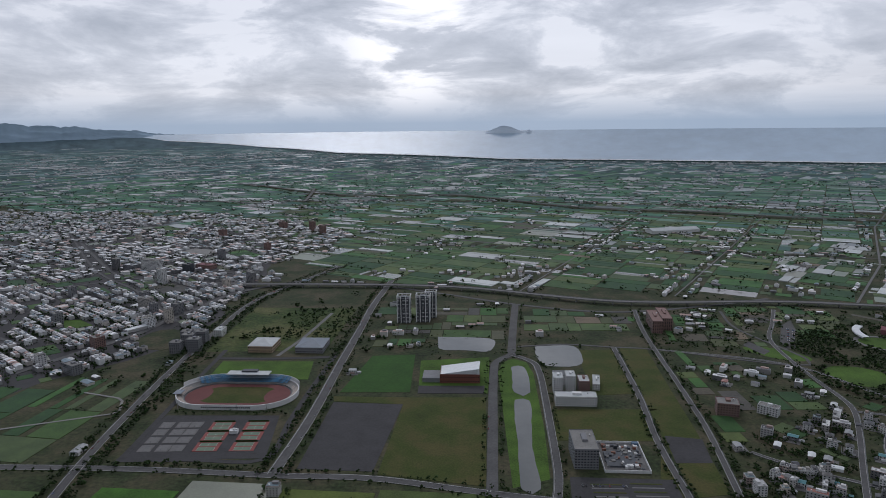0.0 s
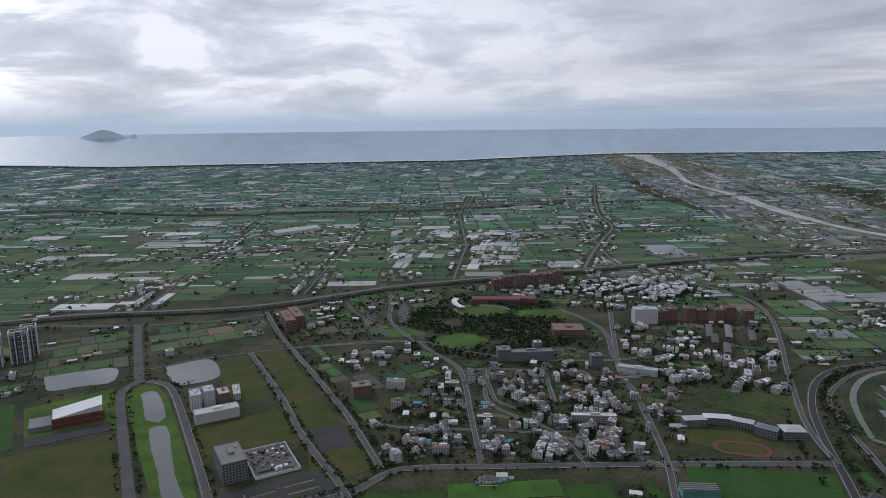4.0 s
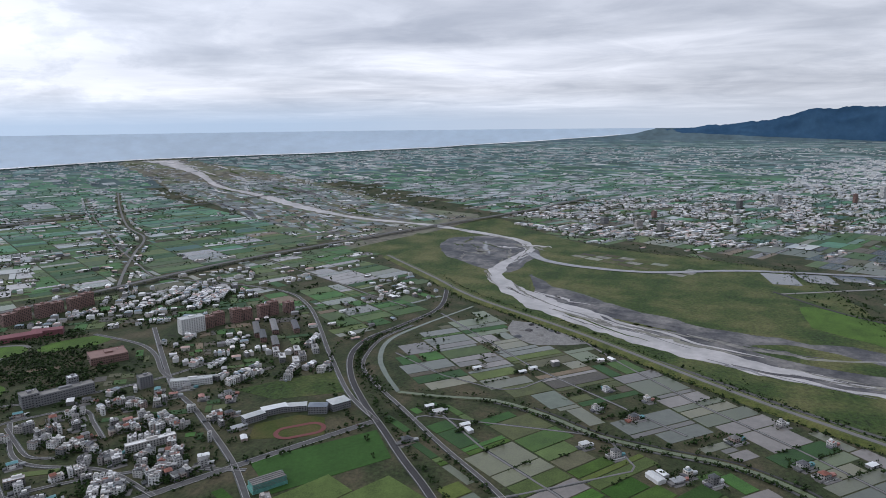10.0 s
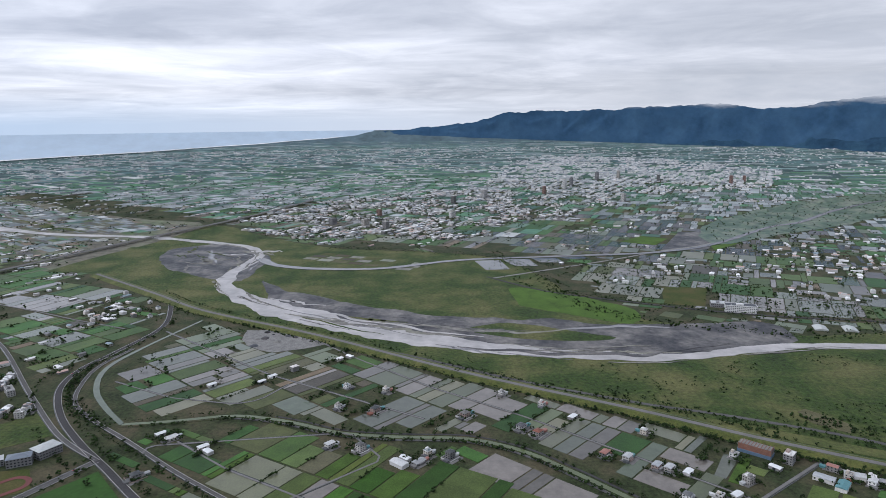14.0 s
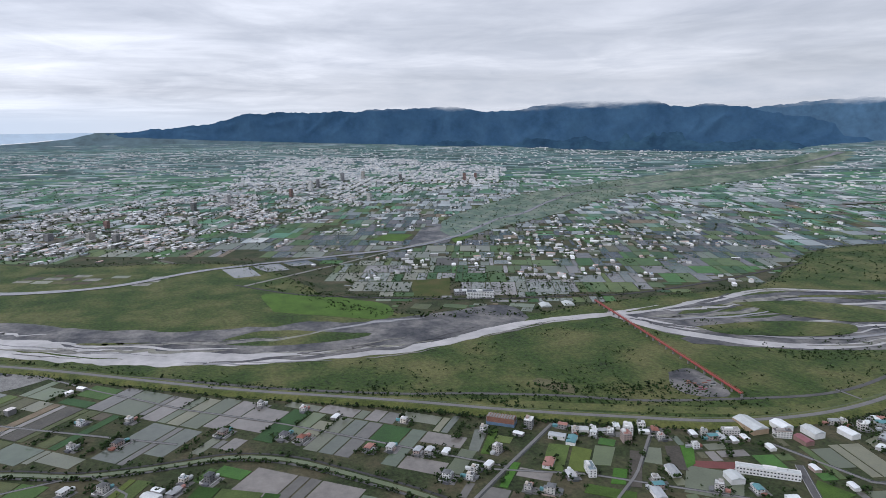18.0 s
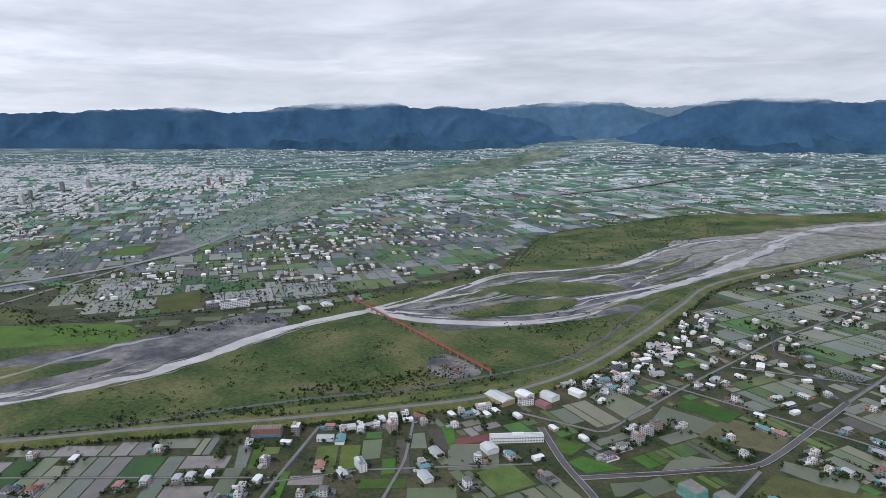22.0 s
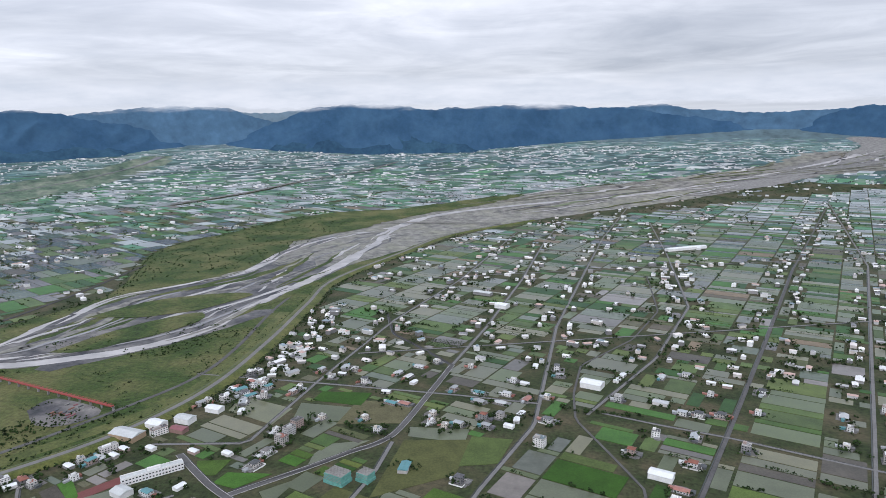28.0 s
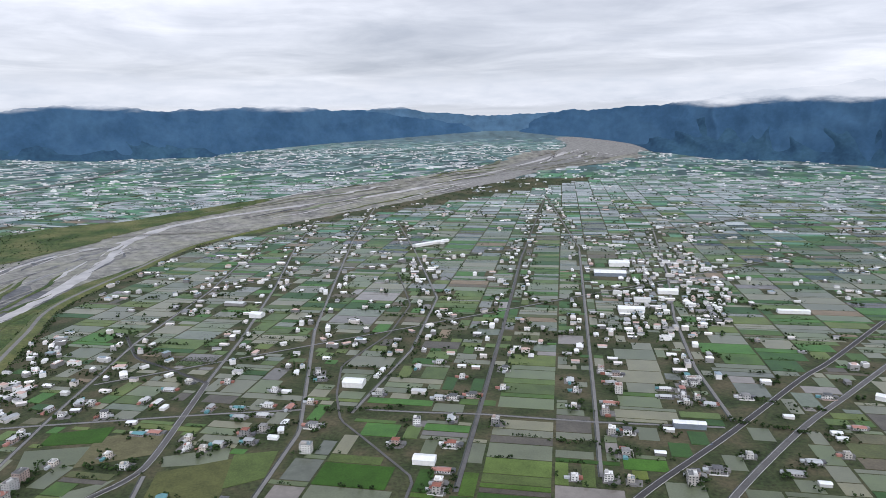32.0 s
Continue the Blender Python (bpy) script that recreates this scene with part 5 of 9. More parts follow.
M["court_red"] = material("red_court_surface", (0.25, 0.075, 0.065), 0.85, vary=0.15, grain=0.5, patch=0.1)
M["court_green"] = material("green_court_surface", (0.15, 0.21, 0.15), 0.85, vary=0.2, grain=0.5, patch=0.1)
M["bridge_red"] = material("red_painted_steel", (0.30, 0.060, 0.050), 0.6, vary=0.2, grain=1.0, patch=0.1)
M["teal_net"] = material("teal_scaffold_net", (0.12, 0.30, 0.26), 0.8, vary=0.3, grain=0.8, patch=0.2)
M["blue_net"] = material("blue_site_sheet", (0.11, 0.17, 0.25), 0.7, vary=0.2, grain=0.8, patch=0.2)
M["rust"] = material("rust_red_formwork", (0.22, 0.11, 0.08), 0.8, vary=0.3, grain=0.8, patch=0.2)
M["purple"] = material("mauve_roof", (0.22, 0.09, 0.10), 0.7, vary=0.2, grain=0.5, patch=0.05)
M["dark_crop"] = material("dark_green_rice", (0.032, 0.084, 0.014), 0.95, vary=0.3, grain=0.15, patch=0.02, bump=0.1, sheen=0.02)


def turned(geo, x, y, turn, z=0.3):
    v, f = geo
    a = radians(turn)
    return [(x + px * math.cos(a) - py * math.sin(a), y + px * math.sin(a) + py * math.cos(a), pz + z) for px, py, pz in v], f


def claim_box(x, y, w, d, turn, pad=8):
    v, _ = turned(box(-w / 2 - pad, -d / 2 - pad, 0, w / 2 + pad, d / 2 + pad, 1), x, y, turn)
    claim_poly([p[:2] for p in v[:4]])


def block(name, x, y, w, d, h, turn, wall, roof="roof", label="", category="building", floors=0, fac="xy", over=None, group="", step=4.0):
    """A larger building: walls, roof slab, parapet, stair head and single windows by storey."""
    claim_box(x, y, w, d, turn)
    ob = new(name)
    ob.matrix_world = pose(*lay([(x, y, 0.3)])[0], 0, 0, turn) @ Matrix.Scale(float(shrink(math.hypot(x, y))), 4)
    tagged(ob, label, category, group)
    part("wall", box(-w / 2, -d / 2, -0.5, w / 2, d / 2, h), wall, ob)
    if over is None:
        part("roof", box(-w / 2 + 0.4, -d / 2 + 0.4, h - 0.1, w / 2 - 0.4, d / 2 - 0.4, h + 0.3), roof, ob)
        e = 0.4
        for nm, g in (("parapet", box(-w / 2, -d / 2, h, w / 2, -d / 2 + e, h + 1.3)), ("parapet", box(-w / 2, d / 2 - e, h, w / 2, d / 2, h + 1.3)), ("parapet", box(-w / 2, -d / 2 + e, h, -w / 2 + e, d / 2 - e, h + 1.3)), ("parapet", box(w / 2 - e, -d / 2 + e, h, w / 2, d / 2 - e, h + 1.3))):
            part(nm, g, wall, ob)
        part("stair_head", box(-w * 0.08, -d * 0.1, h + 0.2, w * 0.14, d * 0.25, h + 3.5), wall, ob)
        part("water_tank", tank(w * 0.3, d * 0.2, h + 0.3, 1.3, 2.4), "metal", ob, "shiny steel water tank")
    else:
        part("roof", over(-w / 2, -d / 2, w / 2, d / 2, h, d * 0.14), roof, ob)
    if floors:
        spans = window_rows(-w / 2, -d / 2, w / 2, d / 2, floors, h / floors, step, (2.2, 1.7), h / floors * 0.35, fac)
        if len(spans) <= 56:
            me = {}
            for (a, b) in spans:
                size = tuple(round(q - p, 2) for p, q in zip(a, b))
                if size not in me:
                    me[size] = mesh_of("window", *box(0, 0, 0, *size), ["glass"])
                o = new("window", me[size])
                o.parent, o.location = ob, a
        else:
            glazing(boxes(spans), ob)
    return ob


# --- sports park
slab("park_ground", [(-491, 833), (-500, 1150), (-497, 1440), (-480, 1640), (-192, 1640), (-203, 1226), (-215, 975), (-234, 816)], "soil", z=0.12, claim=False, kind="structure", label="dark planted ground of the sports park", category="park")
slab("lawn", [(-429, 1233), (-252, 1227), (-245, 1135), (-429, 1140)], "bright_grass", kind="structure", label="mown practice lawn behind the stadium", category="lawn")
slab("park_apron", [(-452, 848), (-440, 990), (-260, 985), (-247, 848)], "dark_asphalt", z=0.25, claim=True, kind="structure", label="dark paved ground round the courts", category="pavement")
ribbon("park_road", [(-446, 852), (-446, 1094), (-444, 1300)], 9, "dark_asphalt", z=0.5, kind="structure", label="park lane with parking bays", category="road")
ribbon("park_road", [(-452, 846), (-350, 846), (-247, 846), (-240, 960), (-231, 1088), (-214, 1274)], 9, "dark_asphalt", z=0.53, kind="structure", label="park lane with parking bays", category="road")
ribbon("park_road", [(-440, 1250), (-330, 1245), (-225, 1250)], 12, "dark_asphalt", z=0.5, kind="structure", label="paved forecourt in front of the gymnasiums", category="pavement")
ribbon("park_path", [(-330, 1260), (-300, 1380), (-270, 1560)], 8, "lane", z=0.5, kind="structure", label="pale walk through the park", category="path")


def oval(straight, r, n=20):
    """A stadium outline, counter-clockwise, x along the straights."""
    out = []
    for k in range(n + 1):
        a = -math.pi / 2 + math.pi * k / n
        out.append((straight / 2 + r * math.cos(a), r * math.sin(a)))
    for k in range(n + 1):
        a = math.pi / 2 + math.pi * k / n
        out.append((-straight / 2 + r * math.cos(a), r * math.sin(a)))
    return out


def ring(profile, straight, n=20, closed=True, pick=None):
    """Sweeps (radius, height) pairs round an oval."""
    outs = [oval(straight, r, n) for r, z in profile]
    m = len(outs[0])
    v = [(x, y, z) for o, (r, z) in zip(outs, profile) for x, y in o]
    f = []
    for j in range(len(profile) - 1):
        for i in range(m):
            if pick is None or pick(*outs[0][i]):
                f.append((j * m + i, j * m + (i + 1) % m, (j + 1) * m + (i + 1) % m, (j + 1) * m + i))
    keep = sorted({i for g in f for i in g})
    new_i = {k: i for i, k in enumerate(keep)}
    return [v[k] for k in keep], [tuple(new_i[i] for i in g[::-1]) for g in f]


def build_stadium():
    X, Y, turn, S = -350, 1068, -3, 84.4
    claim_box(X, Y, 200, 125, turn, 4)
    st = tagged(new("stadium"), "oval athletics stadium with pale stands and blue seats", "stadium")
    st.matrix_world = pose(X, Y, 0.3, 0, 0, turn)
    o = oval(S, 46)
    part("running_track", ([(x, y, 0.30) for x, y in o], [tuple(range(len(o)))]), "track", st, "dark red running track")
    o = oval(66, 34)
    part("infield", ([(x, y, 0.34) for x, y in o], [tuple(range(len(o)))]), "lawn", st, "grass infield")
    apron = oval(S, 50)
    part("apron", ([(x, y, 0.25) for x, y in apron], [tuple(range(len(apron)))]), "slate", st)
    # low terraces all round, higher on the far side
    part("terrace", ring([(48, 0.5), (48, 2.2), (52, 3.6), (56, 5.2), (59.0, 7.0)], S), "concrete", st, "pale concrete terrace with white rim")
    part("rim_wall", ring([(59.0, 7.0), (59.0, 8.4), (60.6, 8.4), (60.6, -0.3)], S), "white_wall", st, "white rim wall of the stands")
    for k in range(5):
        part("seat_row", ring([(50 + 1.9 * k, 3.2 + 0.80 * k), (51.3 + 1.9 * k, 3.5 + 0.80 * k)], S, pick=lambda x, y: y < 25 and abs(x) > 30), "seat", st, "tan seating row")
    for k in range(7):
        part("seat_row", ring([(49 + 1.9 * k, 4.6 + 1.25 * k), (50.8 + 1.9 * k, 4.9 + 1.25 * k)], S, pick=lambda x, y: y > 40 and abs(x) < 78), "blue_seat", st, "blue seating row")
    part("rear_wall", ring([(62.5, 13.4), (63.2, 13.4), (63.2, -0.3)], S, pick=lambda x, y: y > 28), "white_wall", st, "white rear wall of the main stand")
    part("rear_wall", ring([(62.5, -0.3), (62.5, 13.4)], S, pick=lambda x, y: y > 28), "white_wall", st)
    part("canopy", box(-38, 49, 16.5, 38, 68, 17.4), "pale_roof", st, "pale flat canopy over the main stand")
    part("press_box", box(-14, 60, 12, 14, 70, 20), "slate", st)
    for i in range(7):
        part("canopy_column", box(-36 + 12 * i - 0.4, 64, 0, -36 + 12 * i + 0.4, 64.8, 16.5), "concrete", st)
    part("west_canopy", box(-104, -20, 9.0, -90, -2, 9.6), "blue_roof", st, "small blue canopy")
    for i in range(26):
        x = -39 + i * 3.1
        part("rim_opening", box(x, -60.75, 3.0, x + 2.1, -60.45, 5.6), "slate", st)
    for sx in (-1, 1):
        part("d_area", ([(sx * (S / 2 + 17) + 13 * math.cos(a), 26 * math.sin(a), 0.38) for a in [2 * math.pi * k / 20 for k in range(20)]], [tuple(range(20))]), "track", st)
    for i in range(4):
        part("floodlight_mast", box(-75 + 48 * i, -66, 0, -74.4 + 48 * i, -65.4, 14), "concrete", st)


build_stadium()


def build_courts():
    for cx0, rows in ((-339, 3), (-287, 3)):
        for r in range(rows):
            y = 883 + 33 * r
            pad = tagged(new("tennis_court"), "red hard court pair with two green playing areas", "tennis court", "tennis courts of the park")
            pad.matrix_world = pose(cx0, y, 0.3, 0, 0, 0)
            part("pad", box(-17.5, -13.5, 0, 17.5, 13.5, 0.35), "court_red", pad)
            for s in (-1, 1):
                part("playing_area", box(-12, s * 6.6 - 5.2, 0.35, 12, s * 6.6 + 5.2, 0.42), "court_green", pad)
                for q in (-1, 0, 1):
                    part("line", box(q * 12 - 0.12, s * 6.6 - 5.4, 0.42, q * 12 + 0.12, s * 6.6 + 5.4, 0.46), "paint", pad)
            part("hedge", box(-16, 14.2, 0, 16, 15.6, 2.4, 0.4), "leaf", pad)
    for cx0 in (-425, -400, -380):
        for r in range(4):
            pad = tagged(new("ball_court"), "worn grey open ball court", "ball court", "ball courts of the park")
            pad.matrix_world = pose(cx0, 880 + 25 * r, 0.3)
            part("pad", box(-9.5, -10, 0, 9.5, 10, 0.3), "pavement", pad)
            part("playing_area", box(-7, -8, 0.3, 7, 8, 0.36), "lane", pad)
            for s in (-1, 1):
                part("hoop_post", box(-0.15, s * 8.6 - 0.15, 0.3, 0.15, s * 8.6 + 0.15, 3.4), "slate", pad)
    block("kiosk", -314, 926, 12, 8, 4, 0, "white_wall", "white_roof", "small white kiosk between the courts", "kiosk")


M["leaf"] = material("dark_foliage", (0.021, 0.039, 0.011), 0.9, vary=0.6, grain=0.5, patch=0.02, bump=0.3, per="island", hue=1.2, spec=0.15, sheen=0.02)
M["bark"] = material("grey_brown_bark", (0.08, 0.06, 0.045), 0.95, vary=0.3, grain=3.0, patch=0.5)
build_courts()
block("gymnasium", -368, 1310, 50, 56, 13, -4, "tan", "pale_roof", "tan gymnasium with a pale hipped roof", "gymnasium", 2, over=hip)
block("gymnasium", -268, 1305, 56, 62, 12, -4, "grey_wall", "blue_roof", "grey gymnasium with blue-grey roof", "gymnasium", 2, over=hip)

# --- the lots and lawns of the new town
slab("vacant_lot", [(-183, 1034), (-68, 1022), (-96, 809), (-198, 819)], "dark_asphalt", z=0.3, kind="structure", label="large dark bare lot beside the avenue", category="lot")
slab("lawn", [(-187, 1058), (-66, 1050), (69, 1046), (51, 769), (-89, 802), (-68, 1022), (-183, 1038)], "lawn", z=0.28, kind="structure", label="large dull green lawn", category="lawn")
slab("lawn", [(-45, 1225), (88, 1240), (78, 1110), (72, 1062), (-45, 1072)], "bright_grass", z=0.26, kind="structure", label="green lawn round the brick hall", category="lawn")
slab("rice_field", [(-141, 1255), (-57, 1259), (-59, 1072), (-179, 1075)], "dark_crop", z=0.4, kind="structure", label="dark green rice field between roads", category="field")
slab("park_strip", [(82, 760), (98, 1160), (110, 1215), (132, 1240), (158, 1212), (164, 1155), (150, 930), (136, 780)], "soil", z=0.2, claim=True, kind="structure", label="dark planted strip round the long ponds", category="park")
POND_LABEL = "still grey pond with grassy banks"
for pts in ([(125, 1185), (149, 1184), (142, 1065), (116, 1066)], [(114, 1035), (138, 1034), (132, 940), (122, 850), (118, 762), (94, 760), (102, 860), (108, 950)], [(-13, 1371), (50, 1362), (104, 1344), (93, 1274), (40, 1282), (-9, 1291)], [(184, 1305), (263, 1296), (256, 1196), (194, 1189), (180, 1240)]):
    c = np.mean(pts, axis=0)
    slab("pond", rough_edge(pts, 3.5, 12, int(c[0])), "pond", z=0.45, kind="structure", label=POND_LABEL, category="pond")
slab("lawn", [(173, 996), (338, 992), (320, 985), (300, 885), (160, 891)], "lawn", z=0.27, kind="structure", label="dull green lawn behind the office block", category="lawn")
slab("lawn", [(262, 1275), (335, 1275), (318, 1055), (250, 1050)], "lawn", z=0.27, kind="structure", label="rough grass beside the straight street", category="lawn")
slab("lawn", [(352, 1285), (405, 1277), (385, 1080), (370, 920), (348, 745), (303, 738), (312, 880), (330, 1048)], "lawn", z=0.27, kind="structure", label="rough yellowing grass between two streets", category="lawn")
slab("vacant_lot", [(318, 901), (368, 889), (357, 821), (308, 822)], "dark_asphalt", z=0.36, claim=False, kind="structure", label="dark bare lot in the grass", category="lot")
slab("meadow_lot", [(270, 770), (300, 860), (300, 745)], "lawn", z=0.3, claim=False, kind="structure", label="triangle of grass by the street", category="lawn")

hall = block("brick_hall", 28, 1132, 70, 46, 15, -3, "brick", "pale_roof", "red brick hall with white wedge roof", "hall", 2)
part("roof_wedge", ([(-33, -20, 15.4), (30, -20, 15.4), (30, 22, 15.4), (-33, 22, 15.4), (34, -22, 26), (36, 24, 24)], [(0, 1, 4), (0, 4, 5, 3), (1, 2, 5, 4), (2, 3, 5)]), "white_roof", hall, "white sloping roof wedge")
part("annex", box(-66, -20, -0.5, -35, 18, 8), "grey_wall", hall)
slab("forecourt", [(-45, 1100), (70, 1096), (66, 1062), (-46, 1066)], "dark_asphalt", z=0.5, claim=True, kind="structure", label="dark paved forecourt of the hall", category="pavement")


def tower(x, y, w, d, floors, turn):
    h = floors * 3.4
    claim_box(x, y, w, d, turn)
    ob = tagged(new("apartment_tower"), "tall dark apartment tower with white frame bands", "apartment tower", "twin apartment towers")
    ob.matrix_world = pose(x, y, 0.3, 0, 0, turn)
    part("wall", box(-w / 2, -d / 2, -0.5, w / 2, d / 2, h), "slate", ob)
    for i in (-0.5, -0.22, 0.16, 0.44):
        part("white_fin", box(i * w, -d / 2 - 1.2, 0, i * w + w * 0.06, -d / 2, h + 5), "white_wall", ob)
        part("white_fin", box(i * w, d / 2, 0, i * w + w * 0.06, d / 2 + 1.2, h + 5), "white_wall", ob)
    for k in range(floors):
        z = k * 3.4 + 2.6
        for q in (-0.40, 0.02, 0.30):
            part("balcony", box(q * w - 2.6, -d / 2 - 1.0, z, q * w + 2.6, -d / 2, z + 0.9), "white_wall" if k % 3 == 0 else "grey_wall", ob)
        part("floor_band", box(w / 2, -d / 2 + 1, z, w / 2 + 0.5, d / 2 - 1, z + 0.6), "white_wall", ob)
        part("floor_band", box(-w / 2 - 0.5, -d / 2 + 1, z, -w / 2, d / 2 - 1, z + 0.6), "white_wall", ob)
    for q in (-0.5, 0.5):
        part("roof_frame", box(q * w - 0.7, -d / 2, h, q * w + 0.7, d / 2, h + 6), "white_wall", ob)
    part("roof_frame", box(-w / 2, -d / 2, h + 4.6, w / 2, -d / 2 + 1.2, h + 6), "white_wall", ob)
    part("roof_frame", box(-w / 2, d / 2 - 1.2, h + 4.6, w / 2, d / 2, h + 6), "white_wall", ob)
    part("roof_house", box(-w * 0.25, -d * 0.25, h, w * 0.25, d * 0.25, h + 4), "slate", ob)


tower(-91, 1484, 30, 24, 17, -4)
tower(-47, 1490, 32, 24, 17, -4)
tower(-30, 1520, 26, 20, 17, -4)
block("office_block", 187, 838, 32, 58, 27, -3, "grey_wall", "concrete", "grey office block with blank gable wall", "office block", 7)
block("hospital_wing", 212, 1018, 66, 22, 15, -4, "white_wall", "pale_roof", "white institute building with long window bands", "institute", 4)
block("institute", 192, 1072, 16, 26, 27, -4, "white_wall", "pale_roof", "white high block with stepped roof", "institute", 8)
block("institute", 214, 1078, 16, 26, 27, -4, "white_wall", "pale_roof", "white high block with stepped roof", "institute", 8)
block("institute", 236, 1074, 18, 30, 20, -4, "brick_pale", "pale_roof", "brown block with pale roof", "institute", 6)
block("institute", 262, 1092, 12, 44, 10, -12, "white_wall", "pale_roof", "low white three-storey annex building", "institute", 3)
block("institute", 200, 1108, 20, 20, 18, -4, "white_wall", "tile_roof", "white block with pitched roof", "institute", 5, over=hip)
block("brown_office", 440, 977, 32, 28, 19, -15, "brick_pale", "concrete", "brown five-storey office block with pale roof", "office block", 5)
block("white_school", 503, 972, 30, 15, 13, -40, "white_wall", "concrete", "long white four-storey block", "school", 4)


def building_site():
    claim_box(240, 838, 60, 82, -4)
    ob = tagged(new("building_site"), "walled building site strewn with pale formwork", "building site")
    ob.matrix_world = pose(240, 838, 0.3, 0, 0, -4)
    part("slab", box(-29, -40, -0.4, 29, 40, 1.0), "pavement", ob)
    for g in (box(-30, -41, 0, 30, -40.2, 4), box(-30, 40.2, 0, 30, 41, 4), box(-30, -40, 0, -29.2, 40, 4), box(29.2, -40, 0, 30, 40, 4)):
        part("hoarding", g, "white_wall", ob)
    r = random.Random(3)
    for i in range(80):
        x, y, a, b = r.uniform(-26, 22), r.uniform(-36, 32), r.uniform(1.5, 6), r.uniform(1.5, 6)
        part("formwork", box(x, y, 1.0, x + a, y + b, 1.0 + r.uniform(0.6, 4.5)), r.choice(("rubble", "white_wall", "concrete", "rust", "slate")), ob)
    part("site_hut", box(20, 33, 0, 28, 39, 5), "blue_net", ob, "bright blue site hut")
    part("lower_deck", box(-24, -28, 1.0, 16, 12, 3.2), "slate", ob)


building_site()
slab("car_park", [(160, 790), (290, 780), (285, 700), (150, 720)], "dark_asphalt", z=0.32, claim=True, kind="structure", label="dark car park with marked bays", category="car park")

# --- larger buildings and open ground of the town beyond the avenue
block("office_block", -926, 2078, 64, 26, 34, -24, "pale_wall", "concrete", "broad pale office block with rows of windows", "office block", 9)
block("office_block", -998, 2096, 44, 30, 15, -24, "grey_wall", "pale_roof", "low grey wing beside the broad office block", "office block", 4)
block("office_block", -796, 2040, 26, 22, 26, -24, "slate", "concrete", "dark glazed office tower", "office block", 7)
block("market_hall", -760, 2100, 60, 30, 12, -24, "brick_pale", "purple", "hall with a dull red roof", "hall", 2)
slab("market_square", [(-953, 2366), (-932, 2453), (-812, 2401), (-829, 2293)], "concrete", z=0.5, kind="structure", label="pale paved open yard in the town", category="yard")
for x, y, w, d, h in ((-508, 1300, 26, 20, 25), (-530, 1330, 24, 20, 25), (-512, 1352, 26, 20, 25), (-540, 1290, 22, 20, 22), (-545, 1362, 22, 20, 22)):
    block("apartment_block", x, y, w, d, h, -4, "grey_wall", "concrete", "dark grey stepped apartment block beside the avenue", "apartment block", 7, group="grey apartment blocks")
block("apartment_block", -488, 1400, 18, 30, 14, -4, "white_wall", "pale_roof", "white four-storey corner house beside the avenue", "apartment block", 4)
block("apartment_block", -672, 1465, 22, 20, 24, -30, "pale_wall", "concrete", "tan apartment tower above the town roofs", "apartment block", 7)
block("apartment_block", -650, 1580, 22, 20, 24, -30, "grey_wall", "concrete", "grey apartment tower above the town roofs", "apartment block", 7)
block("apartment_block", -747, 1625, 34, 22, 28, -30, "pale_wall", "concrete", "pale apartment block above the town roofs", "apartment block", 8)
block("factory_hall", -690, 1440, 50, 16, 7, 52, "wall", "white_roof", "long shed with a white roof among trees", "factory", 0, over=gable)
slab("town_lawn", rough_edge([(-652, 1387), (-631, 1443), (-577, 1430), (-561, 1306), (-655, 1333)], 6, 20, 71), "soil", z=0.5, kind="structure", label="overgrown open ground among the town houses", category="grass")
slab("town_lawn", [(-901, 1521), (-865, 1531), (-810, 1482), (-852, 1446)], "bright_grass", z=0.5, kind="structure", label="green school field in the town", category="lawn")

for i in range(8):
    for x0 in (182, 232):
        y0 = 704 + 9.5 * i
        slab("parking_strip", [(x0, y0), (x0 + 40, y0 - 2.5), (x0 + 40, y0 + 0.2), (x0, y0 + 2.7)], "lawn" if i % 2 else "lane", z=0.5, claim=False, kind="structure", label="pale strip between parking bays", category="car park")

# --- red apartment blocks, white hotel, park and campus of the suburb
r = random.Random(8)
for x, y, w, d, h, t in [(465, 1420, 22, 90, 26, -8), (492, 1440, 22, 90, 26, -8)]:
    block("apartment_block", x, y, w, d, h, t, "brick_pale", "brick_pale", "reddish-brown tiled apartment block of eight storeys", "apartment block", 8, group="red apartment blocks")
for i in range(6):
    block("apartment_block", 1065 + i * 37, 1440 - i * 9 + (i % 2) * 10, 30, 20, 26 + (i % 3) * 3, -14, "brick_pale", "brick_pale", "reddish-brown tiled apartment block of eight storeys", "apartment block", 8, group="red apartment blocks")
for i in range(7):
    block("apartment_block", 1190 + i * 27, 985 - i * 18 + (i % 2) * 9, 22, 20, 25 + (i % 3) * 3, -32, "brick_pale", "brick_pale", "reddish-brown tiled apartment block of eight storeys", "apartment block", 8, group="red apartment blocks")
block("white_hotel", 1152, 998, 52, 26, 33, -30, "white_wall", "pale_roof", "white nine-storey slab building with rows of windows", "hotel", 9, step=5.0)
mus = block("museum", 980, 1330, 120, 30, 10, -36, "purple", "purple", "long low museum with a mauve roof", "museum", 0, over=gable)
block("museum", 1040, 1290, 60, 24, 12, -50, "purple", "purple", "low mauve museum wing", "museum", 0, over=gable)
arc = smooth_line([(900, 1390), (880, 1370), (868, 1340), (866, 1310)], 8)
ribbon("arched_roof", arc, 14, "white_roof", z=9, deep=3, claim=20, kind="structure", label="curved white canopy beside the museum", category="canopy")
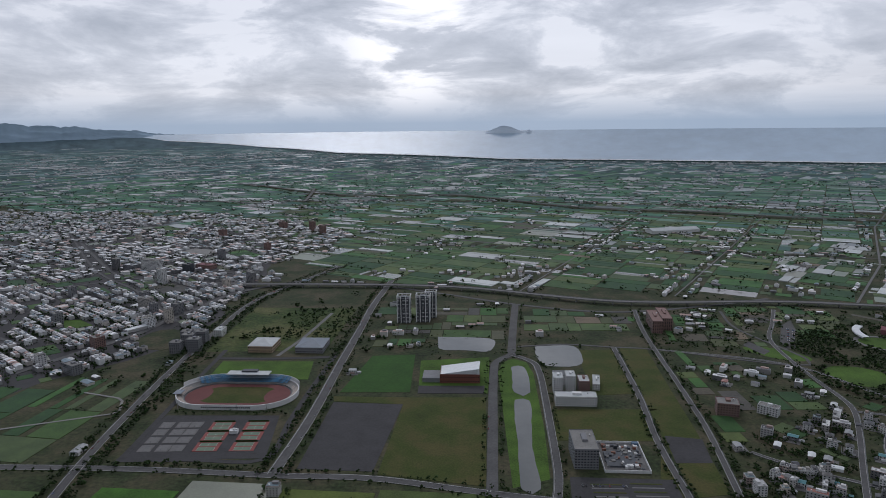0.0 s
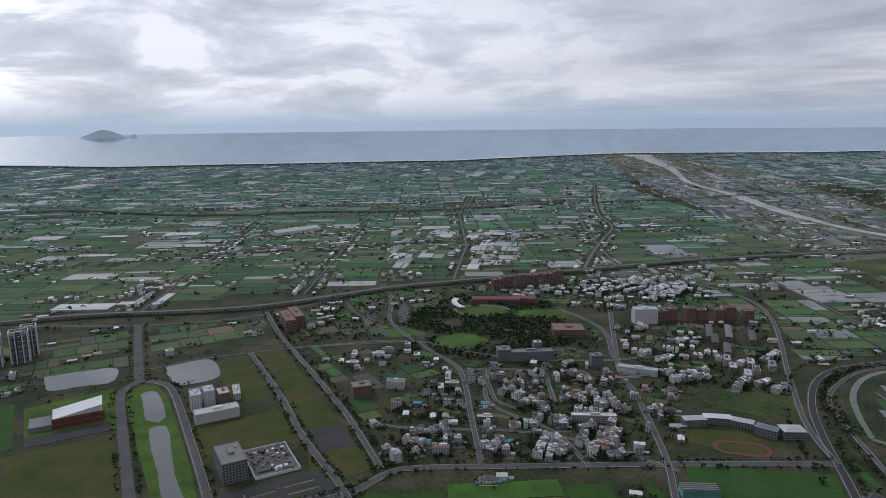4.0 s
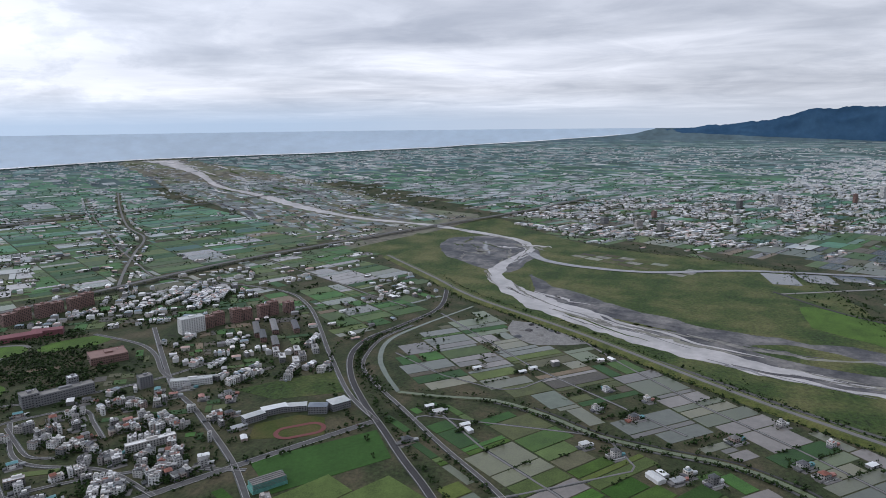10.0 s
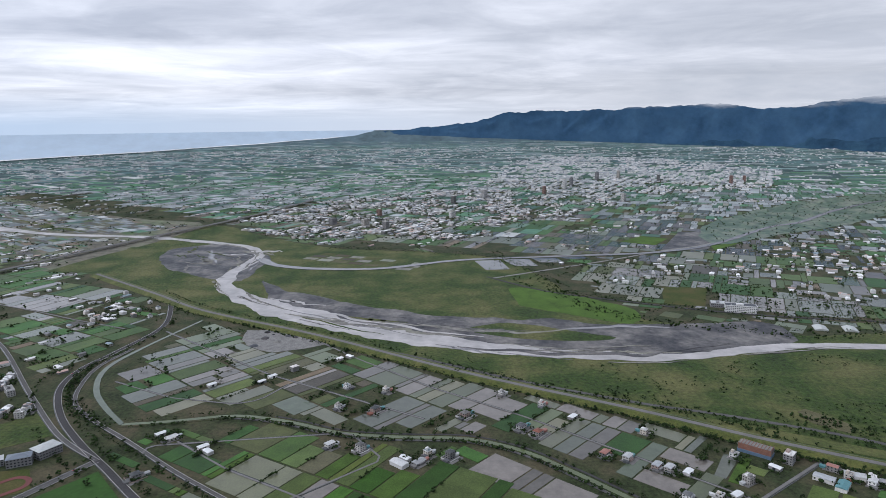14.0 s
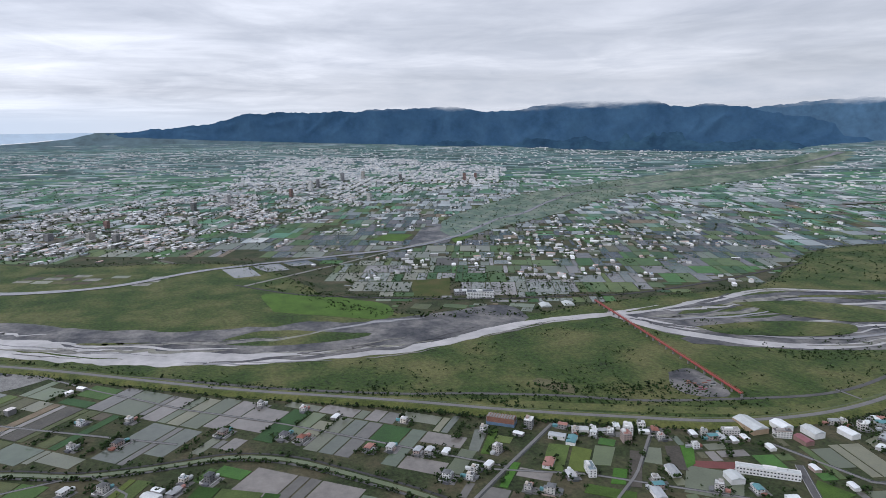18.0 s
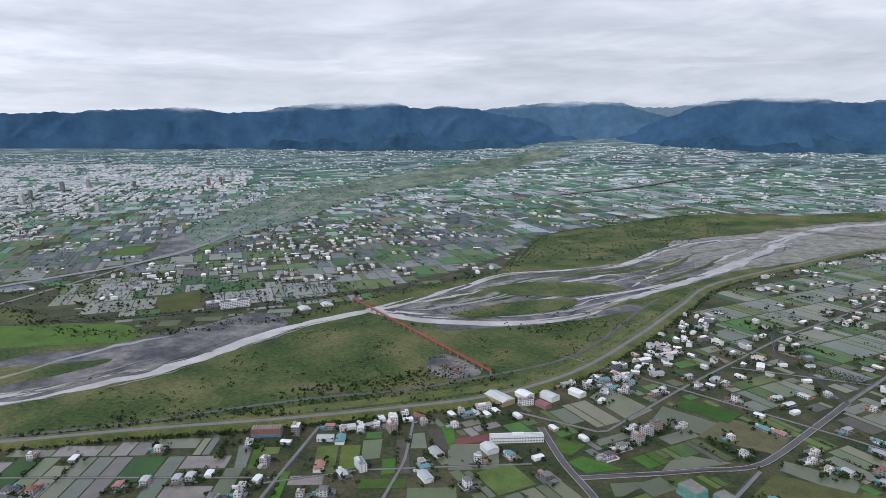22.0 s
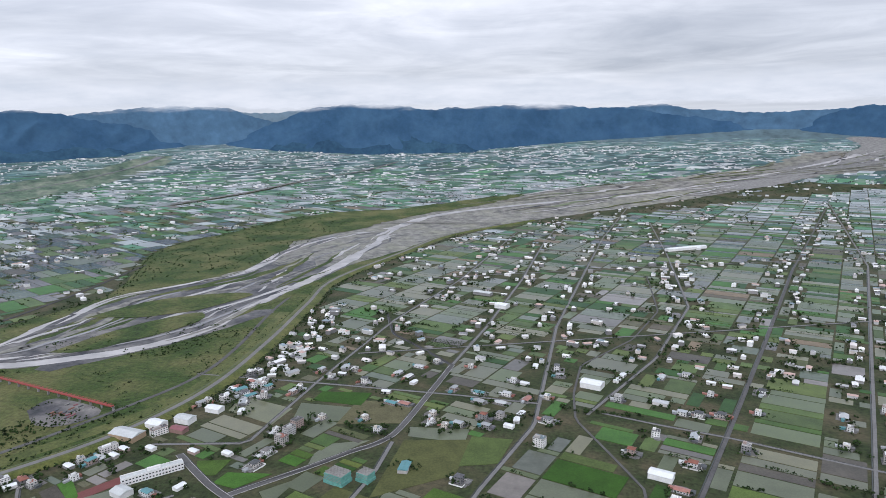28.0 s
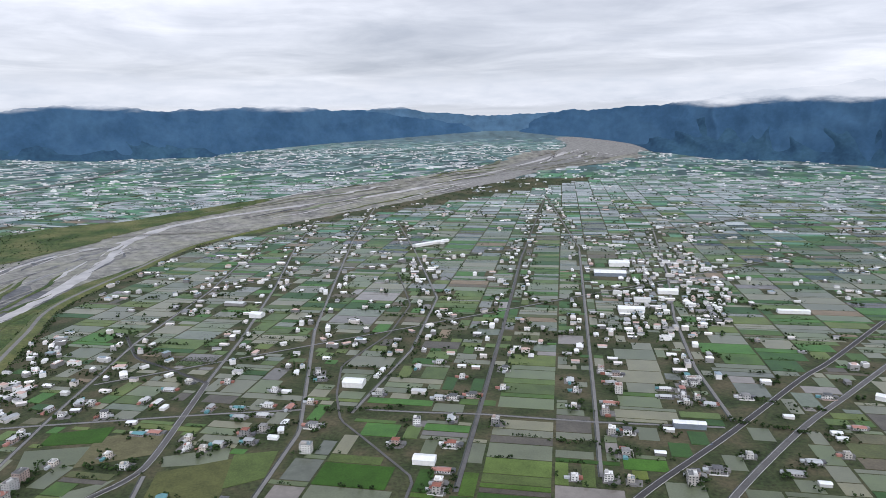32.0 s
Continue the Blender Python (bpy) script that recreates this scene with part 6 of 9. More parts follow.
for cx0, cy0, a, b, t in ((905, 1285, 62, 42, -35), (736, 1120, 56, 48, -30), (1010, 1178, 70, 40, -35), (650, 1240, 60, 30, -35)):
    pts = [(cx0 + a * math.cos(k) * math.cos(radians(t)) - b * math.sin(k) * math.sin(radians(t)), cy0 + a * math.cos(k) * math.sin(radians(t)) + b * math.sin(k) * math.cos(radians(t))) for k in [2 * math.pi * i / 28 for i in range(28)]]
    slab("round_lawn", rough_edge(pts, 4, 12, int(cx0)), "bright_grass", z=0.34, kind="structure", label="bright green round lawn among trees", category="lawn")
ring_walk = [(905 + 66 * math.cos(k) * 0.82 + 46 * math.sin(k) * 0.57, 1285 - 66 * math.cos(k) * 0.57 + 46 * math.sin(k) * 0.82) for k in [2 * math.pi * i / 24 for i in range(20)]]
ribbon("park_walk", ring_walk, 9, "lane", z=0.4, claim=12, kind="structure", label="pale paved walk round the lawn", category="path")
for pts in ([(745, 1418), (788, 1461), (762, 1387), (701, 1280), (687, 1305)], [(605, 1293), (626, 1315), (643, 1256), (621, 1235)]):
    slab("car_park", pts, "asphalt", z=0.5, kind="structure", label="grey car park beside the street", category="car park")
block("campus_hall", 785, 955, 90, 20, 17, -28, "grey_wall", "concrete", "long grey campus hall with stair tower", "campus hall", 4)
block("campus_hall", 745, 985, 26, 26, 21, -28, "grey_wall", "concrete", "plain grey five-storey campus block", "campus hall", 5)
block("campus_hall", 812, 965, 16, 16, 27, -28, "grey_wall", "white_roof", "grey stair tower with white roof", "campus hall", 6)
block("brown_courtyard", 955, 1035, 66, 50, 14, -35, "brick_pale", "brick_pale", "brown courtyard building with stepped roofs", "courtyard building", 3)
block("round_tower_house", 868, 862, 22, 18, 20, -30, "grey_wall", "concrete", "grey stepped apartment house", "apartment house", 6)
block("classroom_row", 900, 790, 70, 14, 11, -55, "white_wall", "pale_roof", "long white classroom row", "school", 3)
block("long_row", 694, 690, 68, 11, 10, -36, "wall", "roof", "long row of joined flat-roofed houses", "row houses", 3)
for i, (x, y, w, t) in enumerate([(1195, 860, 90, 38), (1225, 835, 90, 38), (1160, 820, 60, 38), (1240, 790, 70, 38), (1130, 770, 60, 38)]):
    block("terrace_row", x, y, w, 13, 10, t, "brick_pale", "tile_roof", "long terrace of pinkish houses with grey roofs", "terrace", 3, over=gable, group="terraces")
for i, (x, y) in enumerate([(1080, 735), (1100, 700), (1055, 705), (1120, 670), (1075, 672), (1045, 668)]):
    block("terrace_row", x, y, 30, 12, 10, 38, "wall", "roof", "short terrace of pale houses", "terrace", 3, group="terraces")

# school with fanned roofs and a small running track
for x, y, w, d, h, t, rf in ((812, 600, 34, 16, 10, -30, "pale_roof"), (846, 585, 40, 16, 10, -42, "white_roof"), (866, 558, 34, 16, 9, -62, "pale_roof"), (870, 520, 30, 18, 12, -70, "blue_roof"), (896, 498, 32, 24, 12, -35, "pale_roof")):
    block("school_wing", x, y, w, d, h, t, "grey_wall", rf, "school wing with broad pale curved roof", "school", 3, over=hip)
slab("school_field", [(755, 570), (800, 590), (850, 545), (855, 500), (800, 470)], "lawn", z=0.3, kind="structure", label="green school sports field", category="lawn")


def small_track():
    claim_box(803, 513, 86, 46, -45)
    ob = tagged(new("school_track"), "small red running track round grass", "running track")
    ob.matrix_world = pose(803, 513, 0.35, 0, 0, -47)
    part("lane", ring([(14, 0.1), (14, 0.3), (21, 0.3), (21, 0.0)], 36), "track", ob)


small_track()
slab("rough_lawn", [(905, 700), (890, 616), (955, 515), (1040, 575), (970, 650)], "meadow", z=0.3, claim=True, kind="structure", label="olive meadow behind the school", category="meadow")
slab("rice_field", [(700, 530), (840, 405), (770, 350), (640, 455)], "dark_crop", z=0.45, kind="structure", label="dark green rice field by the school", category="field")

# --- far halls and bridges
block("market_hall", 940, 2700, 210, 60, 12, 12, "white_wall", "pale_roof", "large white hall with pale blue roof", "hall", 0, over=gable)
block("hospital", 1478, -800, 70, 26, 16, 70, "white_wall", "slate", "white framed hospital block", "hospital", 4)
block("hospital", 1530, -770, 34, 30, 9, 70, "grey_wall", "pale_roof", "low grey hospital annex building", "hospital", 2)
slab("yellow_lawn", [(1728, -708), (1706, -825), (1527, -738), (1562, -649)], "lawn", z=0.3, kind="structure", label="yellowish fenced lawn", category="lawn")
slab("green_farm", rough_edge([(1582, -290), (1416, -500), (1513, -560), (1660, -440), (1760, -300)], 8, 30, 31), "bright_grass", z=0.5, kind="structure", label="bright green field on the flood plain", category="field")
for i in range(5):
    slab("pool", [(2010 + 45 * i - 20, -260 - 95 * i), (2130 + 10 * i, -240 - 95 * i), (2130 + 10 * i, -325 - 95 * i), (2010 + 40 * i - 20, -335 - 95 * i)], "pond", z=0.95, kind="structure", label="square grey settling pool", category="pool")
slab("green_farm", rough_edge([(1539, -345), (1690, -383), (1607, -500), (1406, -519)], 5, 30, 34), "bright_grass", z=0.55, claim=False, kind="structure", label="bright green field on the flood plain", category="field")
slab("green_farm", [(2416, -821), (2521, -940), (2456, -1022), (2334, -924)], "bright_grass", z=0.55, kind="structure", label="bright green field beside the tributary", category="field")
slab("green_farm", [(2299, -1115), (2351, -1262), (2206, -1087)], "bright_grass", z=0.55, kind="structure", label="bright green field beside the tributary", category="field")
ribbon("bank_road", [(1900, -250), (1713, -388), (1589, -567), (1492, -729), (1420, -892), (1375, -1048), (1328, -1176), (1330, -1500), (1380, -1900)], 9, "dark_asphalt", z=0.8, claim=16, kind="structure", label="dark road along the far river bank", category="road")
ribbon("white_lane", [(1880, -270), (1960, -430), (2100, -700), (2230, -920), (2330, -1120), (2560, -1290)], 10, "concrete", z=1.1, claim=14, kind="structure", label="pale concrete lane along the pools", category="road")
slab("gravel_pit", [(2600, -1124), (2600, -1300), (2216, -1066), (2244, -911)], "gravel", z=0.6, kind="structure", label="grey gravel pit", category="gravel pit")
for i in range(2):
    block("net_house", 1335 - 14 * i, -905 - 58 * i, 34, 26, 1.6, -20, "net", "net", "low growing shed of pale film", "growing shed", 0, over=gable)


def viaduct(name, pts, width, z, span, mat, label, pier=2.2):
    line = smooth_line(pts, 20)
    claim_line(line, width + 4)
    ob = tagged(new(name), label, "viaduct")
    a, b = sides(line, width)
    n = len(line)
    sec = [(a, z), (a, z + 1.0), (a * 0.97 + b * 0.03, z + 1.0), (a * 0.97 + b * 0.03, z), (b * 0.97 + a * 0.03, z), (b * 0.97 + a * 0.03, z + 1.0), (b, z + 1.0), (b, z), (b, z - 1.8), (a, z - 1.8)]
    names = [("deck", (3, 4), "lane"), ("parapet_wall", (0, 1, 2, 3), mat), ("parapet_wall", (4, 5, 6, 7), mat), ("girder", (7, 8, 9, 0), mat)]
    for nm, idx, mt in names:
        v = np.vstack([np.hstack([sec[i][0], np.full((n, 1), sec[i][1])]) for i in idx])
        f = [(k * n + i, k * n + i + 1, (k + 1) * n + i + 1, (k + 1) * n + i) for k in range(len(idx) - 1) for i in range(n - 1)]
        part(nm, (lay(v), f), mt, ob)
    run = np.concatenate([[0], np.cumsum(np.hypot(*np.diff(line[:, :2], axis=0).T))])
    k = 0.0
    while k < run[-1]:
        x, y = np.interp(k, run, line[:, 0]), np.interp(k, run, line[:, 1])
        for off in (-0.3, 0.3):
            i = min(int(np.searchsorted(run, k)), n - 2)
            d = line[i + 1, :2] - line[i, :2]
            d /= np.hypot(*d)
            px, py = x - d[1] * off * width, y + d[0] * off * width
            g = box(px - pier / 2, py - pier / 2, -0.5, px + pier / 2, py + pier / 2, z - 1.8)
            part("pier", (lay(g[0]), g[1]), mat, ob)
        k += span
    return ob


viaduct("viaduct", [(-620, 1840), (-224, 1815), (66, 1765), (431, 1610), (812, 1590), (1010, 1550), (1367, 1465), (1769, 1372), (2179, 1215), (2700, 990), (3050, 815), (3390, 675), (3900, 500)], 17, 9, 45, "concrete", "long concrete highway viaduct and river bridge")
viaduct("viaduct", [(-1561, 5129), (-1310, 4930), (-1019, 4601), (-759, 4369), (-603, 4227), (-358, 4200), (129, 4133), (700, 3500), (1239, 3266), (1702, 2986), (2506, 2803)], 22, 9, 120, "concrete", "far concrete motorway on piers across the plain")
viaduct("viaduct", [(-808, 3902), (-850, 4327), (-900, 4700)], 16, 8, 120, "concrete", "far side road on piers over the plain")
viaduct("viaduct", [(2247, -3372), (2118, -4068), (2100, -4855), (1951, -5953), (1994, -7301)], 24, 9, 160, "concrete", "far pale motorway across the southern plain")
viaduct("rail_bridge", [(2700, 2680), (3198, 2515), (3557, 2436), (3997, 2271), (4600, 2050)], 12, 9, 70, "concrete", "far concrete railway bridge over the river")
viaduct("road_bridge", [(860, -2840), (700, -2870), (520, -2880), (330, -2890)], 12, 7, 60, "concrete", "far low road bridge over the upper river")


def arch_bridge():
    """Tied-arch road bridge: deck, two leaning arch ribs, hangers and cross struts."""
    a, b = np.array([-1407.0, 3973.0]), np.array([-1262.0, 3912.0])
    L = float(np.hypot(*(b - a)))
    u = (b - a) / L
    w = np.array([-u[1], u[0]])
    ob = tagged(new("arch_bridge"), "white tied-arch road bridge over a far channel", "bridge")

    def place(geo):
        v = [tuple(a + u * x + w * y) + (z,) for x, y, z in geo[0]]
        return lay(v), geo[1]

    part("deck", place(box(-260, -9, 8, L + 420, 9, 10)), "concrete", ob)
    for s in (-1, 1):
        v, n = [], 24
        for k in range(n + 1):
            t = k / n
            x, z, y = L * t, 10 + 34 * 4 * t * (1 - t), s * (9 - 4 * 4 * t * (1 - t))
            v += [(x, y - 1.2, z - 1.4), (x, y + 1.2, z - 1.4), (x, y + 1.2, z + 1.4), (x, y - 1.2, z + 1.4)]
        f = [(4 * k + j, 4 * k + (j + 1) % 4, 4 * k + 4 + (j + 1) % 4, 4 * k + 4 + j) for k in range(n) for j in range(4)]
        part("arch_rib", place((v, f)), "white_wall", ob, "white steel arch rib")
        for k in range(2, n - 1, 2):
            t = k / n
            z, y = 10 + 34 * 4 * t * (1 - t), s * (9 - 4 * 4 * t * (1 - t))
            part("hanger", place(box(L * t - 0.35, y - 0.35, 10, L * t + 0.35, y + 0.35, z)), "white_wall", ob)
    for t in (0.3, 0.4, 0.5, 0.6, 0.7):
        z, y = 10 + 34 * 4 * t * (1 - t), 9 - 4 * 4 * t * (1 - t)
        part("cross_strut", place(box(L * t - 0.8, -y, z - 0.8, L * t + 0.8, y, z + 0.8)), "white_wall", ob)
    for x in (-180, -90, 0, L, L + 100, L + 200, L + 320):
        part("pier", place(box(x - 2, -7, -0.5, x + 2, 7, 8)), "concrete", ob)


arch_bridge()


def pipe_bridge():
    a, b = np.array([1296.0, -1027.0]), np.array([722.0, -877.0])
    L = float(np.hypot(*(b - a)))
    t = math.degrees(math.atan2(*(b - a)[::-1]))
    ob = tagged(new("pipe_bridge"), "long red steel footbridge over the river", "footbridge")
    ob.matrix_world = pose(a[0], a[1], 0.3, 0, 0, t)
    part("deck", box(0, -2.0, 8.2, L, 2.0, 8.7), "bridge_red", ob)
    for s in (-2.2, 1.9):
        part("handrail", box(0, s, 10.2, L, s + 0.3, 10.6), "bridge_red", ob)
        part("girder", box(0, s, 6.9, L, s + 0.3, 8.3), "bridge_red", ob)
    n = 46
    me = mesh_of("railing_post", *box(-0.15, -2.2, 8.7, 0.15, -1.9, 10.3), ["bridge_red"])
    for i in range(n + 1):
        for s in (0, 4.1):
            o = new("railing_post", me)
            o.parent, o.location = ob, (i * L / n, s, 0)
    for i in range(23):
        part("pier", box(i * L / 22 - 0.9, -1.8, -0.8, i * L / 22 + 0.9, 1.8, 6.9, 0.2), "concrete", ob)
        part("pier_cap", box(i * L / 22 - 1.2, -2.4, 6.2, i * L / 22 + 1.2, 2.4, 6.9), "concrete", ob)


pipe_bridge()

# --- buildings of the river bank and the southern fields


def scaffold_house(x, y, w, d, h, turn, net, label):
    claim_box(x, y, w, d, turn, 4)
    ob = tagged(new("shell_building"), label, "building shell")
    ob.matrix_world = pose(x, y, 0.3, 0, 0, turn)
    part("frame", box(-w / 2, -d / 2, -0.5, w / 2, d / 2, h), "rust" if net != "teal_net" else net, ob)
    part("top_deck", box(-w / 2 + 0.5, -d / 2 + 0.5, h, w / 2 - 0.5, d / 2 - 0.5, h + 0.4), "concrete", ob)
    n = int(d / 4)
    for i in range(n):
        part("beam", box(-w / 2, -d / 2 + i * d / n, h + 0.4, w / 2, -d / 2 + i * d / n + 0.7, h + 1.3), "rust" if net != "teal_net" else "concrete", ob)
    for i in range(int(h / 2)):
        for s in (-1, 1):
            part("scaffold_rail", box(-w / 2 - 0.6, s * (d / 2 + 0.6) - 0.15, i * 2 + 1.5, w / 2 + 0.6, s * (d / 2 + 0.6) + 0.15, i * 2 + 1.8), "concrete", ob)
    part("net", box(-w / 2 - 0.9, -d / 2 - 0.9, -0.3, w / 2 + 0.9, d / 2 + 0.9, h * 0.35), net, ob)


scaffold_house(815, -478, 15, 42, 12, -44, "blue_net", "rust-red concrete shell with blue site net")
scaffold_house(292, -738, 28, 20, 13, -20, "teal_net", "new house wrapped in teal scaffold net")
scaffold_house(258, -748, 18, 16, 11, -20, "teal_net", "new house wrapped in teal scaffold net")
scaffold_house(655, 470, 44, 18, 11, -36, "teal_net", "flat shell building in teal scaffold net")
block("village_school", 535, -708, 76, 11, 9, 226, "white_wall", "pale_roof", "long white school building with grey roof", "school", 2)
block("arcade_roof", 545, -660, 22, 18, 7, -20, "wall", "pale_roof", "open shed with pale green roof", "shed", 0, over=gable)
slab("play_field", [(590, -640), (560, -690), (575, -700), (606, -650)], "track", z=0.35, kind="structure", label="short red running strip", category="running track")
for x, y, w, d, h, t, rf, wl in ((640, -800, 46, 26, 8, -10, "pale_roof", "tan"), (618, -838, 26, 20, 8, -10, "white_roof", "white_wall"), (585, -862, 28, 18, 8, -10, "pale_roof", "white_wall"), (560, -905, 26, 16, 7, -10, "white_roof", "white_wall"), (575, -830, 24, 14, 6, -10, "purple", "brick_pale"),
                                   (-31, -1105, 36, 24, 9, -20, "white_roof", "white_wall"), (-112, -818, 30, 18, 7, -20, "white_roof", "white_wall"), (-510, -842, 46, 13, 8, -20, "white_roof", "blue_roof"), (176, -1572, 30, 24, 9, -20, "white_roof", "white_wall"), (-800, -1785, 90, 40, 10, -20, "white_roof", "blue_roof"),
                                   (-695, -1425, 60, 30, 9, -20, "white_roof", "white_wall"), (-370, -2400, 160, 22, 8, 31, "white_roof", "white_wall"), (-880, -1900, 60, 40, 12, -20, "white_roof", "white_wall"), (-860, -1560, 50, 30, 9, -20, "white_roof", "white_wall"), (-760, -1500, 40, 22, 8, -20, "pale_roof", "white_wall"),
                                   (-1050, -1330, 70, 16, 7, -20, "white_roof", "white_wall"), (-870, -860, 44, 16, 7, -50, "white_roof", "white_wall"), (240, -1690, 50, 20, 7, -20, "pale_roof", "wall")):
    block("factory_hall", x, y, w, d, h, t, wl, rf, "broad low factory hall with pale metal roof", "factory", 0, over=gable)
slab("yard", rough_edge([(1449, 341), (1432, 230), (1345, 149), (1290, 250), (1360, 330)], 10, 20, 40), "rubble", z=0.5, kind="structure", label="grey scrap yard with heaps", category="yard")
slab("yard", rough_edge([(861, -851), (851, -904), (743, -874), (759, -819), (806, -810)], 4, 12, 41), "gravel", z=0.75, kind="structure", label="dark timber yard beside the footbridge", category="yard")
slab("garden_plot", [(935, -610), (944, -628), (885, -665), (858, -644), (896, -610)], "fallow_one", z=0.75, kind="structure", label="brown garden plot on the flood plain", category="field")
hp = random.Random(77)
for i in range(16):
    x, y = 1380 + hp.uniform(-50, 50), 250 + hp.uniform(-70, 60)
    r, n = hp.uniform(4, 10), 9
    v = [(x + r * k * math.cos(6.283 * j / n) * hp.uniform(0.8, 1.2), y + r * k * math.sin(6.283 * j / n) * hp.uniform(0.8, 1.2), z * r) for k, z in ((1.0, 0.05), (0.55, 0.32)) for j in range(n)] + [(x, y, r * 0.45)]
    f = [(j, (j + 1) % n, n + (j + 1) % n, n + j) for j in range(n)] + [(n + j, n + (j + 1) % n, 2 * n) for j in range(n)]
    thing("scrap_heap", v, f, [hp.choice(("gravel", "rubble", "slate", "gravel"))], label="heap of dark rubble in the scrap yard", category="heap", group="heaps of the yard")
tm = random.Random(55)
for i in range(22):                       # stacks of timber and sheet metal in the yard
    x, y = 798 + tm.uniform(-26, 26), -862 + tm.uniform(-24, 24)
    w, d = tm.uniform(2, 4), tm.uniform(5, 12)
    v, f = turned(box(-w / 2, -d / 2, 0, w / 2, d / 2, tm.uniform(0.8, 2.2)), x, y, tm.uniform(-30, 10), 0.8)
    thing("timber_stack", v, f, [tm.choice(("rust", "rubble", "slate", "purple"))], label="low stack of timber and rusty sheets", category="stack", group="stacks of the timber yard")
slab("verge", [(84, 765), (98, 1160), (110, 1208), (132, 1232), (156, 1208), (162, 1155), (148, 930), (134, 785)], "bright_grass", z=0.22, deep=0.1, claim=False, kind="structure", label="rough green verge round the long ponds", category="grass")
slab("verge", [(-482, 1290), (-240, 1290), (-214, 1600), (-470, 1620)], "meadow", z=0.2, deep=0.1, claim=False, kind="structure", label="rough grass under the park trees", category="grass")
slab("verge", rough_edge([(430, 1290), (440, 1530), (700, 1560), (930, 1440), (1080, 1250), (922, 975), (760, 1000), (640, 1190)], 10, 40, 31), "soil", z=0.16, deep=0.1, claim=False, kind="structure", label="rough grass under the park trees", category="grass")

# ------------------------------------------------------------------ towns and hamlets
MIX = (1, 1, 3, 3, 4, 4, 5, 6, 8, 8, 9, 9, 7, 10)
FAR_MIX = (10, 10, 4, 4, 7, 3, 9, 9, 1, 8, 10, 2)
# farmhouses and sheds one by one: x, y, kind
HOMES_1 = [(-511, 849, 3), (-516, 873, 7), (-635, 1125, 7), (-634, 1152, 9), (-560, 1073, 2), (-517, 1096, 2), (-509, 1148, 7), (-528, 1221, 9), (-505, 1190, 9), (-213, 757, 2), (-213, 774, 2), (-188, 1195, 3), (-168, 1165, 3), (-154, 1179, 3), (-151, 1361, 8), (-155, 1530, 3), (-129, 1379, 2), (-94, 1079, 4), (-111, 1305, 3), (-123, 1461, 3), (-91, 1109, 2), (-99, 1390, 10), (-70, 1083, 3), (-81, 1397, 10), (-70, 1304, 3), (-62, 1397, 10), (-53, 1314, 8), (7, 1572, 9), (37, 1434, 4), (63, 1445, 9), (82, 1453, 9), (92, 1620, 4)]
HOMES_2 = [(94, 1440, 4), (134, 1618, 9), (172, 1450, 3), (192, 1462, 3), (204, 1367, 2), (364, 1509, 4), (389, 1532, 9), (375, 1421, 9), (382, 1400, 3), (436, 1530, 4), (503, 1376, 2), (557, 1457, 3), (534, 1394, 3), (453, 1166, 9), (586, 1500, 10), (473, 1138, 3), (484, 1111, 10), (510, 1158, 10), (484, 1091, 3), (613, 1380, 3), (619, 1391, 3), (514, 1112, 3), (406, 860, 3), (548, 1130, 10), (534, 1084, 3), (382, 771, 1), (560, 1113, 3), (575, 1142, 10), (431, 853, 10), (573, 1118, 3), (384, 747, 2), (464, 896, 2)]
HOMES_3 = [(473, 909, 2), (464, 865, 9), (476, 883, 9), (607, 1119, 3), (620, 1141, 2), (713, 1312, 3), (416, 749, 8), (604, 1076, 2), (486, 865, 2), (617, 1088, 2), (614, 1063, 3), (441, 763, 3), (601, 1036, 3), (532, 916, 6), (417, 713, 1), (474, 796, 3), (628, 1043, 3), (489, 804, 3), (446, 732, 10), (560, 916, 10), (557, 900, 10), (459, 739, 3), (592, 944, 10), (584, 918, 10), (506, 781, 2), (644, 973, 2), (486, 728, 2), (637, 946, 2), (456, 634, 5), (663, 910, 2), (672, 898, 2), (475, 630, 3)]
HOMES_4 = [(734, 651, 7), (589, 511, 9), (691, 597, 9), (574, 488, 4), (727, 611, 4), (595, 492, 9), (815, 671, 9), (745, 603, 9), (780, 608, 4), (753, 576, 9), (614, 445, 2), (659, 477, 2), (610, 429, 9), (662, 461, 3), (674, 451, 9), (1293, 727, 4), (1390, 751, 9), (1453, 773, 9), (1241, 649, 4), (1215, 629, 4), (1509, 753, 9), (1251, 614, 4), (1307, 635, 3), (1248, 598, 9), (846, 388, 9), (859, 385, 8), (1369, 608, 9), (1585, 690, 4), (1255, 541, 3), (819, 349, 5), (804, 337, 5), (833, 348, 5)]
HOMES_5 = [(1707, 699, 9), (1624, 641, 8), (750, 296, 3), (1622, 628, 1), (940, 358, 9), (1571, 597, 8), (1699, 642, 8), (952, 359, 4), (1642, 602, 8), (928, 340, 4), (894, 284, 9), (879, 273, 9), (1126, 334, 9), (895, 265, 7), (1137, 318, 9), (1132, 250, 9), (1156, 235, 9), (1187, 200, 6), (883, 106, 3), (1012, 105, 8), (1235, 123, 9), (1024, 97, 8), (1094, 97, 8), (1247, 103, 9), (869, 62, 6), (996, 46, 5), (1072, 30, 8), (823, 8, 7), (837, 0, 9), (827, -18, 4), (849, -31, 8), (837, -61, 6)]
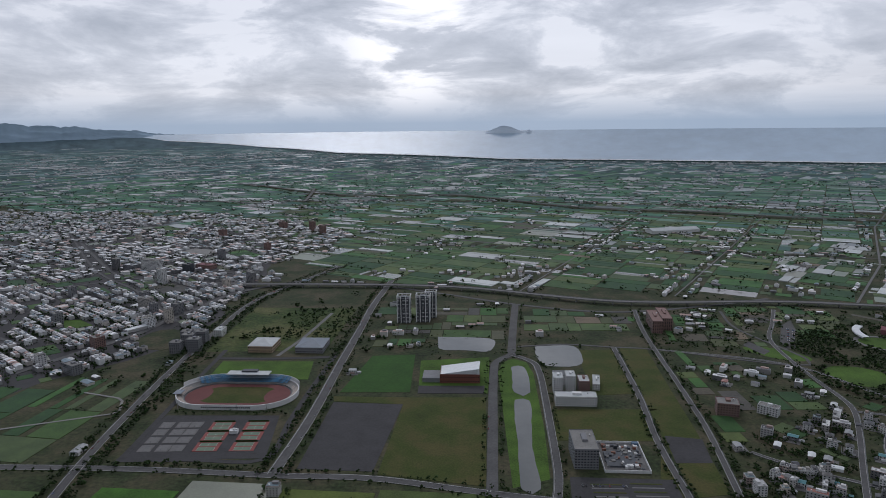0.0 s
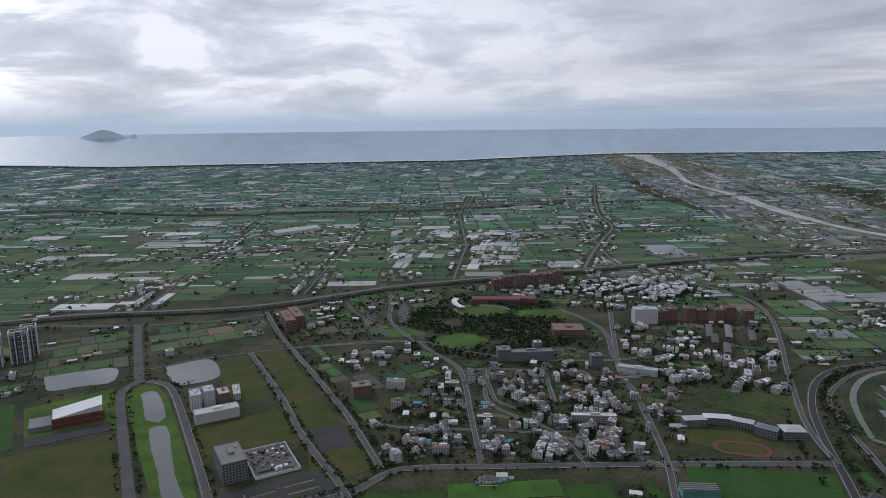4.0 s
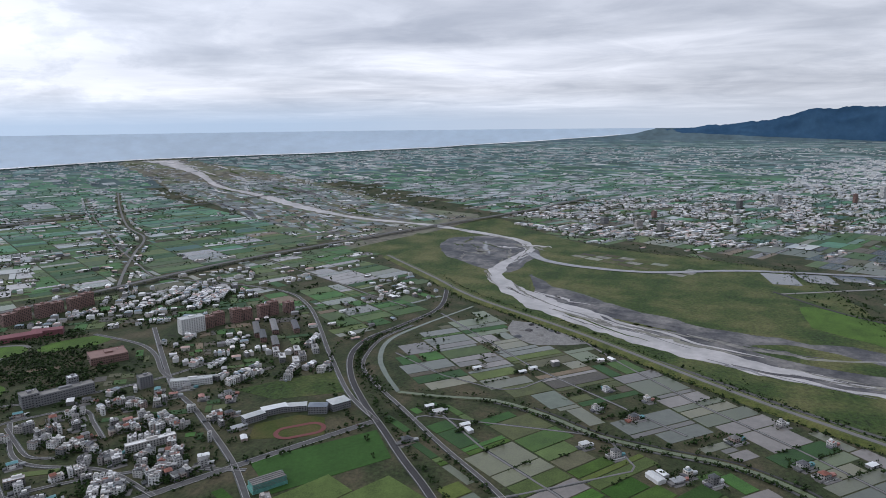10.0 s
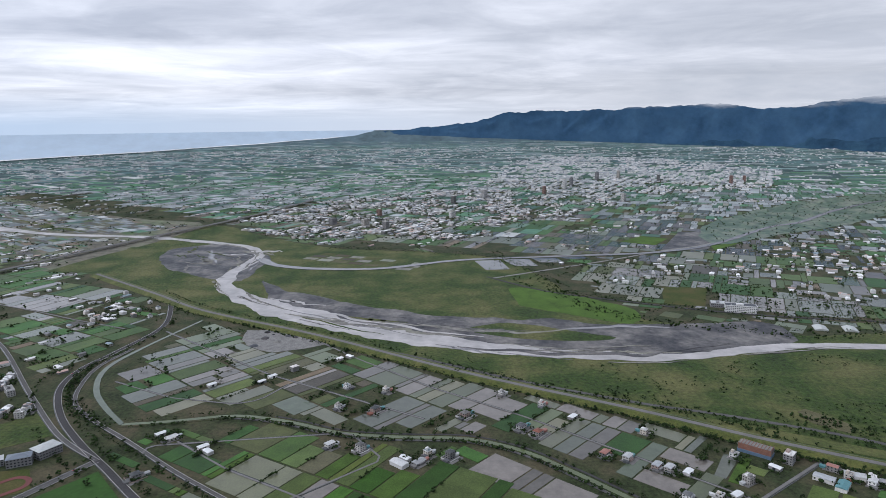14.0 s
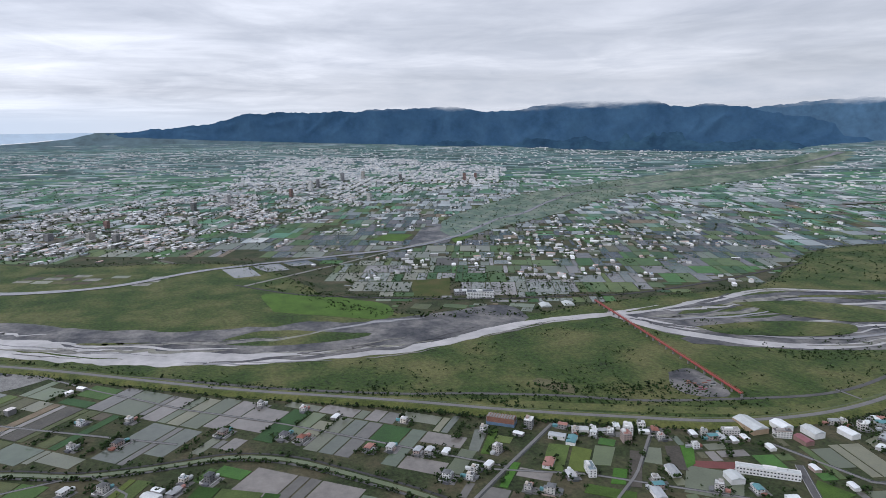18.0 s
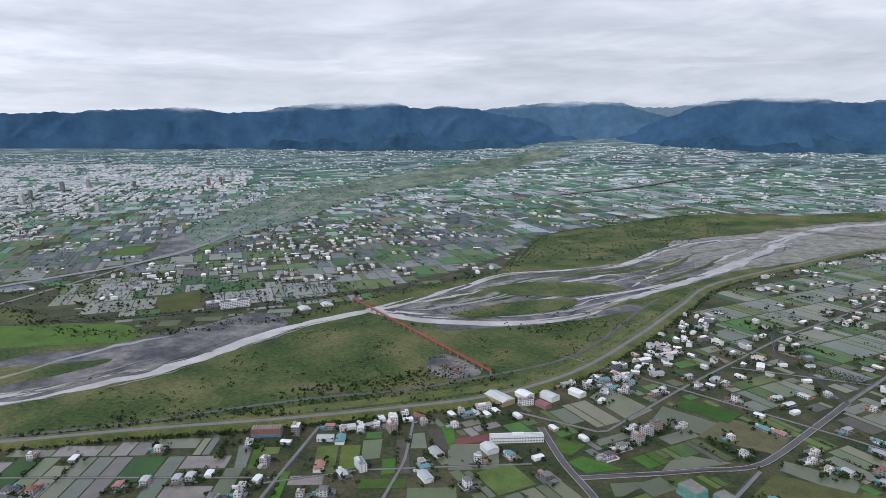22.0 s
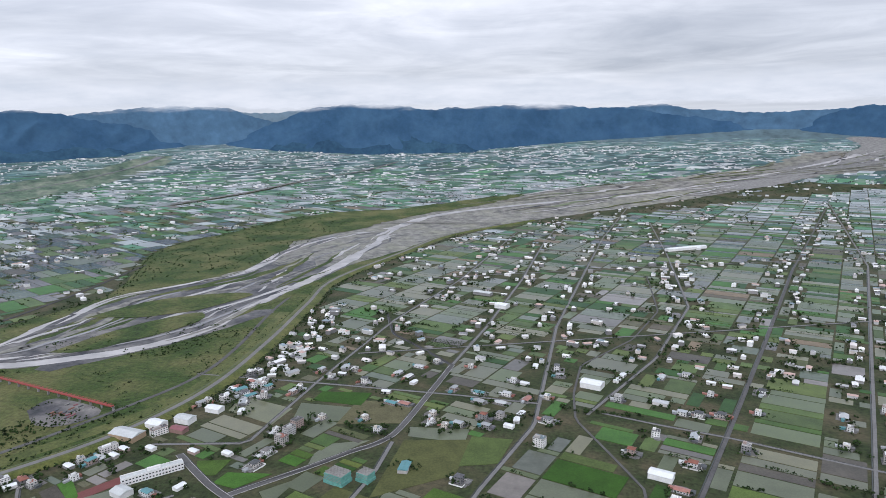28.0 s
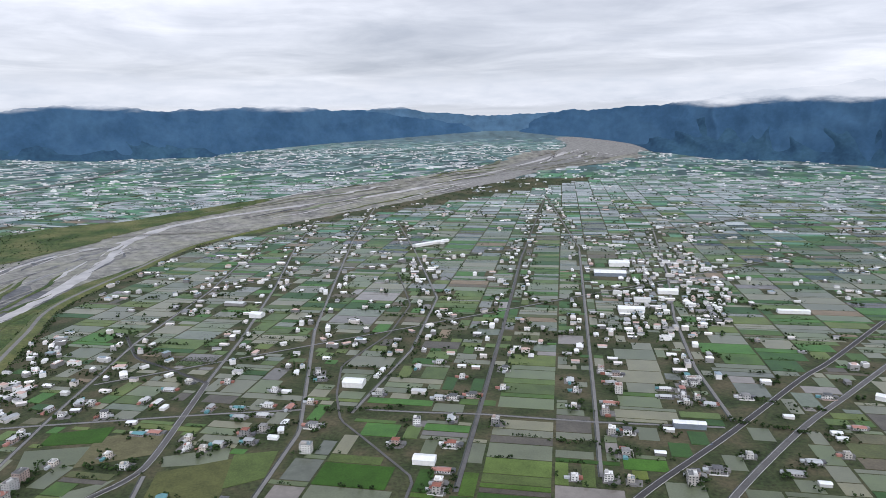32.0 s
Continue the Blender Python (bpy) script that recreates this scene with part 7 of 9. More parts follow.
HOMES_6 = [(966, -94, 5), (895, -128, 8), (1041, -163, 8), (916, -173, 5), (895, -194, 5), (992, -220, 8), (985, -269, 3), (944, -258, 9), (825, -271, 3), (813, -299, 3), (885, -348, 8), (787, -329, 3), (780, -343, 3), (770, -364, 9), (709, -336, 6), (696, -363, 8), (710, -377, 8), (807, -443, 8), (809, -455, 8), (672, -381, 8), (708, -419, 4), (694, -415, 9), (790, -491, 2), (732, -459, 8), (718, -452, 3), (738, -471, 9), (787, -509, 2), (641, -415, 8), (770, -519, 9), (680, -472, 7), (623, -437, 6), (740, -527, 7)]
HOMES_7 = [(763, -553, 3), (735, -548, 7), (720, -538, 7), (645, -482, 4), (742, -561, 8), (631, -499, 10), (640, -509, 10), (725, -580, 3), (622, -513, 3), (717, -604, 8), (689, -609, 2), (706, -627, 2), (694, -636, 9), (683, -642, 8), (666, -641, 8), (587, -570, 8), (574, -562, 3), (672, -658, 8), (559, -549, 7), (579, -583, 7), (593, -604, 7), (660, -707, 9), (670, -724, 9), (631, -682, 8), (665, -738, 8), (508, -572, 6), (639, -723, 3), (653, -744, 8), (635, -736, 4), (651, -758, 10), (640, -763, 8), (620, -744, 9)]
HOMES_8 = [(618, -763, 9), (633, -795, 4), (612, -783, 3), (513, -665, 3), (519, -679, 3), (582, -772, 9), (570, -778, 7), (604, -841, 7), (483, -687, 9), (474, -678, 8), (600, -860, 7), (561, -810, 4), (546, -791, 4), (484, -702, 8), (445, -653, 5), (517, -774, 9), (563, -872, 7), (594, -949, 3), (559, -916, 7), (467, -777, 9), (575, -995, 4), (409, -714, 5), (367, -661, 9), (415, -754, 5), (588, -1075, 9), (559, -1028, 9), (542, -1005, 8), (415, -790, 5), (516, -1005, 3), (579, -1139, 9), (430, -853, 8), (406, -819, 2)]
HOMES_9 = [(603, -1227, 8), (558, -1150, 9), (408, -849, 2), (627, -1318, 9), (465, -993, 3), (540, -1158, 9), (406, -874, 2), (598, -1292, 9), (567, -1233, 4), (445, -989, 3), (628, -1405, 7), (525, -1210, 4), (586, -1364, 3), (380, -908, 8), (455, -1097, 3), (497, -1209, 4), (557, -1383, 5), (520, -1315, 10), (454, -1164, 3), (573, -1534, 4), (490, -1314, 10), (394, -1109, 8), (460, -1314, 10), (444, -1272, 8), (314, -917, 8), (390, -1163, 4), (440, -1324, 10), (301, -922, 8), (388, -1207, 8), (283, -881, 8), (483, -1508, 1), (273, -864, 8)]
HOMES_10 = [(421, -1341, 10), (456, -1484, 3), (255, -845, 8), (289, -980, 4), (355, -1206, 3), (485, -1686, 9), (313, -1108, 4), (267, -980, 4), (290, -1094, 4), (369, -1398, 3), (274, -1069, 9), (487, -1946, 8), (282, -1147, 4), (210, -921, 8), (461, -2022, 9), (214, -949, 8), (364, -1711, 7), (187, -911, 8), (350, -1802, 10), (199, -1051, 3), (168, -920, 3), (139, -762, 6), (296, -1625, 8), (223, -1374, 4), (308, -1938, 9), (150, -1010, 4), (155, -1044, 4), (176, -1203, 5), (201, -1393, 3), (134, -948, 6), (126, -920, 3), (184, -1354, 3)]
HOMES_11 = [(232, -1735, 9), (155, -1310, 4), (109, -957, 6), (114, -1009, 4), (108, -1043, 3), (93, -928, 9), (156, -1569, 9), (96, -1020, 8), (103, -1104, 8), (156, -1733, 9), (79, -973, 9), (83, -1096, 9), (74, -1031, 4), (86, -1216, 8), (93, -1333, 3), (68, -1090, 8), (57, -967, 3), (88, -1592, 5), (45, -878, 2), (82, -1792, 4), (42, -1042, 8), (37, -956, 5), (28, -878, 2), (40, -1332, 10), (26, -966, 8), (15, -1246, 9), (4, -1313, 10), (0, -1030, 8), (-4, -986, 8), (-47, -1470, 10), (-42, -1312, 8), (-63, -1923, 8)]
HOMES_12 = [(-54, -1330, 10), (-79, -1587, 3), (-96, -1638, 9), (-127, -1884, 8), (-71, -1052, 1), (-133, -1752, 8), (-81, -1063, 2), (-156, -1848, 8), (-134, -1585, 3), (-106, -1243, 8), (-79, -873, 6), (-121, -1292, 8), (-131, -1328, 9), (-157, -1466, 5), (-232, -1880, 4), (-151, -1166, 4), (-137, -1050, 7), (-247, -1811, 9), (-227, -1557, 5), (-195, -1326, 5), (-116, -743, 6), (-121, -756, 1), (-165, -1016, 3), (-127, -769, 1), (-195, -1180, 3), (-133, -789, 4), (-264, -1532, 4), (-156, -856, 5), (-224, -1224, 9), (-189, -1015, 5), (-231, -1151, 9), (-221, -1098, 8)]
HOMES_13 = [(-228, -1085, 1), (-247, -1150, 4), (-417, -1872, 1), (-299, -1323, 5), (-282, -1193, 3), (-334, -1399, 3), (-449, -1803, 10), (-415, -1601, 9), (-472, -1771, 10), (-279, -1036, 8), (-352, -1304, 8), (-306, -1122, 5), (-334, -1192, 8), (-312, -1109, 3), (-290, -1025, 5), (-449, -1575, 8), (-418, -1417, 9), (-388, -1269, 9), (-370, -1206, 5), (-414, -1339, 3), (-372, -1176, 4), (-400, -1252, 9), (-416, -1252, 9), (-449, -1338, 8), (-444, -1175, 4), (-500, -1301, 8), (-403, -1046, 4), (-539, -1393, 5), (-369, -941, 8), (-416, -1057, 5), (-395, -1001, 8), (-464, -1174, 3)]
HOMES_14 = [(-523, -1318, 8), (-565, -1412, 6), (-575, -1316, 5), (-528, -1202, 4), (-551, -1233, 8), (-467, -1022, 4), (-518, -1131, 4), (-491, -1056, 5), (-517, -1105, 9), (-464, -985, 2), (-384, -786, 5), (-414, -845, 5), (-402, -786, 8), (-456, -860, 5), (-671, -1215, 10), (-429, -775, 9), (-544, -978, 4), (-529, -948, 4), (-769, -1366, 9), (-637, -1129, 4), (-475, -837, 9), (-557, -978, 4), (-626, -1090, 3), (-569, -967, 3), (-584, -988, 8), (-556, -940, 8), (-566, -948, 8), (-549, -919, 8), (-743, -1228, 4), (-787, -1276, 9), (-433, -701, 2), (-812, -1310, 8)]
HOMES_15 = [(-802, -1292, 3), (-444, -712, 6), (-774, -1228, 9), (-707, -1114, 9), (-1061, -1667, 5), (-528, -825, 9), (-881, -1341, 8), (-532, -804, 5), (-479, -719, 5), (-976, -1443, 8), (-1000, -1412, 5), (-654, -920, 5), (-845, -1166, 8), (-541, -744, 8), (-1113, -1496, 5), (-722, -966, 5), (-1310, -1718, 9), (-923, -1167, 9), (-611, -771, 2), (-1121, -1410, 9), (-672, -841, 9), (-1084, -1343, 3), (-887, -1089, 9), (-570, -694, 4), (-699, -846, 5), (-1329, -1570, 8), (-581, -678, 8), (-614, -714, 4), (-1314, -1510, 3), (-782, -893, 5), (-1530, -1745, 8), (-1011, -1148, 3)]
HOMES_16 = [(-589, -663, 9), (-1259, -1406, 8), (-702, -779, 9), (-1007, -1113, 9), (-856, -938, 3), (-1417, -1550, 8), (-697, -762, 9), (-915, -992, 2), (-668, -719, 8), (-945, -1000, 1), (-746, -788, 4), (-835, -860, 1)]
for x, y, k in HOMES_1 + HOMES_2 + HOMES_3 + HOMES_4 + HOMES_5 + HOMES_6 + HOMES_7 + HOMES_8 + HOMES_9 + HOMES_10 + HOMES_11 + HOMES_12 + HOMES_13 + HOMES_14 + HOMES_15 + HOMES_16:
    try_house(x, y, bearing_turn(x, y) + (90 if (x + y) % 3 == 0 else 0), k, 0.4)

# terraces and short rows of houses: from, to
ROWS_1 = [(948, 848, 1000, 853), (975, 809, 1012, 806), (907, 761, 955, 757), (916, 728, 989, 705), (950, 736, 1012, 726), (1094, 776, 1119, 747), (966, 638, 1042, 668), (1021, 637, 1052, 632), (1017, 600, 1059, 606), (1016, 657, 1073, 668), (1132, 697, 1202, 711), (1314, 1240, 1420, 1263), (1316, 1209, 1403, 1214), (1327, 1167, 1466, 1202), (1294, 1115, 1477, 1157), (1145, 1332, 1213, 1338), (1173, 1136, 1204, 1102), (1115, 1197, 1128, 1179), (701, 774, 733, 757), (620, 745, 636, 715), (636, 715, 667, 713), (669, 706, 708, 655), (688, 729, 727, 681), (761, 762, 737, 710)]
ROWS_2 = [(775, 744, 751, 692), (750, 696, 764, 678), (784, 675, 802, 648), (733, 624, 747, 606), (600, 765, 618, 753), (639, 819, 663, 821), (645, 796, 671, 790), (656, 784, 657, 751), (599, 669, 627, 669), (600, 639, 633, 644), (588, 710, 600, 688), (622, 634, 648, 618), (647, 648, 668, 626), (674, 659, 691, 627), (648, 671, 679, 672), (626, 594, 650, 584), (737, 888, 751, 871), (776, 858, 802, 840), (795, 827, 793, 793), (814, 795, 829, 781), (842, 866, 857, 852), (812, 889, 835, 889), (1152, 1425, 1200, 1427), (1238, 1279, 1264, 1271)]
ROWS_3 = [(1395, 1180, 1379, 1133), (1370, 1391, 1387, 1370), (1337, 1524, 1382, 1535), (1369, 1638, 1387, 1618), (1252, 1523, 1277, 1533), (1032, 847, 1052, 823), (1134, 856, 1157, 839), (983, 859, 1001, 846), (1048, 788, 1067, 777), (1069, 709, 1106, 717), (967, 555, 989, 540), (969, 595, 980, 585), (1096, 863, 1126, 858), (450, 800, 470, 799), (490, 802, 491, 781), (417, 787, 436, 759), (481, 686, 512, 718), (495, 687, 536, 712), (547, 646, 597, 683), (557, 633, 596, 665), (571, 630, 616, 659), (587, 619, 646, 659), (609, 609, 669, 640), (643, 609, 687, 640)]
ROWS_4 = [(551, 753, 588, 735), (592, 733, 625, 711), (633, 714, 651, 699), (661, 874, 691, 860), (633, 901, 670, 911), (616, 844, 663, 847), (627, 791, 649, 792), (438, 796, 484, 784), (1090, 965, 1121, 966), (1259, 1306, 1285, 1293), (1250, 1247, 1296, 1236), (1210, 1178, 1266, 1179), (1134, 1336, 1206, 1333), (1340, 1143, 1481, 1196), (1403, 1235, 1524, 1278), (1343, 1113, 1452, 1147), (1401, 1112, 1495, 1156)]
for i, (x0, y0, x1, y1) in enumerate(ROWS_1 + ROWS_2 + ROWS_3 + ROWS_4):
    house_row(x0, y0, x1, y1, i)

slab("town_ground", rough_edge([(-761, 1079), (-646, 1240), (-553, 1375), (-540, 1701), (-560, 2128), (-700, 2600), (-1457, 3300), (-2500, 3000), (-2300, 1700), (-1000, 1050)], 30, 60, 5), "dark_asphalt", z=0.14, claim=False, kind="structure", label="dark paved lanes and yards between the town houses", category="pavement")
town_blocks([(-761, 1079), (-646, 1240), (-553, 1375), (-540, 1701), (-560, 2128), (-328, 2659), (-585, 3065), (-1457, 3542), (-3000, 3600), (-2600, 1500), (-1000, 1000)], -40, 11)
town([(412, 865), (640, 1010), (766, 950), (846, 671), (705, 545), (529, 655), (385, 745)], -33, 22, 26, (0, 1, 1, 3, 5, 6), 0.42, 12)
town([(845, 1120), (1370, 867), (1187, 667), (924, 607), (811, 718), (760, 900)], -50, 22, 30, (1, 3, 5), 0.32, 13)
town([(960, 1500), (1250, 1480), (1600, 1250), (1480, 1050), (1350, 900), (1150, 1150)], -55, 20, 26, (1, 2, 3, 5), 0.45, 14)
town([(430, 1380), (440, 1540), (900, 1600), (900, 1420), (680, 1420)], -14, 22, 30, MIX, 0.35, 15)
town_blocks([(3506, 874), (4600, -410), (3900, -1300), (3100, -800), (2560, -250), (2500, 250), (2919, 736)], -30, 16, 0.02)
town_blocks([(4637, -600), (3830, -1301), (4300, -2500), (5600, -3300), (7600, -3000), (8600, -1900), (6263, -900)], -30, 17, 0.12, 110, 56)
town([(740, -560), (800, -620), (640, -860), (560, -1100), (600, -1300), (560, -1320), (500, -1080), (560, -860), (640, -720)], -30, 16, 18, MIX + (9, 9, 7), 0.5, 18)
town([(-560, -1250), (-800, -1200), (-1100, -1650), (-1250, -2150), (-1000, -2100), (-760, -1640)], -20, 20, 24, MIX + (9, 9, 7), 0.5, 19)
town([(1600, -900), (2100, -900), (2300, -1500), (1900, -2100), (1500, -1500)], -30, 26, 36, MIX, 0.22, 20)
town([(1750, -1150), (2150, -1200), (2450, -1650), (2250, -1950), (1900, -1650)], -30, 26, 30, (10, 7, 4, 9, 4, 4, 9), 0.28, 22)
town([(1500, 700), (1680, 820), (1750, 760), (1560, 600)], -40, 18, 24, MIX, 0.6, 21)

# the string of houses and sheds under the dike
for i, (px, py) in enumerate(smooth_line([(900, -500), (800, -640), (705, -800), (610, -900), (560, -1000), (570, -1220), (610, -1450)], 42)):
    cluster(px - 30, py - 12, 4, -50 if py > -800 else -75, (1, 8, 9, 9, 3, 4, 10, 7, 8), 20, 300 + i)
# houses strung along the country roads
rr = random.Random(91)
for name, pts, w, mat in ROADS:
    if name == "country_road" and pts[0][1] < 0:
        line = straight_line(pts, 24)
        a, b = sides(line, 44)
        for side in (a, b):
            for k, (x, y) in enumerate(side[:-1]):
                d = math.hypot(x, y)
                if 800 < d < 4000 and rr.random() < (0.09 if d < 1150 else 0.34):
                    t = math.degrees(math.atan2(line[k + 1][1] - line[k][1], line[k + 1][0] - line[k][0]))
                    for j in range(rr.choice((1, 1, 2, 3))):
                        try_house(x + rr.uniform(-16, 16), y + rr.uniform(-16, 16), t + rr.choice((0, 90)) + rr.uniform(-4, 4), rr.choice(MIX + (8, 9, 7)))
for name, pts, w, mat in ROADS:
    if min(y for x, y in pts) > 1250:
        line = smooth_line(pts, 27)
        a, b = sides(line, 52)
        for side in (a, b):
            for k, (x, y) in enumerate(side[:-1]):
                d = math.hypot(x, y)
                if 1750 < d < 6000 and noise.noise(Vector((x * 0.004, y * 0.004, 11))) > -0.12 and rr.random() < 0.6 and free(x, y):
                    t = math.degrees(math.atan2(line[k + 1][1] - line[k][1], line[k + 1][0] - line[k][0]))
                    houses.append((x, y, t + rr.uniform(-4, 4), rr.choice(FAR_MIX)))
                    board[at(x) * NC + at(y)] = 2
# a few taller blocks over the towns
tb = random.Random(31)
for x, y, h in ((-640, 1500, 34), (-700, 1560, 30), (-760, 1650, 36), (-900, 1500, 26), (-560, 1900, 30), (-610, 1830, 24), (-820, 1900, 40), (-1000, 1750, 28), (-1050, 2100, 34), (-760, 2250, 30), (-640, 2400, 26), (-500, 2750, 36), (-560, 2840, 40), (-700, 2900, 30), (-900, 2700, 30), (-1200, 2600, 34),
                (-720, 1330, 22), (-690, 1180, 18), (-780, 1230, 20), (2900, 150, 34), (3000, 300, 26), (2850, 60, 30), (3250, 100, 30), (3150, -250, 28), (3700, -300, 40), (3900, -500, 50), (4100, -900, 46), (4400, -1100, 60), (4600, -1200, 55), (5000, -1500, 60), (5100, -1700, 60), (4800, -1900, 50), (4500, -2300, 60), (4700, -2500, 40), (3650, -1250, 44)):
    block("apartment_house", x, y, tb.uniform(18, 34), tb.uniform(14, 22), h, -40 + tb.uniform(-6, 6), tb.choice(("pale_wall", "grey_wall", "brick_pale", "wall", "pale_wall")), "concrete", "tall pale apartment house above the town roofs", "apartment house", max(2, int(h / 3.4)), group="tall town houses")

# scattered farmhouses over the whole plain
rs = random.Random(5)
for i in range(17000):
    a, d = rs.uniform(-40, 228), math.sqrt(rs.uniform(700 ** 2, 11500 ** 2))
    if d > coast(a) - 250 and -24 < a < 88:
        continue
    x, y = d * math.sin(radians(a)), d * math.cos(radians(a))
    if noise.noise(Vector((x * 0.0011, y * 0.0011, 2))) + 0.5 * noise.noise(Vector((x * 0.004, y * 0.004, 6))) < rs.uniform(-0.75, 0.25):
        continue
    if abs(x) < SPAN - 60 and abs(y) < SPAN - 60:
        if not free(x, y) or (d < 1900 and (y < 0 or x > 600 or rs.random() < 0.6)):
            continue
        if -520 < x < 420 and 740 < y < 1560:
            continue
    elif within(DIKE[15:] + SOUTH_BANK[:6], x, y) or within(SIDE_VALLEY, x, y) or within(VALLEY_BED, x, y):
        continue
    n = rs.choice((1, 1, 2, 3, 4, 6)) if y > -1500 else rs.choice((1, 1, 1, 2, 3, 4))
    if d < 2200:
        cluster(x, y, n, bearing_turn(x, y), MIX, 26, i)
    else:
        turn = bearing_turn(x, y) + rs.choice((0, 0, 0, 90))
        u, v = math.cos(radians(turn)), math.sin(radians(turn))
        for k in range(n):
            e, g = (k - n / 2) * 24 + rs.uniform(-9, 9), rs.gauss(0, 9)
            px, py = x + u * e - v * g, y + v * e + u * g
            if d > SPAN - 200 or free(px, py):
                houses.append((px, py, turn + rs.uniform(-4, 4), rs.choice(FAR_MIX)))
                if d < SPAN - 200:
                    board[at(px) * NC + at(py)] = 2

# ------------------------------------------------------------------ trees
ICO_V = []
_p = (1 + 5 ** 0.5) / 2
for a, b in ((-1, _p), (1, _p), (-1, -_p), (1, -_p)):
    ICO_V += [(a, b, 0), (0, a, b), (b, 0, a)]
ICO_V = np.array(ICO_V) / math.hypot(1, _p)
ICO_F = []
for i in range(12):
    for j in range(i + 1, 12):
        for k in range(j + 1, 12):
            P = ICO_V[[i, j, k]]
            if max(np.linalg.norm(P[a] - P[b]) for a, b in ((0, 1), (1, 2), (0, 2))) < 1.1:
                ICO_F.append((i, j, k) if np.dot(np.cross(P[1] - P[0], P[2] - P[0]), P.mean(axis=0)) > 0 else (i, k, j))
ICO_F = np.array(ICO_F)


OCT_V = np.array([(1, 0, 0), (-1, 0, 0), (0, 1, 0), (0, -1, 0), (0, 0, 1), (0, 0, -1)], float)
OCT_F = np.array([(0, 2, 4), (2, 1, 4), (1, 3, 4), (3, 0, 4), (2, 0, 5), (1, 2, 5), (3, 1, 5), (0, 3, 5)])


def crown(r, h, clumps, seed, knot=(ICO_V, ICO_F)):
    """A ragged crown of small leafy clumps round limbs, 1 m wide to be scaled."""
    g = np.random.default_rng(seed)
    V, F = [], []
    for c in range(clumps):
        u = g.uniform(0, 2 * math.pi)
        k = g.uniform(0, 1) ** 0.5
        z = g.uniform(-0.8, 0.9)
        reach = math.sqrt(max(0.05, 1 - z * z)) * k
        at_ = np.array([reach * r * math.cos(u), reach * r * math.sin(u), h * (0.62 + 0.30 * z)])
        size = r * g.uniform(0.20, 0.36) * (1.3 if clumps < 10 else 1.0)
        V.append(knot[0] * size * g.uniform(0.75, 1.25, (len(knot[0]), 1)) * np.array([1, 1, 0.8]) + at_)
        F.append(knot[1] + len(knot[0]) * c)
    return np.vstack(V), np.vstack(F)


def trunk(r, h, seed):
    g = np.random.default_rng(seed)
    parts = []
    n = 6
    v = [(q * math.cos(2 * math.pi * k / n), q * math.sin(2 * math.pi * k / n), z) for q, z in ((0.05 * r + 0.12, -0.3), (0.04 * r + 0.05, h * 0.45), (0.05, h * 0.75)) for k in range(n)]
    parts.append((v, [(j * n + k, j * n + (k + 1) % n, (j + 1) * n + (k + 1) % n, (j + 1) * n + k) for j in range(2) for k in range(n)]))
    for i in range(5):
        u = g.uniform(0, 6.28)
        e = (r * 0.6 * math.cos(u), r * 0.6 * math.sin(u), h * g.uniform(0.55, 0.8))
        parts.append(([(-0.08, 0, h * 0.35), (0.08, 0, h * 0.35), (0, 0.1, h * 0.38), e], [(0, 1, 3), (1, 2, 3), (2, 0, 3)]))
    return join(*parts)


TREE_LABEL = ["broad dark green tree with a ragged crown", "tall dark tree with an open crown", "small round dark green tree"]
TREE_KIND = [(5.0, 8.5), (4.2, 10.5), (3.6, 6.0)]
TREES = []
for k, (r, h) in enumerate(TREE_KIND):
    V, F = crown(r, h, 38, k + 1)
    tv, tf = trunk(r, h, k)
    t = thing("tree", tv, tf, ["bark"], label=TREE_LABEL[k], category="tree", group="trees of the plain")
    c = thing("crown", V, F, ["leaf"], parent=t)
    TREES.append(t)
trees = []                                # x, y, size, kind
tr = random.Random(17)


def try_tree(x, y, size=1.0, kind=None, force=False):
    if not force and not free(x, y):
        return
    if force == "soft" and board[at(x) * NC + at(y)] == 1:
        return
    trees.append((x, y, size * tr.uniform(0.7, 1.25), tr.randrange(3) if kind is None else kind))


def wood(poly, gap, size=1.0, keep=0.8, force=False):
    xs, ys = [p[0] for p in poly], [p[1] for p in poly]
    x = min(xs)
    while x < max(xs):
        y = min(ys)
        while y < max(ys):
            px, py = x + tr.uniform(-0.5, 0.5) * gap, y + tr.uniform(-0.5, 0.5) * gap
            if tr.random() < keep and within(poly, px, py) and noise.noise(Vector((px * 0.012, py * 0.012, 3))) > -0.35:
                try_tree(px, py, size, force=force)
            y += gap
        x += gap


def row_of_trees(pts, offset, gap, size=0.9, keep=0.85):
    line = smooth_line(pts, gap)
    a, b = sides(line, abs(offset) * 2)
    for p in (a if offset > 0 else b):
        if tr.random() < keep:
            trees.append((float(p[0]) + tr.uniform(-1, 1), float(p[1]) + tr.uniform(-1, 1), size * tr.uniform(0.7, 1.2), tr.randrange(3)))


AV1, AV2 = ROADS[0][1], ROADS[1][1]
for off in (16, -16, 22):
    row_of_trees(AV1, off, 9)
for off in (14, -14, 20, -20, -26):
    row_of_trees(AV2, off, 9)
for road, offs in ((3, (13, -13)), (4, (-10,)), (5, (15, -15)), (6, (8, -8)), (7, (9, -9, 14)), (2, (11, -11)), (11, (-12, -17)), (12, (8, 13)), (8, ())):
    for off in offs:
        row_of_trees(ROADS[road][1], off, 11, 0.75, 0.7)
row_of_trees(DIKE[3:14], -26, 10, 0.7, 0.75)
row_of_trees(DIKE[4:14], 24, 13, 0.6, 0.5)
row_of_trees(CANAL_2, 9, 12, 0.6, 0.6)
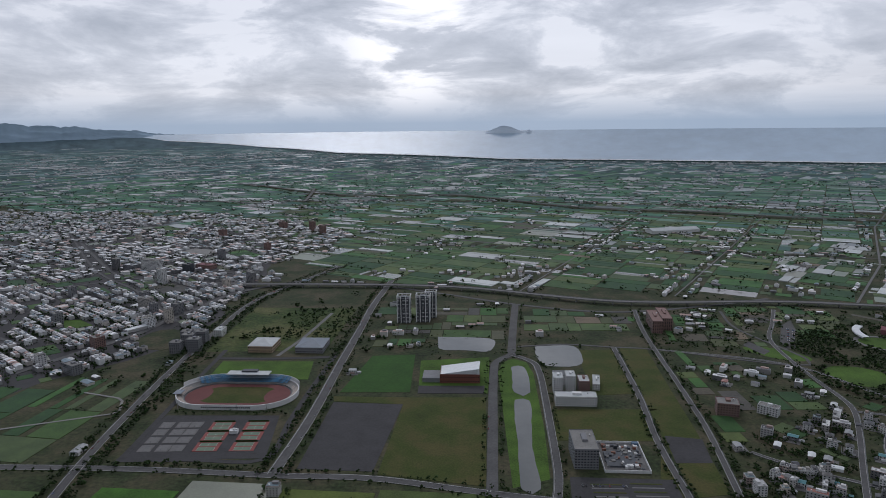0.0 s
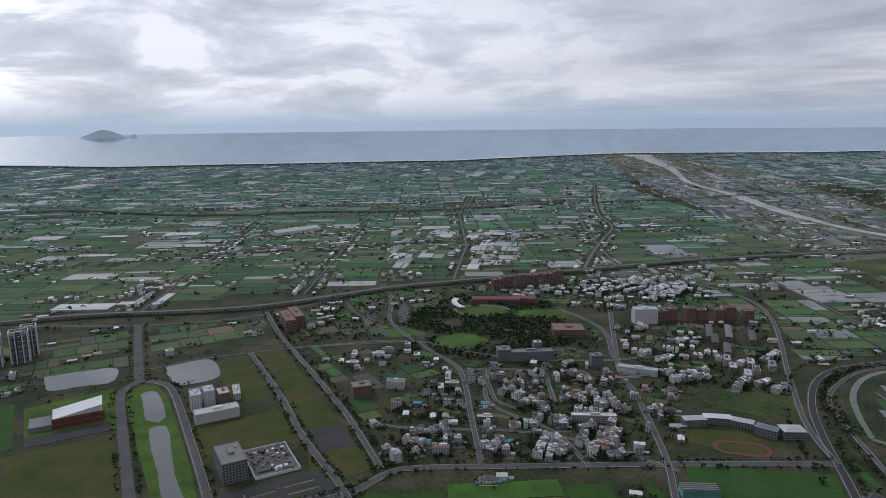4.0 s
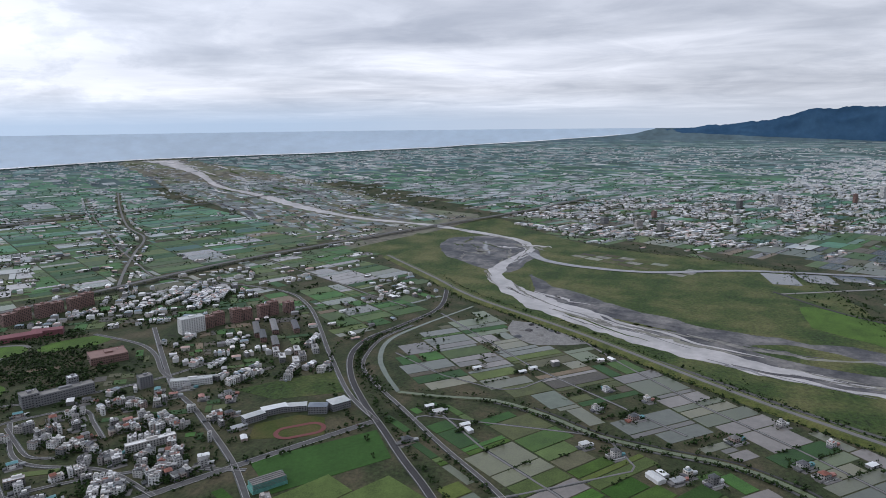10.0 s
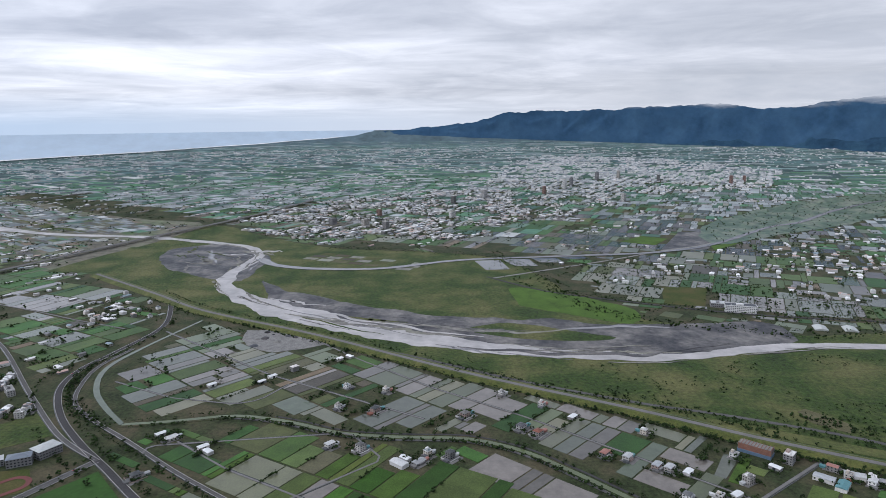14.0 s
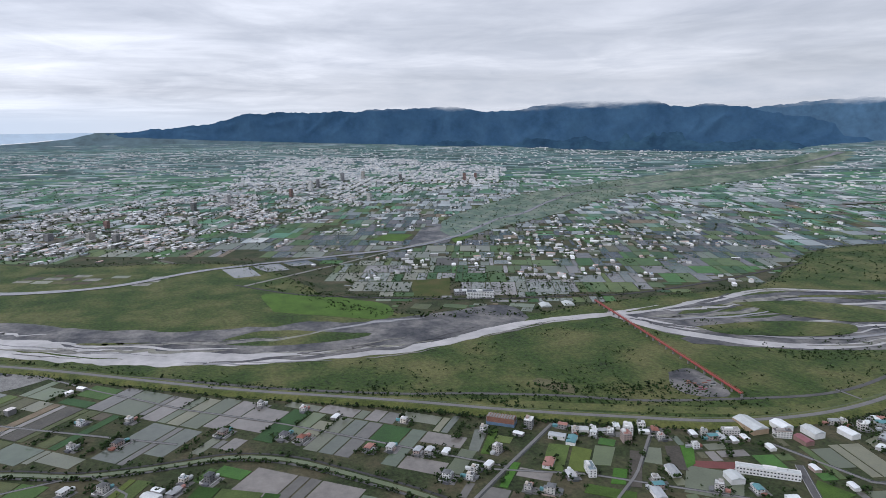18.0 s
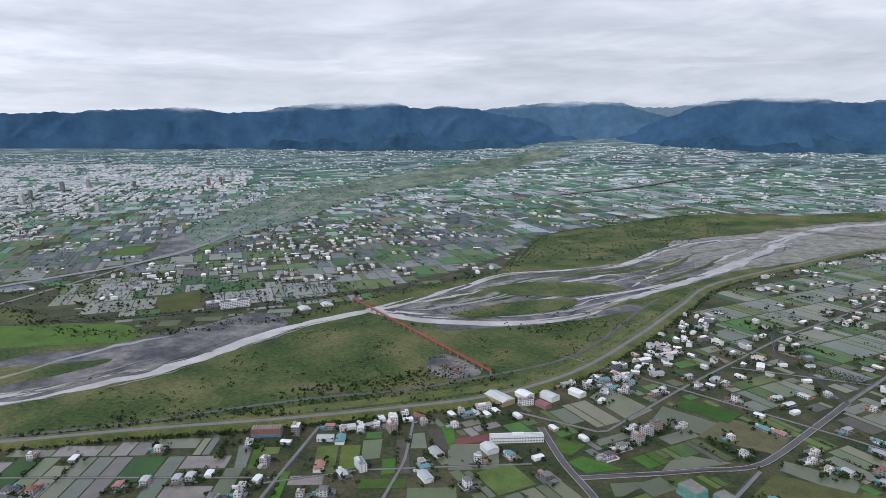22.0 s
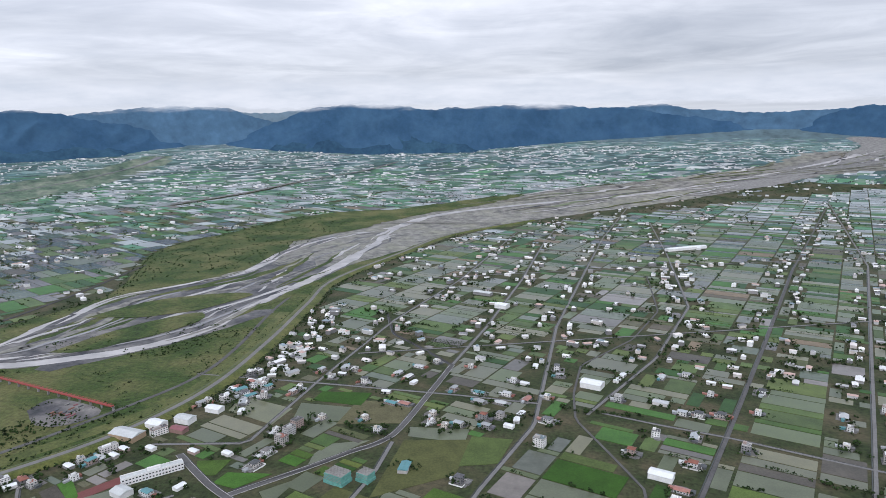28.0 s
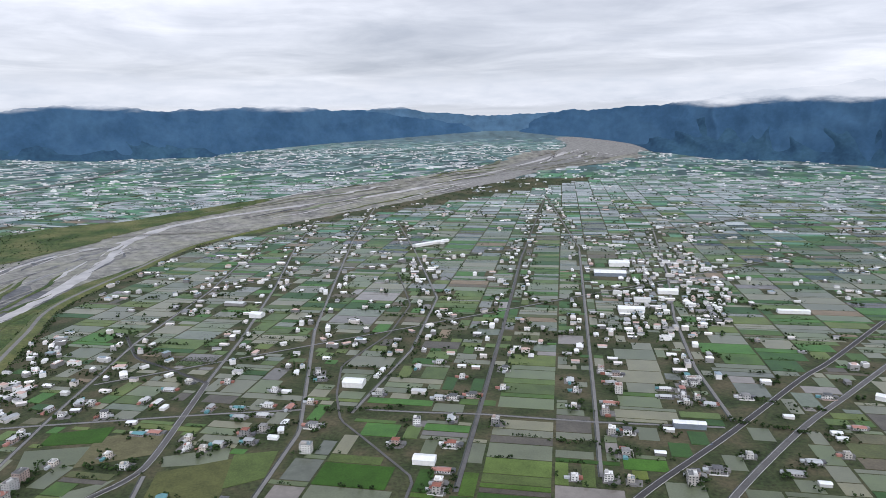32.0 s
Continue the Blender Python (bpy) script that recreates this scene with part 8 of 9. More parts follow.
wood([(-431, 1371), (-355, 1600), (-201, 1600), (-224, 1364), (-313, 1330)], 12)
wood([(-485, 1000), (-485, 1300), (-455, 1300), (-455, 1000)], 11)
wood([(-240, 1000), (-232, 1350), (-208, 1350), (-222, 1000)], 10)
wood([(-470, 820), (-470, 845), (-250, 838), (-250, 815)], 10, 0.7)
wood([(-450, 990), (-450, 1005), (-250, 1000), (-250, 985)], 9, 0.7)
wood([(84, 760), (98, 1160), (110, 1215), (132, 1240), (158, 1212), (164, 1155), (150, 930), (136, 780)], 10, 0.6, 0.6)
wood([(-60, 1380), (-20, 1250), (110, 1260), (120, 1390)], 12, 0.6, 0.5)
wood([(170, 1180), (170, 1330), (290, 1320), (280, 1180)], 11, 0.7, 0.6)
wood([(420, 1304), (380, 903), (396, 902), (447, 1269)], 9, 0.7)
wood([(620, 1150), (696, 1341), (936, 1440), (1090, 1250), (922, 969), (760, 1000), (700, 1000)], 8.0, 1.0, 0.97)
wood([(440, 1000), (700, 1180), (720, 1000), (560, 900)], 14, 0.7, 0.4, "soft")
wood([(430, 1290), (440, 1540), (900, 1600), (900, 1420), (640, 1200)], 12, 0.8, 0.6, "soft")
wood([(412, 865), (640, 1010), (766, 950), (846, 671), (705, 545), (529, 655), (385, 745)], 12, 0.65, 0.6, "soft")
wood([(845, 1120), (1370, 867), (1187, 667), (924, 607), (811, 718), (760, 900)], 13, 0.7, 0.55, "soft")
wood([(960, 1500), (1250, 1480), (1600, 1250), (1480, 1050), (1350, 900), (1150, 1150)], 14, 0.75, 0.5, "soft")
wood([(1010, 505), (1070, 560), (1160, 590), (1330, 560), (1330, 535), (1230, 575), (1120, 552), (1050, 505)], 9, 0.8)
wood([(1440, 551), (1320, 520), (1240, 520), (1140, 490), (1080, 440), (1175, 467), (1285, 434)], 14, 0.7, 0.45)
wood([(1560, 600), (1680, 640), (1560, 470), (1430, 400), (1380, 420)], 15, 0.8, 0.5)
for p in ([(955, -521), (884, -584), (849, -696), (887, -706), (931, -613)], [(908, -586), (832, -651), (735, -819), (787, -879), (848, -785), (868, -692), (911, -607)], [(855, -1105), (824, -1190), (756, -1301), (746, -1208), (796, -1127)], [(854, -699), (832, -820), (770, -830), (815, -698)],
          [(1180, -100), (1100, -230), (1060, -230), (1140, -90)], [(1040, -340), (960, -480), (935, -470), (1000, -330)]):
    wood(p, 11, 0.75, 0.85, True)
wood([(1000, -1950), (1230, -1650), (1450, -1950), (1430, -2600), (1300, -3000), (1000, -2950)], 22, 1.0, 0.5, True)
wood([(1330, -820), (1480, -500), (1850, -440), (2120, -340), (2080, -250), (1700, -350), (1450, -420), (1290, -760)], 20, 0.9, 0.35, True)
for off, gap, size, keep in ((8, 11, 1.0, 0.8), (24, 14, 0.9, 0.55), (-16, 13, 0.9, 0.55)):
    row_of_trees(SOUTH_BANK[5:17], off, gap, size, keep)
row_of_trees(DIKE[6:16], -30, 9, 0.85, 0.8)
row_of_trees(DIKE[2:9], -27, 8, 0.9, 0.7)
row_of_trees(DIKE[2:8], 30, 9, 0.8, 0.6)
row_of_trees(CANAL_2, -13, 8, 0.9, 0.7)
row_of_trees([(1229, 640), (1135, 628), (1010, 570), (905, 490), (835, 420), (760, 360)], -8, 9, 0.9, 0.65)
wood([(1330, 560), (1230, 588), (1120, 565), (1040, 505), (975, 440), (960, 452), (1030, 530), (1130, 585), (1230, 600)], 8, 0.9, 0.8, True)
row_of_trees(DIKE[9:16], -38, 12, 0.8, 0.6)
row_of_trees([(1110, -190), (993, -372), (935, -490), (860, -620), (785, -727), (721, -872)], -12, 9, 0.7, 0.75)
row_of_trees([(935, -490), (860, -620), (785, -727), (721, -872)], -22, 9, 0.8, 0.75)
row_of_trees(CANAL_2[3:], -10, 9, 0.7, 0.75)
row_of_trees(CANAL_2, 14, 12, 0.8, 0.5)
for i in range(4200):                      # bushes over the flood meadow
    x, y = tr.uniform(660, 1420), tr.uniform(-1450, 300)
    if within(DIKE[3:13] + [(1000, -1450), (1200, -700), (1230, -300), (1480, 180)], x, y) and noise.noise(Vector((x * 0.009, y * 0.009, 9))) > 0.08 and board[at(x) * NC + at(y)] != 3:
        try_tree(x, y, tr.choice((0.45, 0.7, 1.0)), 2, True)
wood([(1300, -900), (1550, -600), (2100, -420), (2200, -700), (1700, -1000), (1420, -1150)], 17, 1.0, 0.6)
row_of_trees([(1713, -388), (1589, -567), (1492, -729), (1420, -892), (1375, -1048), (1328, -1176)], 9, 9, 0.9, 0.8)
row_of_trees([(1713, -388), (1589, -567), (1492, -729), (1420, -892), (1375, -1048), (1328, -1176)], -9, 10, 0.8, 0.7)
wood(SIDE_VALLEY[3:13], 34, 1.2, 0.5, True)
wood([(1250, -1900), (1330, -2600), (1500, -2500), (1450, -1950)], 26, 1.0, 0.6)
wood([(2200, -900), (2300, -1500), (3200, -2300), (3400, -2200), (2600, -1300)], 34, 1.2, 0.6)
wood([(-640, 1200), (-560, 1390), (-540, 1700), (-900, 1700), (-800, 1100)], 26, 0.8, 0.4)
wood([(-600, 1300), (-600, 2600), (-2400, 3400), (-2400, 1700), (-1000, 1100)], 30, 0.9, 0.45, "soft")
wood([(2500, -250), (2560, 250), (3500, 850), (4500, -400), (3900, -1300)], 40, 1.1, 0.5, "soft")
# gardens round the farmhouses, and hedges in the fields
for i, (x, y, turn, kind) in enumerate(list(houses)):
    d = math.hypot(x, y)
    if d < 4200 and abs(x) < SPAN - 100 and abs(y) < SPAN - 100:
        for k in range(tr.choice((4, 6, 8, 11, 14)) if d < 1900 else 3):
            u = tr.uniform(0, 6.28)
            q = tr.uniform(8, 22)
            try_tree(x + q * math.cos(u), y + q * math.sin(u), tr.choice((0.5, 0.65, 0.9)) if d < 2200 else 1.0, None, "soft" if d < 1900 else False)
for x, y, n, a in ((-60, -1180, 22, 110), (-40, -1000, 26, 95), (-200, -1330, 18, 110), (-90, -1130, 16, 110), (60, -720, 20, 100), (10, -700, 20, 100), (-330, -830, 16, 110), (-470, -1290, 14, 110), (300, -880, 18, 110), (430, -1250, 16, 110), (610, -720, 14, 130), (-620, -820, 26, 125), (-700, -880, 20, 125), (330, -1400, 14, 110), (830, -420, 16, 130), (1010, 60, 18, 135), (1080, 130, 16, 135), (960, -60, 14, 135), (-260, -1700, 18, 110), (-150, -1500, 16, 110)):
    for k in range(n):
        t = (k - n / 2) * 5.0
        trees.append((x + t * math.sin(radians(a)) + tr.uniform(-4, 4), y + t * math.cos(radians(a)) + tr.uniform(-5, 5), tr.uniform(0.5, 1.0), tr.randrange(3)))
for i in range(7500):                     # lone dark clumps over the farther plain
    a, d = tr.uniform(-40, 228), math.sqrt(tr.uniform(1200 ** 2, 5600 ** 2))
    x, y = d * math.sin(radians(a)), d * math.cos(radians(a))
    if abs(x) < SPAN - 100 and abs(y) < SPAN - 100 and free(x, y):
        for k in range(3):
            try_tree(x + tr.uniform(-14, 14), y + tr.uniform(-14, 14), 1.1)
for i in range(1500):                     # belt of dark trees behind the beach
    a = tr.uniform(-14, 76)
    d = float(coast(a)) - tr.uniform(60, 260)
    trees.append((d * math.sin(radians(a)), d * math.cos(radians(a)), tr.uniform(1.2, 2.2), tr.randrange(3)))
for i in range(6):                        # an orchard in straight rows
    for k in range(22):
        trees.append((222 + 5.4 * k + 0.4 * i, -1260 - 7.5 * i - 0.7 * k, tr.uniform(0.5, 0.65), 2))
for x, y, s, k in trees:
    if abs(x) < SPAN - 100 and abs(y) < SPAN - 100 and s > 0.75 and math.hypot(x, y) < 1400:
        board[at(x) * NC + at(y)] = board[at(x) * NC + at(y)] or 5

# ------------------------------------------------------------------ fields
REGIONS = [  # outline, bearing of the plots, width, length, weights: rice, sprout, paddy, fallow, film
    ([(985, 436), (1340, 545), (1560, 460), (1352, 140), (1000, -330), (780, -600), (560, -330), (905, 7), (1009, 266)], 136, 24, 110, (0.22, 0.20, 0.40, 0.18, 0.0)),
    ([(940, 400), (975, 260), (900, 60), (860, -130), (640, -330), (400, 100), (560, 180), (760, 320)], 126, 22, 120, (0.40, 0.22, 0.16, 0.22, 0.0)),
    ([(850, 400), (690, 530), (300, 690), (200, 400), (600, 150)], 118, 40, 150, (0.75, 0.15, 0.10, 0.0, 0.0)),
    ([(2400, -400), (1500, -600), (1320, -1000), (1300, -1900), (1500, -2800), (3600, -2600), (3600, -1500)], 118, 28, 110, (0.30, 0.14, 0.46, 0.10, 0.0)),
    ([(1900, -560), (1520, -500), (1330, -820), (1320, -1000), (1700, -900)], 40, 24, 80, (0.40, 0.12, 0.22, 0.26, 0.0)),
    ([(2380, -70), (2000, -330), (1560, -460), (1420, -560), (1500, -260), (1900, -120), (2050, 60)], 60, 20, 90, (0.5, 0.1, 0.0, 0.4, 0.0)),
    ([(700, -650), (560, -1000), (560, -1400), (640, -1800), (470, -2600), (100, -3000), (-3500, -6000), (-5500, -2200), (-800, -300), (0, -300)], 110, 22, 100, (0.36, 0.44, 0.11, 0.09, 0.0)),
    ([(1357, 2500), (1750, 2200), (1276, 1640), (900, 1830)], 40, 26, 80, (0.50, 0.08, 0.17, 0.03, 0.22)),
    ([(-300, 1900), (850, 1660), (1900, 1380), (2300, 1280), (3100, 2650), (5500, 5900), (-5900, 5900), (-700, 2700)], 120, 30, 130, (0.80, 0.06, 0.08, 0.035, 0.025)),
    ([(1480, 560), (1900, 1330), (2200, 1180), (1740, 660)], 118, 24, 120, (0.62, 0.1, 0.2, 0.08, 0.0)),
    ([(1180, 620), (1500, 1000), (1700, 900), (1480, 590)], 125, 24, 100, (0.62, 0.1, 0.2, 0.08, 0.0)),
    ([(2560, 420), (3000, 700), (3700, 1300), (5800, 3600), (5900, -5900), (900, -5900), (1500, -2900), (2600, -1400), (2400, -300)], 118, 30, 120, (0.52, 0.12, 0.20, 0.12, 0.01)),
    ([(-900, 760), (-520, 790), (-520, 1000), (-640, 1200), (-780, 1050), (-1000, 980)], 100, 50, 150, (0.95, 0.05, 0.0, 0.0, 0.0)),
    ([(-900, 850), (-240, 790), (30, 740), (300, 690), (200, 500), (-800, 500)], 96, 45, 120, (0.75, 0.25, 0.0, 0.0, 0.0)),
    ([(-170, 1290), (120, 1290), (150, 1420), (430, 1400), (400, 1530), (150, 1600), (-160, 1600)], 4, 40, 60, (0.7, 0.0, 0.0, 0.3, 0.0)),
]
REGIONS += [
    ([(1330, 1200), (1500, 1540), (1900, 1440), (1960, 1330), (1700, 1050), (1480, 1040)], 120, 26, 90, (0.6, 0.12, 0.18, 0.10, 0.0)),
    ([(2330, 1330), (2450, 1600), (3250, 2620), (3700, 3250), (4300, 3900), (4700, 3300), (4300, 2500), (3550, 1700), (3250, 1280), (2950, 1000)], 42, 18, 70, (0.14, 0.08, 0.08, 0.66, 0.04)),
    ([(1490, -2127), (1500, -2900), (900, -5900), (-700, -5900), (-419, -5004), (354, -4123), (950, -3300), (1309, -3035), (1432, -2536)], 118, 30, 120, (0.5, 0.2, 0.2, 0.1, 0.0)),
    ([(790, -560), (700, -650), (500, -560), (250, -420), (0, -300), (200, 0), (400, 100), (640, -330)], 136, 24, 105, (0.36, 0.2, 0.26, 0.18, 0.0)),
    ([(400, 865), (640, 1010), (766, 950), (846, 671), (705, 545), (529, 655), (385, 745)], 57, 22, 44, (0.8, 0.0, 0.0, 0.2, 0.0)),
    ([(410, 880), (430, 1280), (620, 1180), (720, 1000), (600, 960)], 90, 30, 54, (0.75, 0.0, 0.0, 0.25, 0.0)),
    ([(845, 1120), (1370, 867), (1187, 667), (1040, 570), (924, 607), (811, 718), (760, 900)], 50, 22, 38, (0.6, 0.0, 0.0, 0.4, 0.0)),
    ([(960, 1500), (1250, 1480), (1600, 1250), (1480, 1050), (1350, 900), (1150, 1150)], 50, 26, 50, (0.6, 0.0, 0.0, 0.4, 0.0)),
    ([(430, 1290), (440, 1540), (900, 1600), (900, 1420), (640, 1220)], 100, 26, 50, (0.6, 0.0, 0.0, 0.4, 0.0)),
    ([(-640, 1200), (-560, 1390), (-540, 1700), (-700, 2700), (-1600, 3300), (-2400, 3300), (-2400, 1700), (-900, 1050)], 50, 34, 70, (0.7, 0.1, 0.1, 0.1, 0.0)),
]
CROPS = ("rice", "sprout", "paddy", "fallow", "net")
plots = {c: [] for c in CROPS}
# larger plots beside the river village: crop and four corners
PLOTS_EAST = [('fallow', 237, -860, 138, -880, 148, -779, 241, -708), ('rice', 143, -889, 83, -889, 96, -818, 147, -802), ('sprout', 239, -903, 150, -912, 150, -867, 235, -874), ('fallow', 347, -984, 253, -985, 252, -914, 352, -894), ('sprout', 539, -910, 448, -875, 441, -935, 547, -968), ('rice', 419, -1008, 333, -1016, 336, -964, 422, -971), ('sprout', 436, -958, 337, -955, 337, -908, 423, -891), ('sprout', 340, -831, 286, -852, 345, -761, 350, -799), ('rice', 499, -754, 455, -765, 455, -724, 479, -718), ('rice', 443, -733, 383, -740, 414, -698, 448, -706), ('sprout', 380, -697, 342, -738, 353, -683, 360, -674)]
PLOTS_WEST = [('rice', 730, -506, 712, -529, 657, -478, 675, -456), ('rice', 709, -532, 688, -549, 643, -506, 658, -486), ('sprout', 697, -561, 680, -583, 642, -544, 656, -523), ('fallow', 664, -595, 654, -608, 582, -544, 592, -531), ('rice', 636, -544, 625, -558, 597, -531, 607, -516), ('sprout', 600, -635, 549, -683, 503, -630, 552, -584), ('sprout', 663, -619, 650, -638, 614, -607, 631, -590), ('fallow', 653, -647, 644, -665, 587, -626, 602, -611), ('rice', 644, -667, 634, -682, 597, -648, 593, -629), ('rice', 806, -454, 799, -464, 739, -416, 748, -406), ('paddy', 817, -434, 807, -452, 753, -406, 763, -395)]
for crop, *q in PLOTS_EAST + PLOTS_WEST:
    q = list(zip(q[::2], q[1::2]))
    claim_poly(q, 9)
    plots[crop].append((math.hypot(*q[0]) - 300, q))
for poly, turn, w, l, weights in REGIONS:
    r = random.Random(int(poly[0][0] + w))
    P = np.asarray(poly, float)
    c, a = P.mean(axis=0), radians(turn)
    R = np.hypot(*(P - c).T).max()
    cx, cy, ca, sa = float(c[0]), float(c[1]), math.cos(a), math.sin(a)

    def spot(i, j):                 # i across, j along the bearing
        return (cx + ca * i + sa * j, cy - sa * i + ca * j)

    def part_way(m, q, k):
        return [(m[0] * (1 - k) + p[0] * k, m[1] * (1 - k) + p[1] * k) for p in q]

    v = -R
    while v < R:
        ll = l * r.uniform(0.85, 1.15)
        u = -R
        crop = r.choices(CROPS, weights)[0]
        while u < R:
            ww = w * r.choice((0.5, 0.7, 1.0, 1.0, 1.4, 1.9, 2.6))
            if r.random() < 0.78:
                crop = r.choices(CROPS, weights)[0]
            mid = spot(u + ww / 2, v + ll / 2)
            dist = math.hypot(*mid)
            if 560 < dist < SPAN - 400 and within(poly, *mid):
                q = [spot(u + i, v + j) for i, j in ((1.5, 2), (ww, 2), (ww, ll - 2), (1.5, ll - 2))]
                if free(*mid) and all(free(*t) for t in part_way(mid, q, 0.85)) and all(free(*t) for t in part_way(mid, q, 0.5)):
                    plots[crop].append((dist, q))
                else:               # keep the free quarters of a plot
                    run = None
                    for k in range(11):
                        lo, hi = 1.5 + (ll - 3) * k / 10, 1.5 + (ll - 3) * (k + 1) / 10
                        ok = k < 10 and all(free(*spot(u + e * ww, v + (lo + hi) / 2)) for e in (0.15, 0.5, 0.85))
                        if ok and run is None:
                            run = lo
                        elif not ok and run is not None:
                            if lo - run > 12:
                                plots[crop].append((dist, [spot(u + i, v + j) for i, j in ((1.5, run), (ww, run), (ww, lo), (1.5, lo))]))
                            run = None
            u += ww + 0.8
        v += ll + 0.8
    claim_poly([p for p in poly if max(abs(p[0]), abs(p[1])) <= SPAN], 9)

hd = random.Random(61)
for c in ("rice", "fallow", "sprout"):    # hedges and rough growth along plot edges
    for d, q in plots[c]:
        if d < 3000 and hd.random() < 0.32 and not (-200 < q[0][0] < 420 and q[0][1] > 700):
            (x0, y0), (x1, y1) = q[0], q[3]
            n = int(math.hypot(x1 - x0, y1 - y0) / (4.5 if d < 1700 else 8.0))
            lo = hd.uniform(0, 0.6)
            for k in range(n):
                if lo < k / n < lo + 0.5 and hd.random() < 0.8:
                    trees.append((x0 + (x1 - x0) * k / n + hd.uniform(-1.5, 1.5), y0 + (y1 - y0) * k / n + hd.uniform(-1.5, 1.5), hd.uniform(0.3, 0.75), hd.randrange(3)))

# beyond the map: broad plots out to the foot of the hills and to the coast
rf = random.Random(21)
far_poly = DIKE[15:] + SOUTH_BANK[:6]
for i in range(21000):
    a, d = rf.uniform(-40, 228), (math.sqrt(rf.uniform(5300 ** 2, 13500 ** 2)) if i % 6 else rf.uniform(10500, 16000))
    if -24 < a < 88.5 and d > coast(a) - 500:
        continue
    x, y = d * math.sin(radians(a)), d * math.cos(radians(a))
    if within(far_poly, x, y) or within(LOWER_BED, x, y) or within(SIDE_VALLEY, x, y) or within(VALLEY_BED, x, y):
        continue
    b = radians(40 if y > 0 else 25)
    w, l = rf.uniform(22, 60) * (1 + d / 20000), rf.uniform(50, 130) * (1 + d / 20000)
    crop = rf.choices(CROPS, (0.76, 0.10, 0.07, 0.06, 0.01))[0]
    plots[crop].append((d, [(x + math.cos(b) * u + math.sin(b) * v, y - math.sin(b) * u + math.cos(b) * v) for u, v in ((-w, -l), (w, -l), (w, l), (-w, l))]))

# ------------------------------------------------------------------ fields as pieces: the nearest singly, the rest joined
CROP_LABEL = {"rice": "green rice plots of the plain", "sprout": "flooded plots with young seedlings", "paddy": "flooded grey paddy plots", "fallow": "brown and olive fallow plots", "net": "pale film-covered growing beds"}
CROP_Z = {"rice": 0.55, "sprout": 0.35, "paddy": 0.33, "fallow": 0.45, "net": 2.2}


def plot_geo(q, z):
    v = [(p[0], p[1], z) for p in q] + [(p[0], p[1], 0.0) for p in q]
    return v, [(0, 1, 2, 3), (0, 4, 5, 1), (1, 5, 6, 2), (2, 6, 7, 3), (3, 7, 4, 0)]


def ccw(q):
    s = sum(a[0] * b[1] - b[0] * a[1] for a, b in zip(q, q[1:] + q[:1]))
    return q if s > 0 else q[::-1]


everything = sorted(((d, c, q) for c in CROPS for d, q in plots[c]), key=lambda e: e[0])
farmland = tagged(new("farmland"), "patchwork of small rice and paddy plots", "farmland", kind="structure")
rest = {}
# far crops change to the materials with haze in their colour
HAZE = {"rice": "haze_tinted_rice", "sprout": "haze_tinted_paddy", "paddy": "haze_tinted_paddy", "fallow": "haze_tinted_fallow", "net": "net"}
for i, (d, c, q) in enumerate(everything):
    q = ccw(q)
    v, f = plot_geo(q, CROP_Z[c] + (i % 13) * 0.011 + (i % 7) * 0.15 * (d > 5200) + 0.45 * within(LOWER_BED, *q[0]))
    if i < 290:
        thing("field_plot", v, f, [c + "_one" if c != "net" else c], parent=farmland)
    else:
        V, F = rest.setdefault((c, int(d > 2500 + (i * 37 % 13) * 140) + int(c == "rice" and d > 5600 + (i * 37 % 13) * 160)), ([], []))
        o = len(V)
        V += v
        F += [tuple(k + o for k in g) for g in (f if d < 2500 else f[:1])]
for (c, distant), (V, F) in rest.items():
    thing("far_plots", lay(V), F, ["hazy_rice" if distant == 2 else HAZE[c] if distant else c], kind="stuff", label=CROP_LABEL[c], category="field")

# ------------------------------------------------------------------ houses: the nearest as things, the far ones joined
houses.sort(key=lambda h: math.hypot(h[0], h[1]))
NEAR_HOUSES = 490


def simple(kind):
    w, d, h = KIND_SIZE[kind]
    h = h * 0.8
    body = box(-w / 2, -d / 2, -0.5, w / 2, d / 2, h)
    if kind in (3, 4, 7, 9, 11):
        top = gable(-w / 2, -d / 2, w / 2, d / 2, h, d * 0.15)
    elif kind in (5, 6):
        top = hip(-w / 2, -d / 2, w / 2, d / 2, h, d * 0.25)
    else:
        top = join(box(-w / 2 + 0.3, -d / 2 + 0.3, h, w / 2 - 0.3, d / 2 - 0.3, h + 0.3), box(-w * 0.2, -d * 0.1, h + 0.3, w * 0.35, d * 0.35, h + 2.8))
    return body, top


def simplest(kind):
    w, d, h = KIND_SIZE[kind]
    h, r = h * 0.8, d * (0.16 if kind in (3, 4, 5, 6, 7, 9, 11) else 0.03)
    v, f = box(-w / 2, -d / 2, -0.5, w / 2, d / 2, h)
    top = [(-w / 2 - 0.4, -d / 2 - 0.4, h), (w / 2 + 0.4, -d / 2 - 0.4, h), (w / 2 + 0.4, d / 2 + 0.4, h), (-w / 2 - 0.4, d / 2 + 0.4, h), (-w / 2 - 0.4, 0, h + r), (w / 2 + 0.4, 0, h + r)]
    return (v, f[:4]), (top, [(0, 1, 5, 4), (2, 3, 4, 5)])


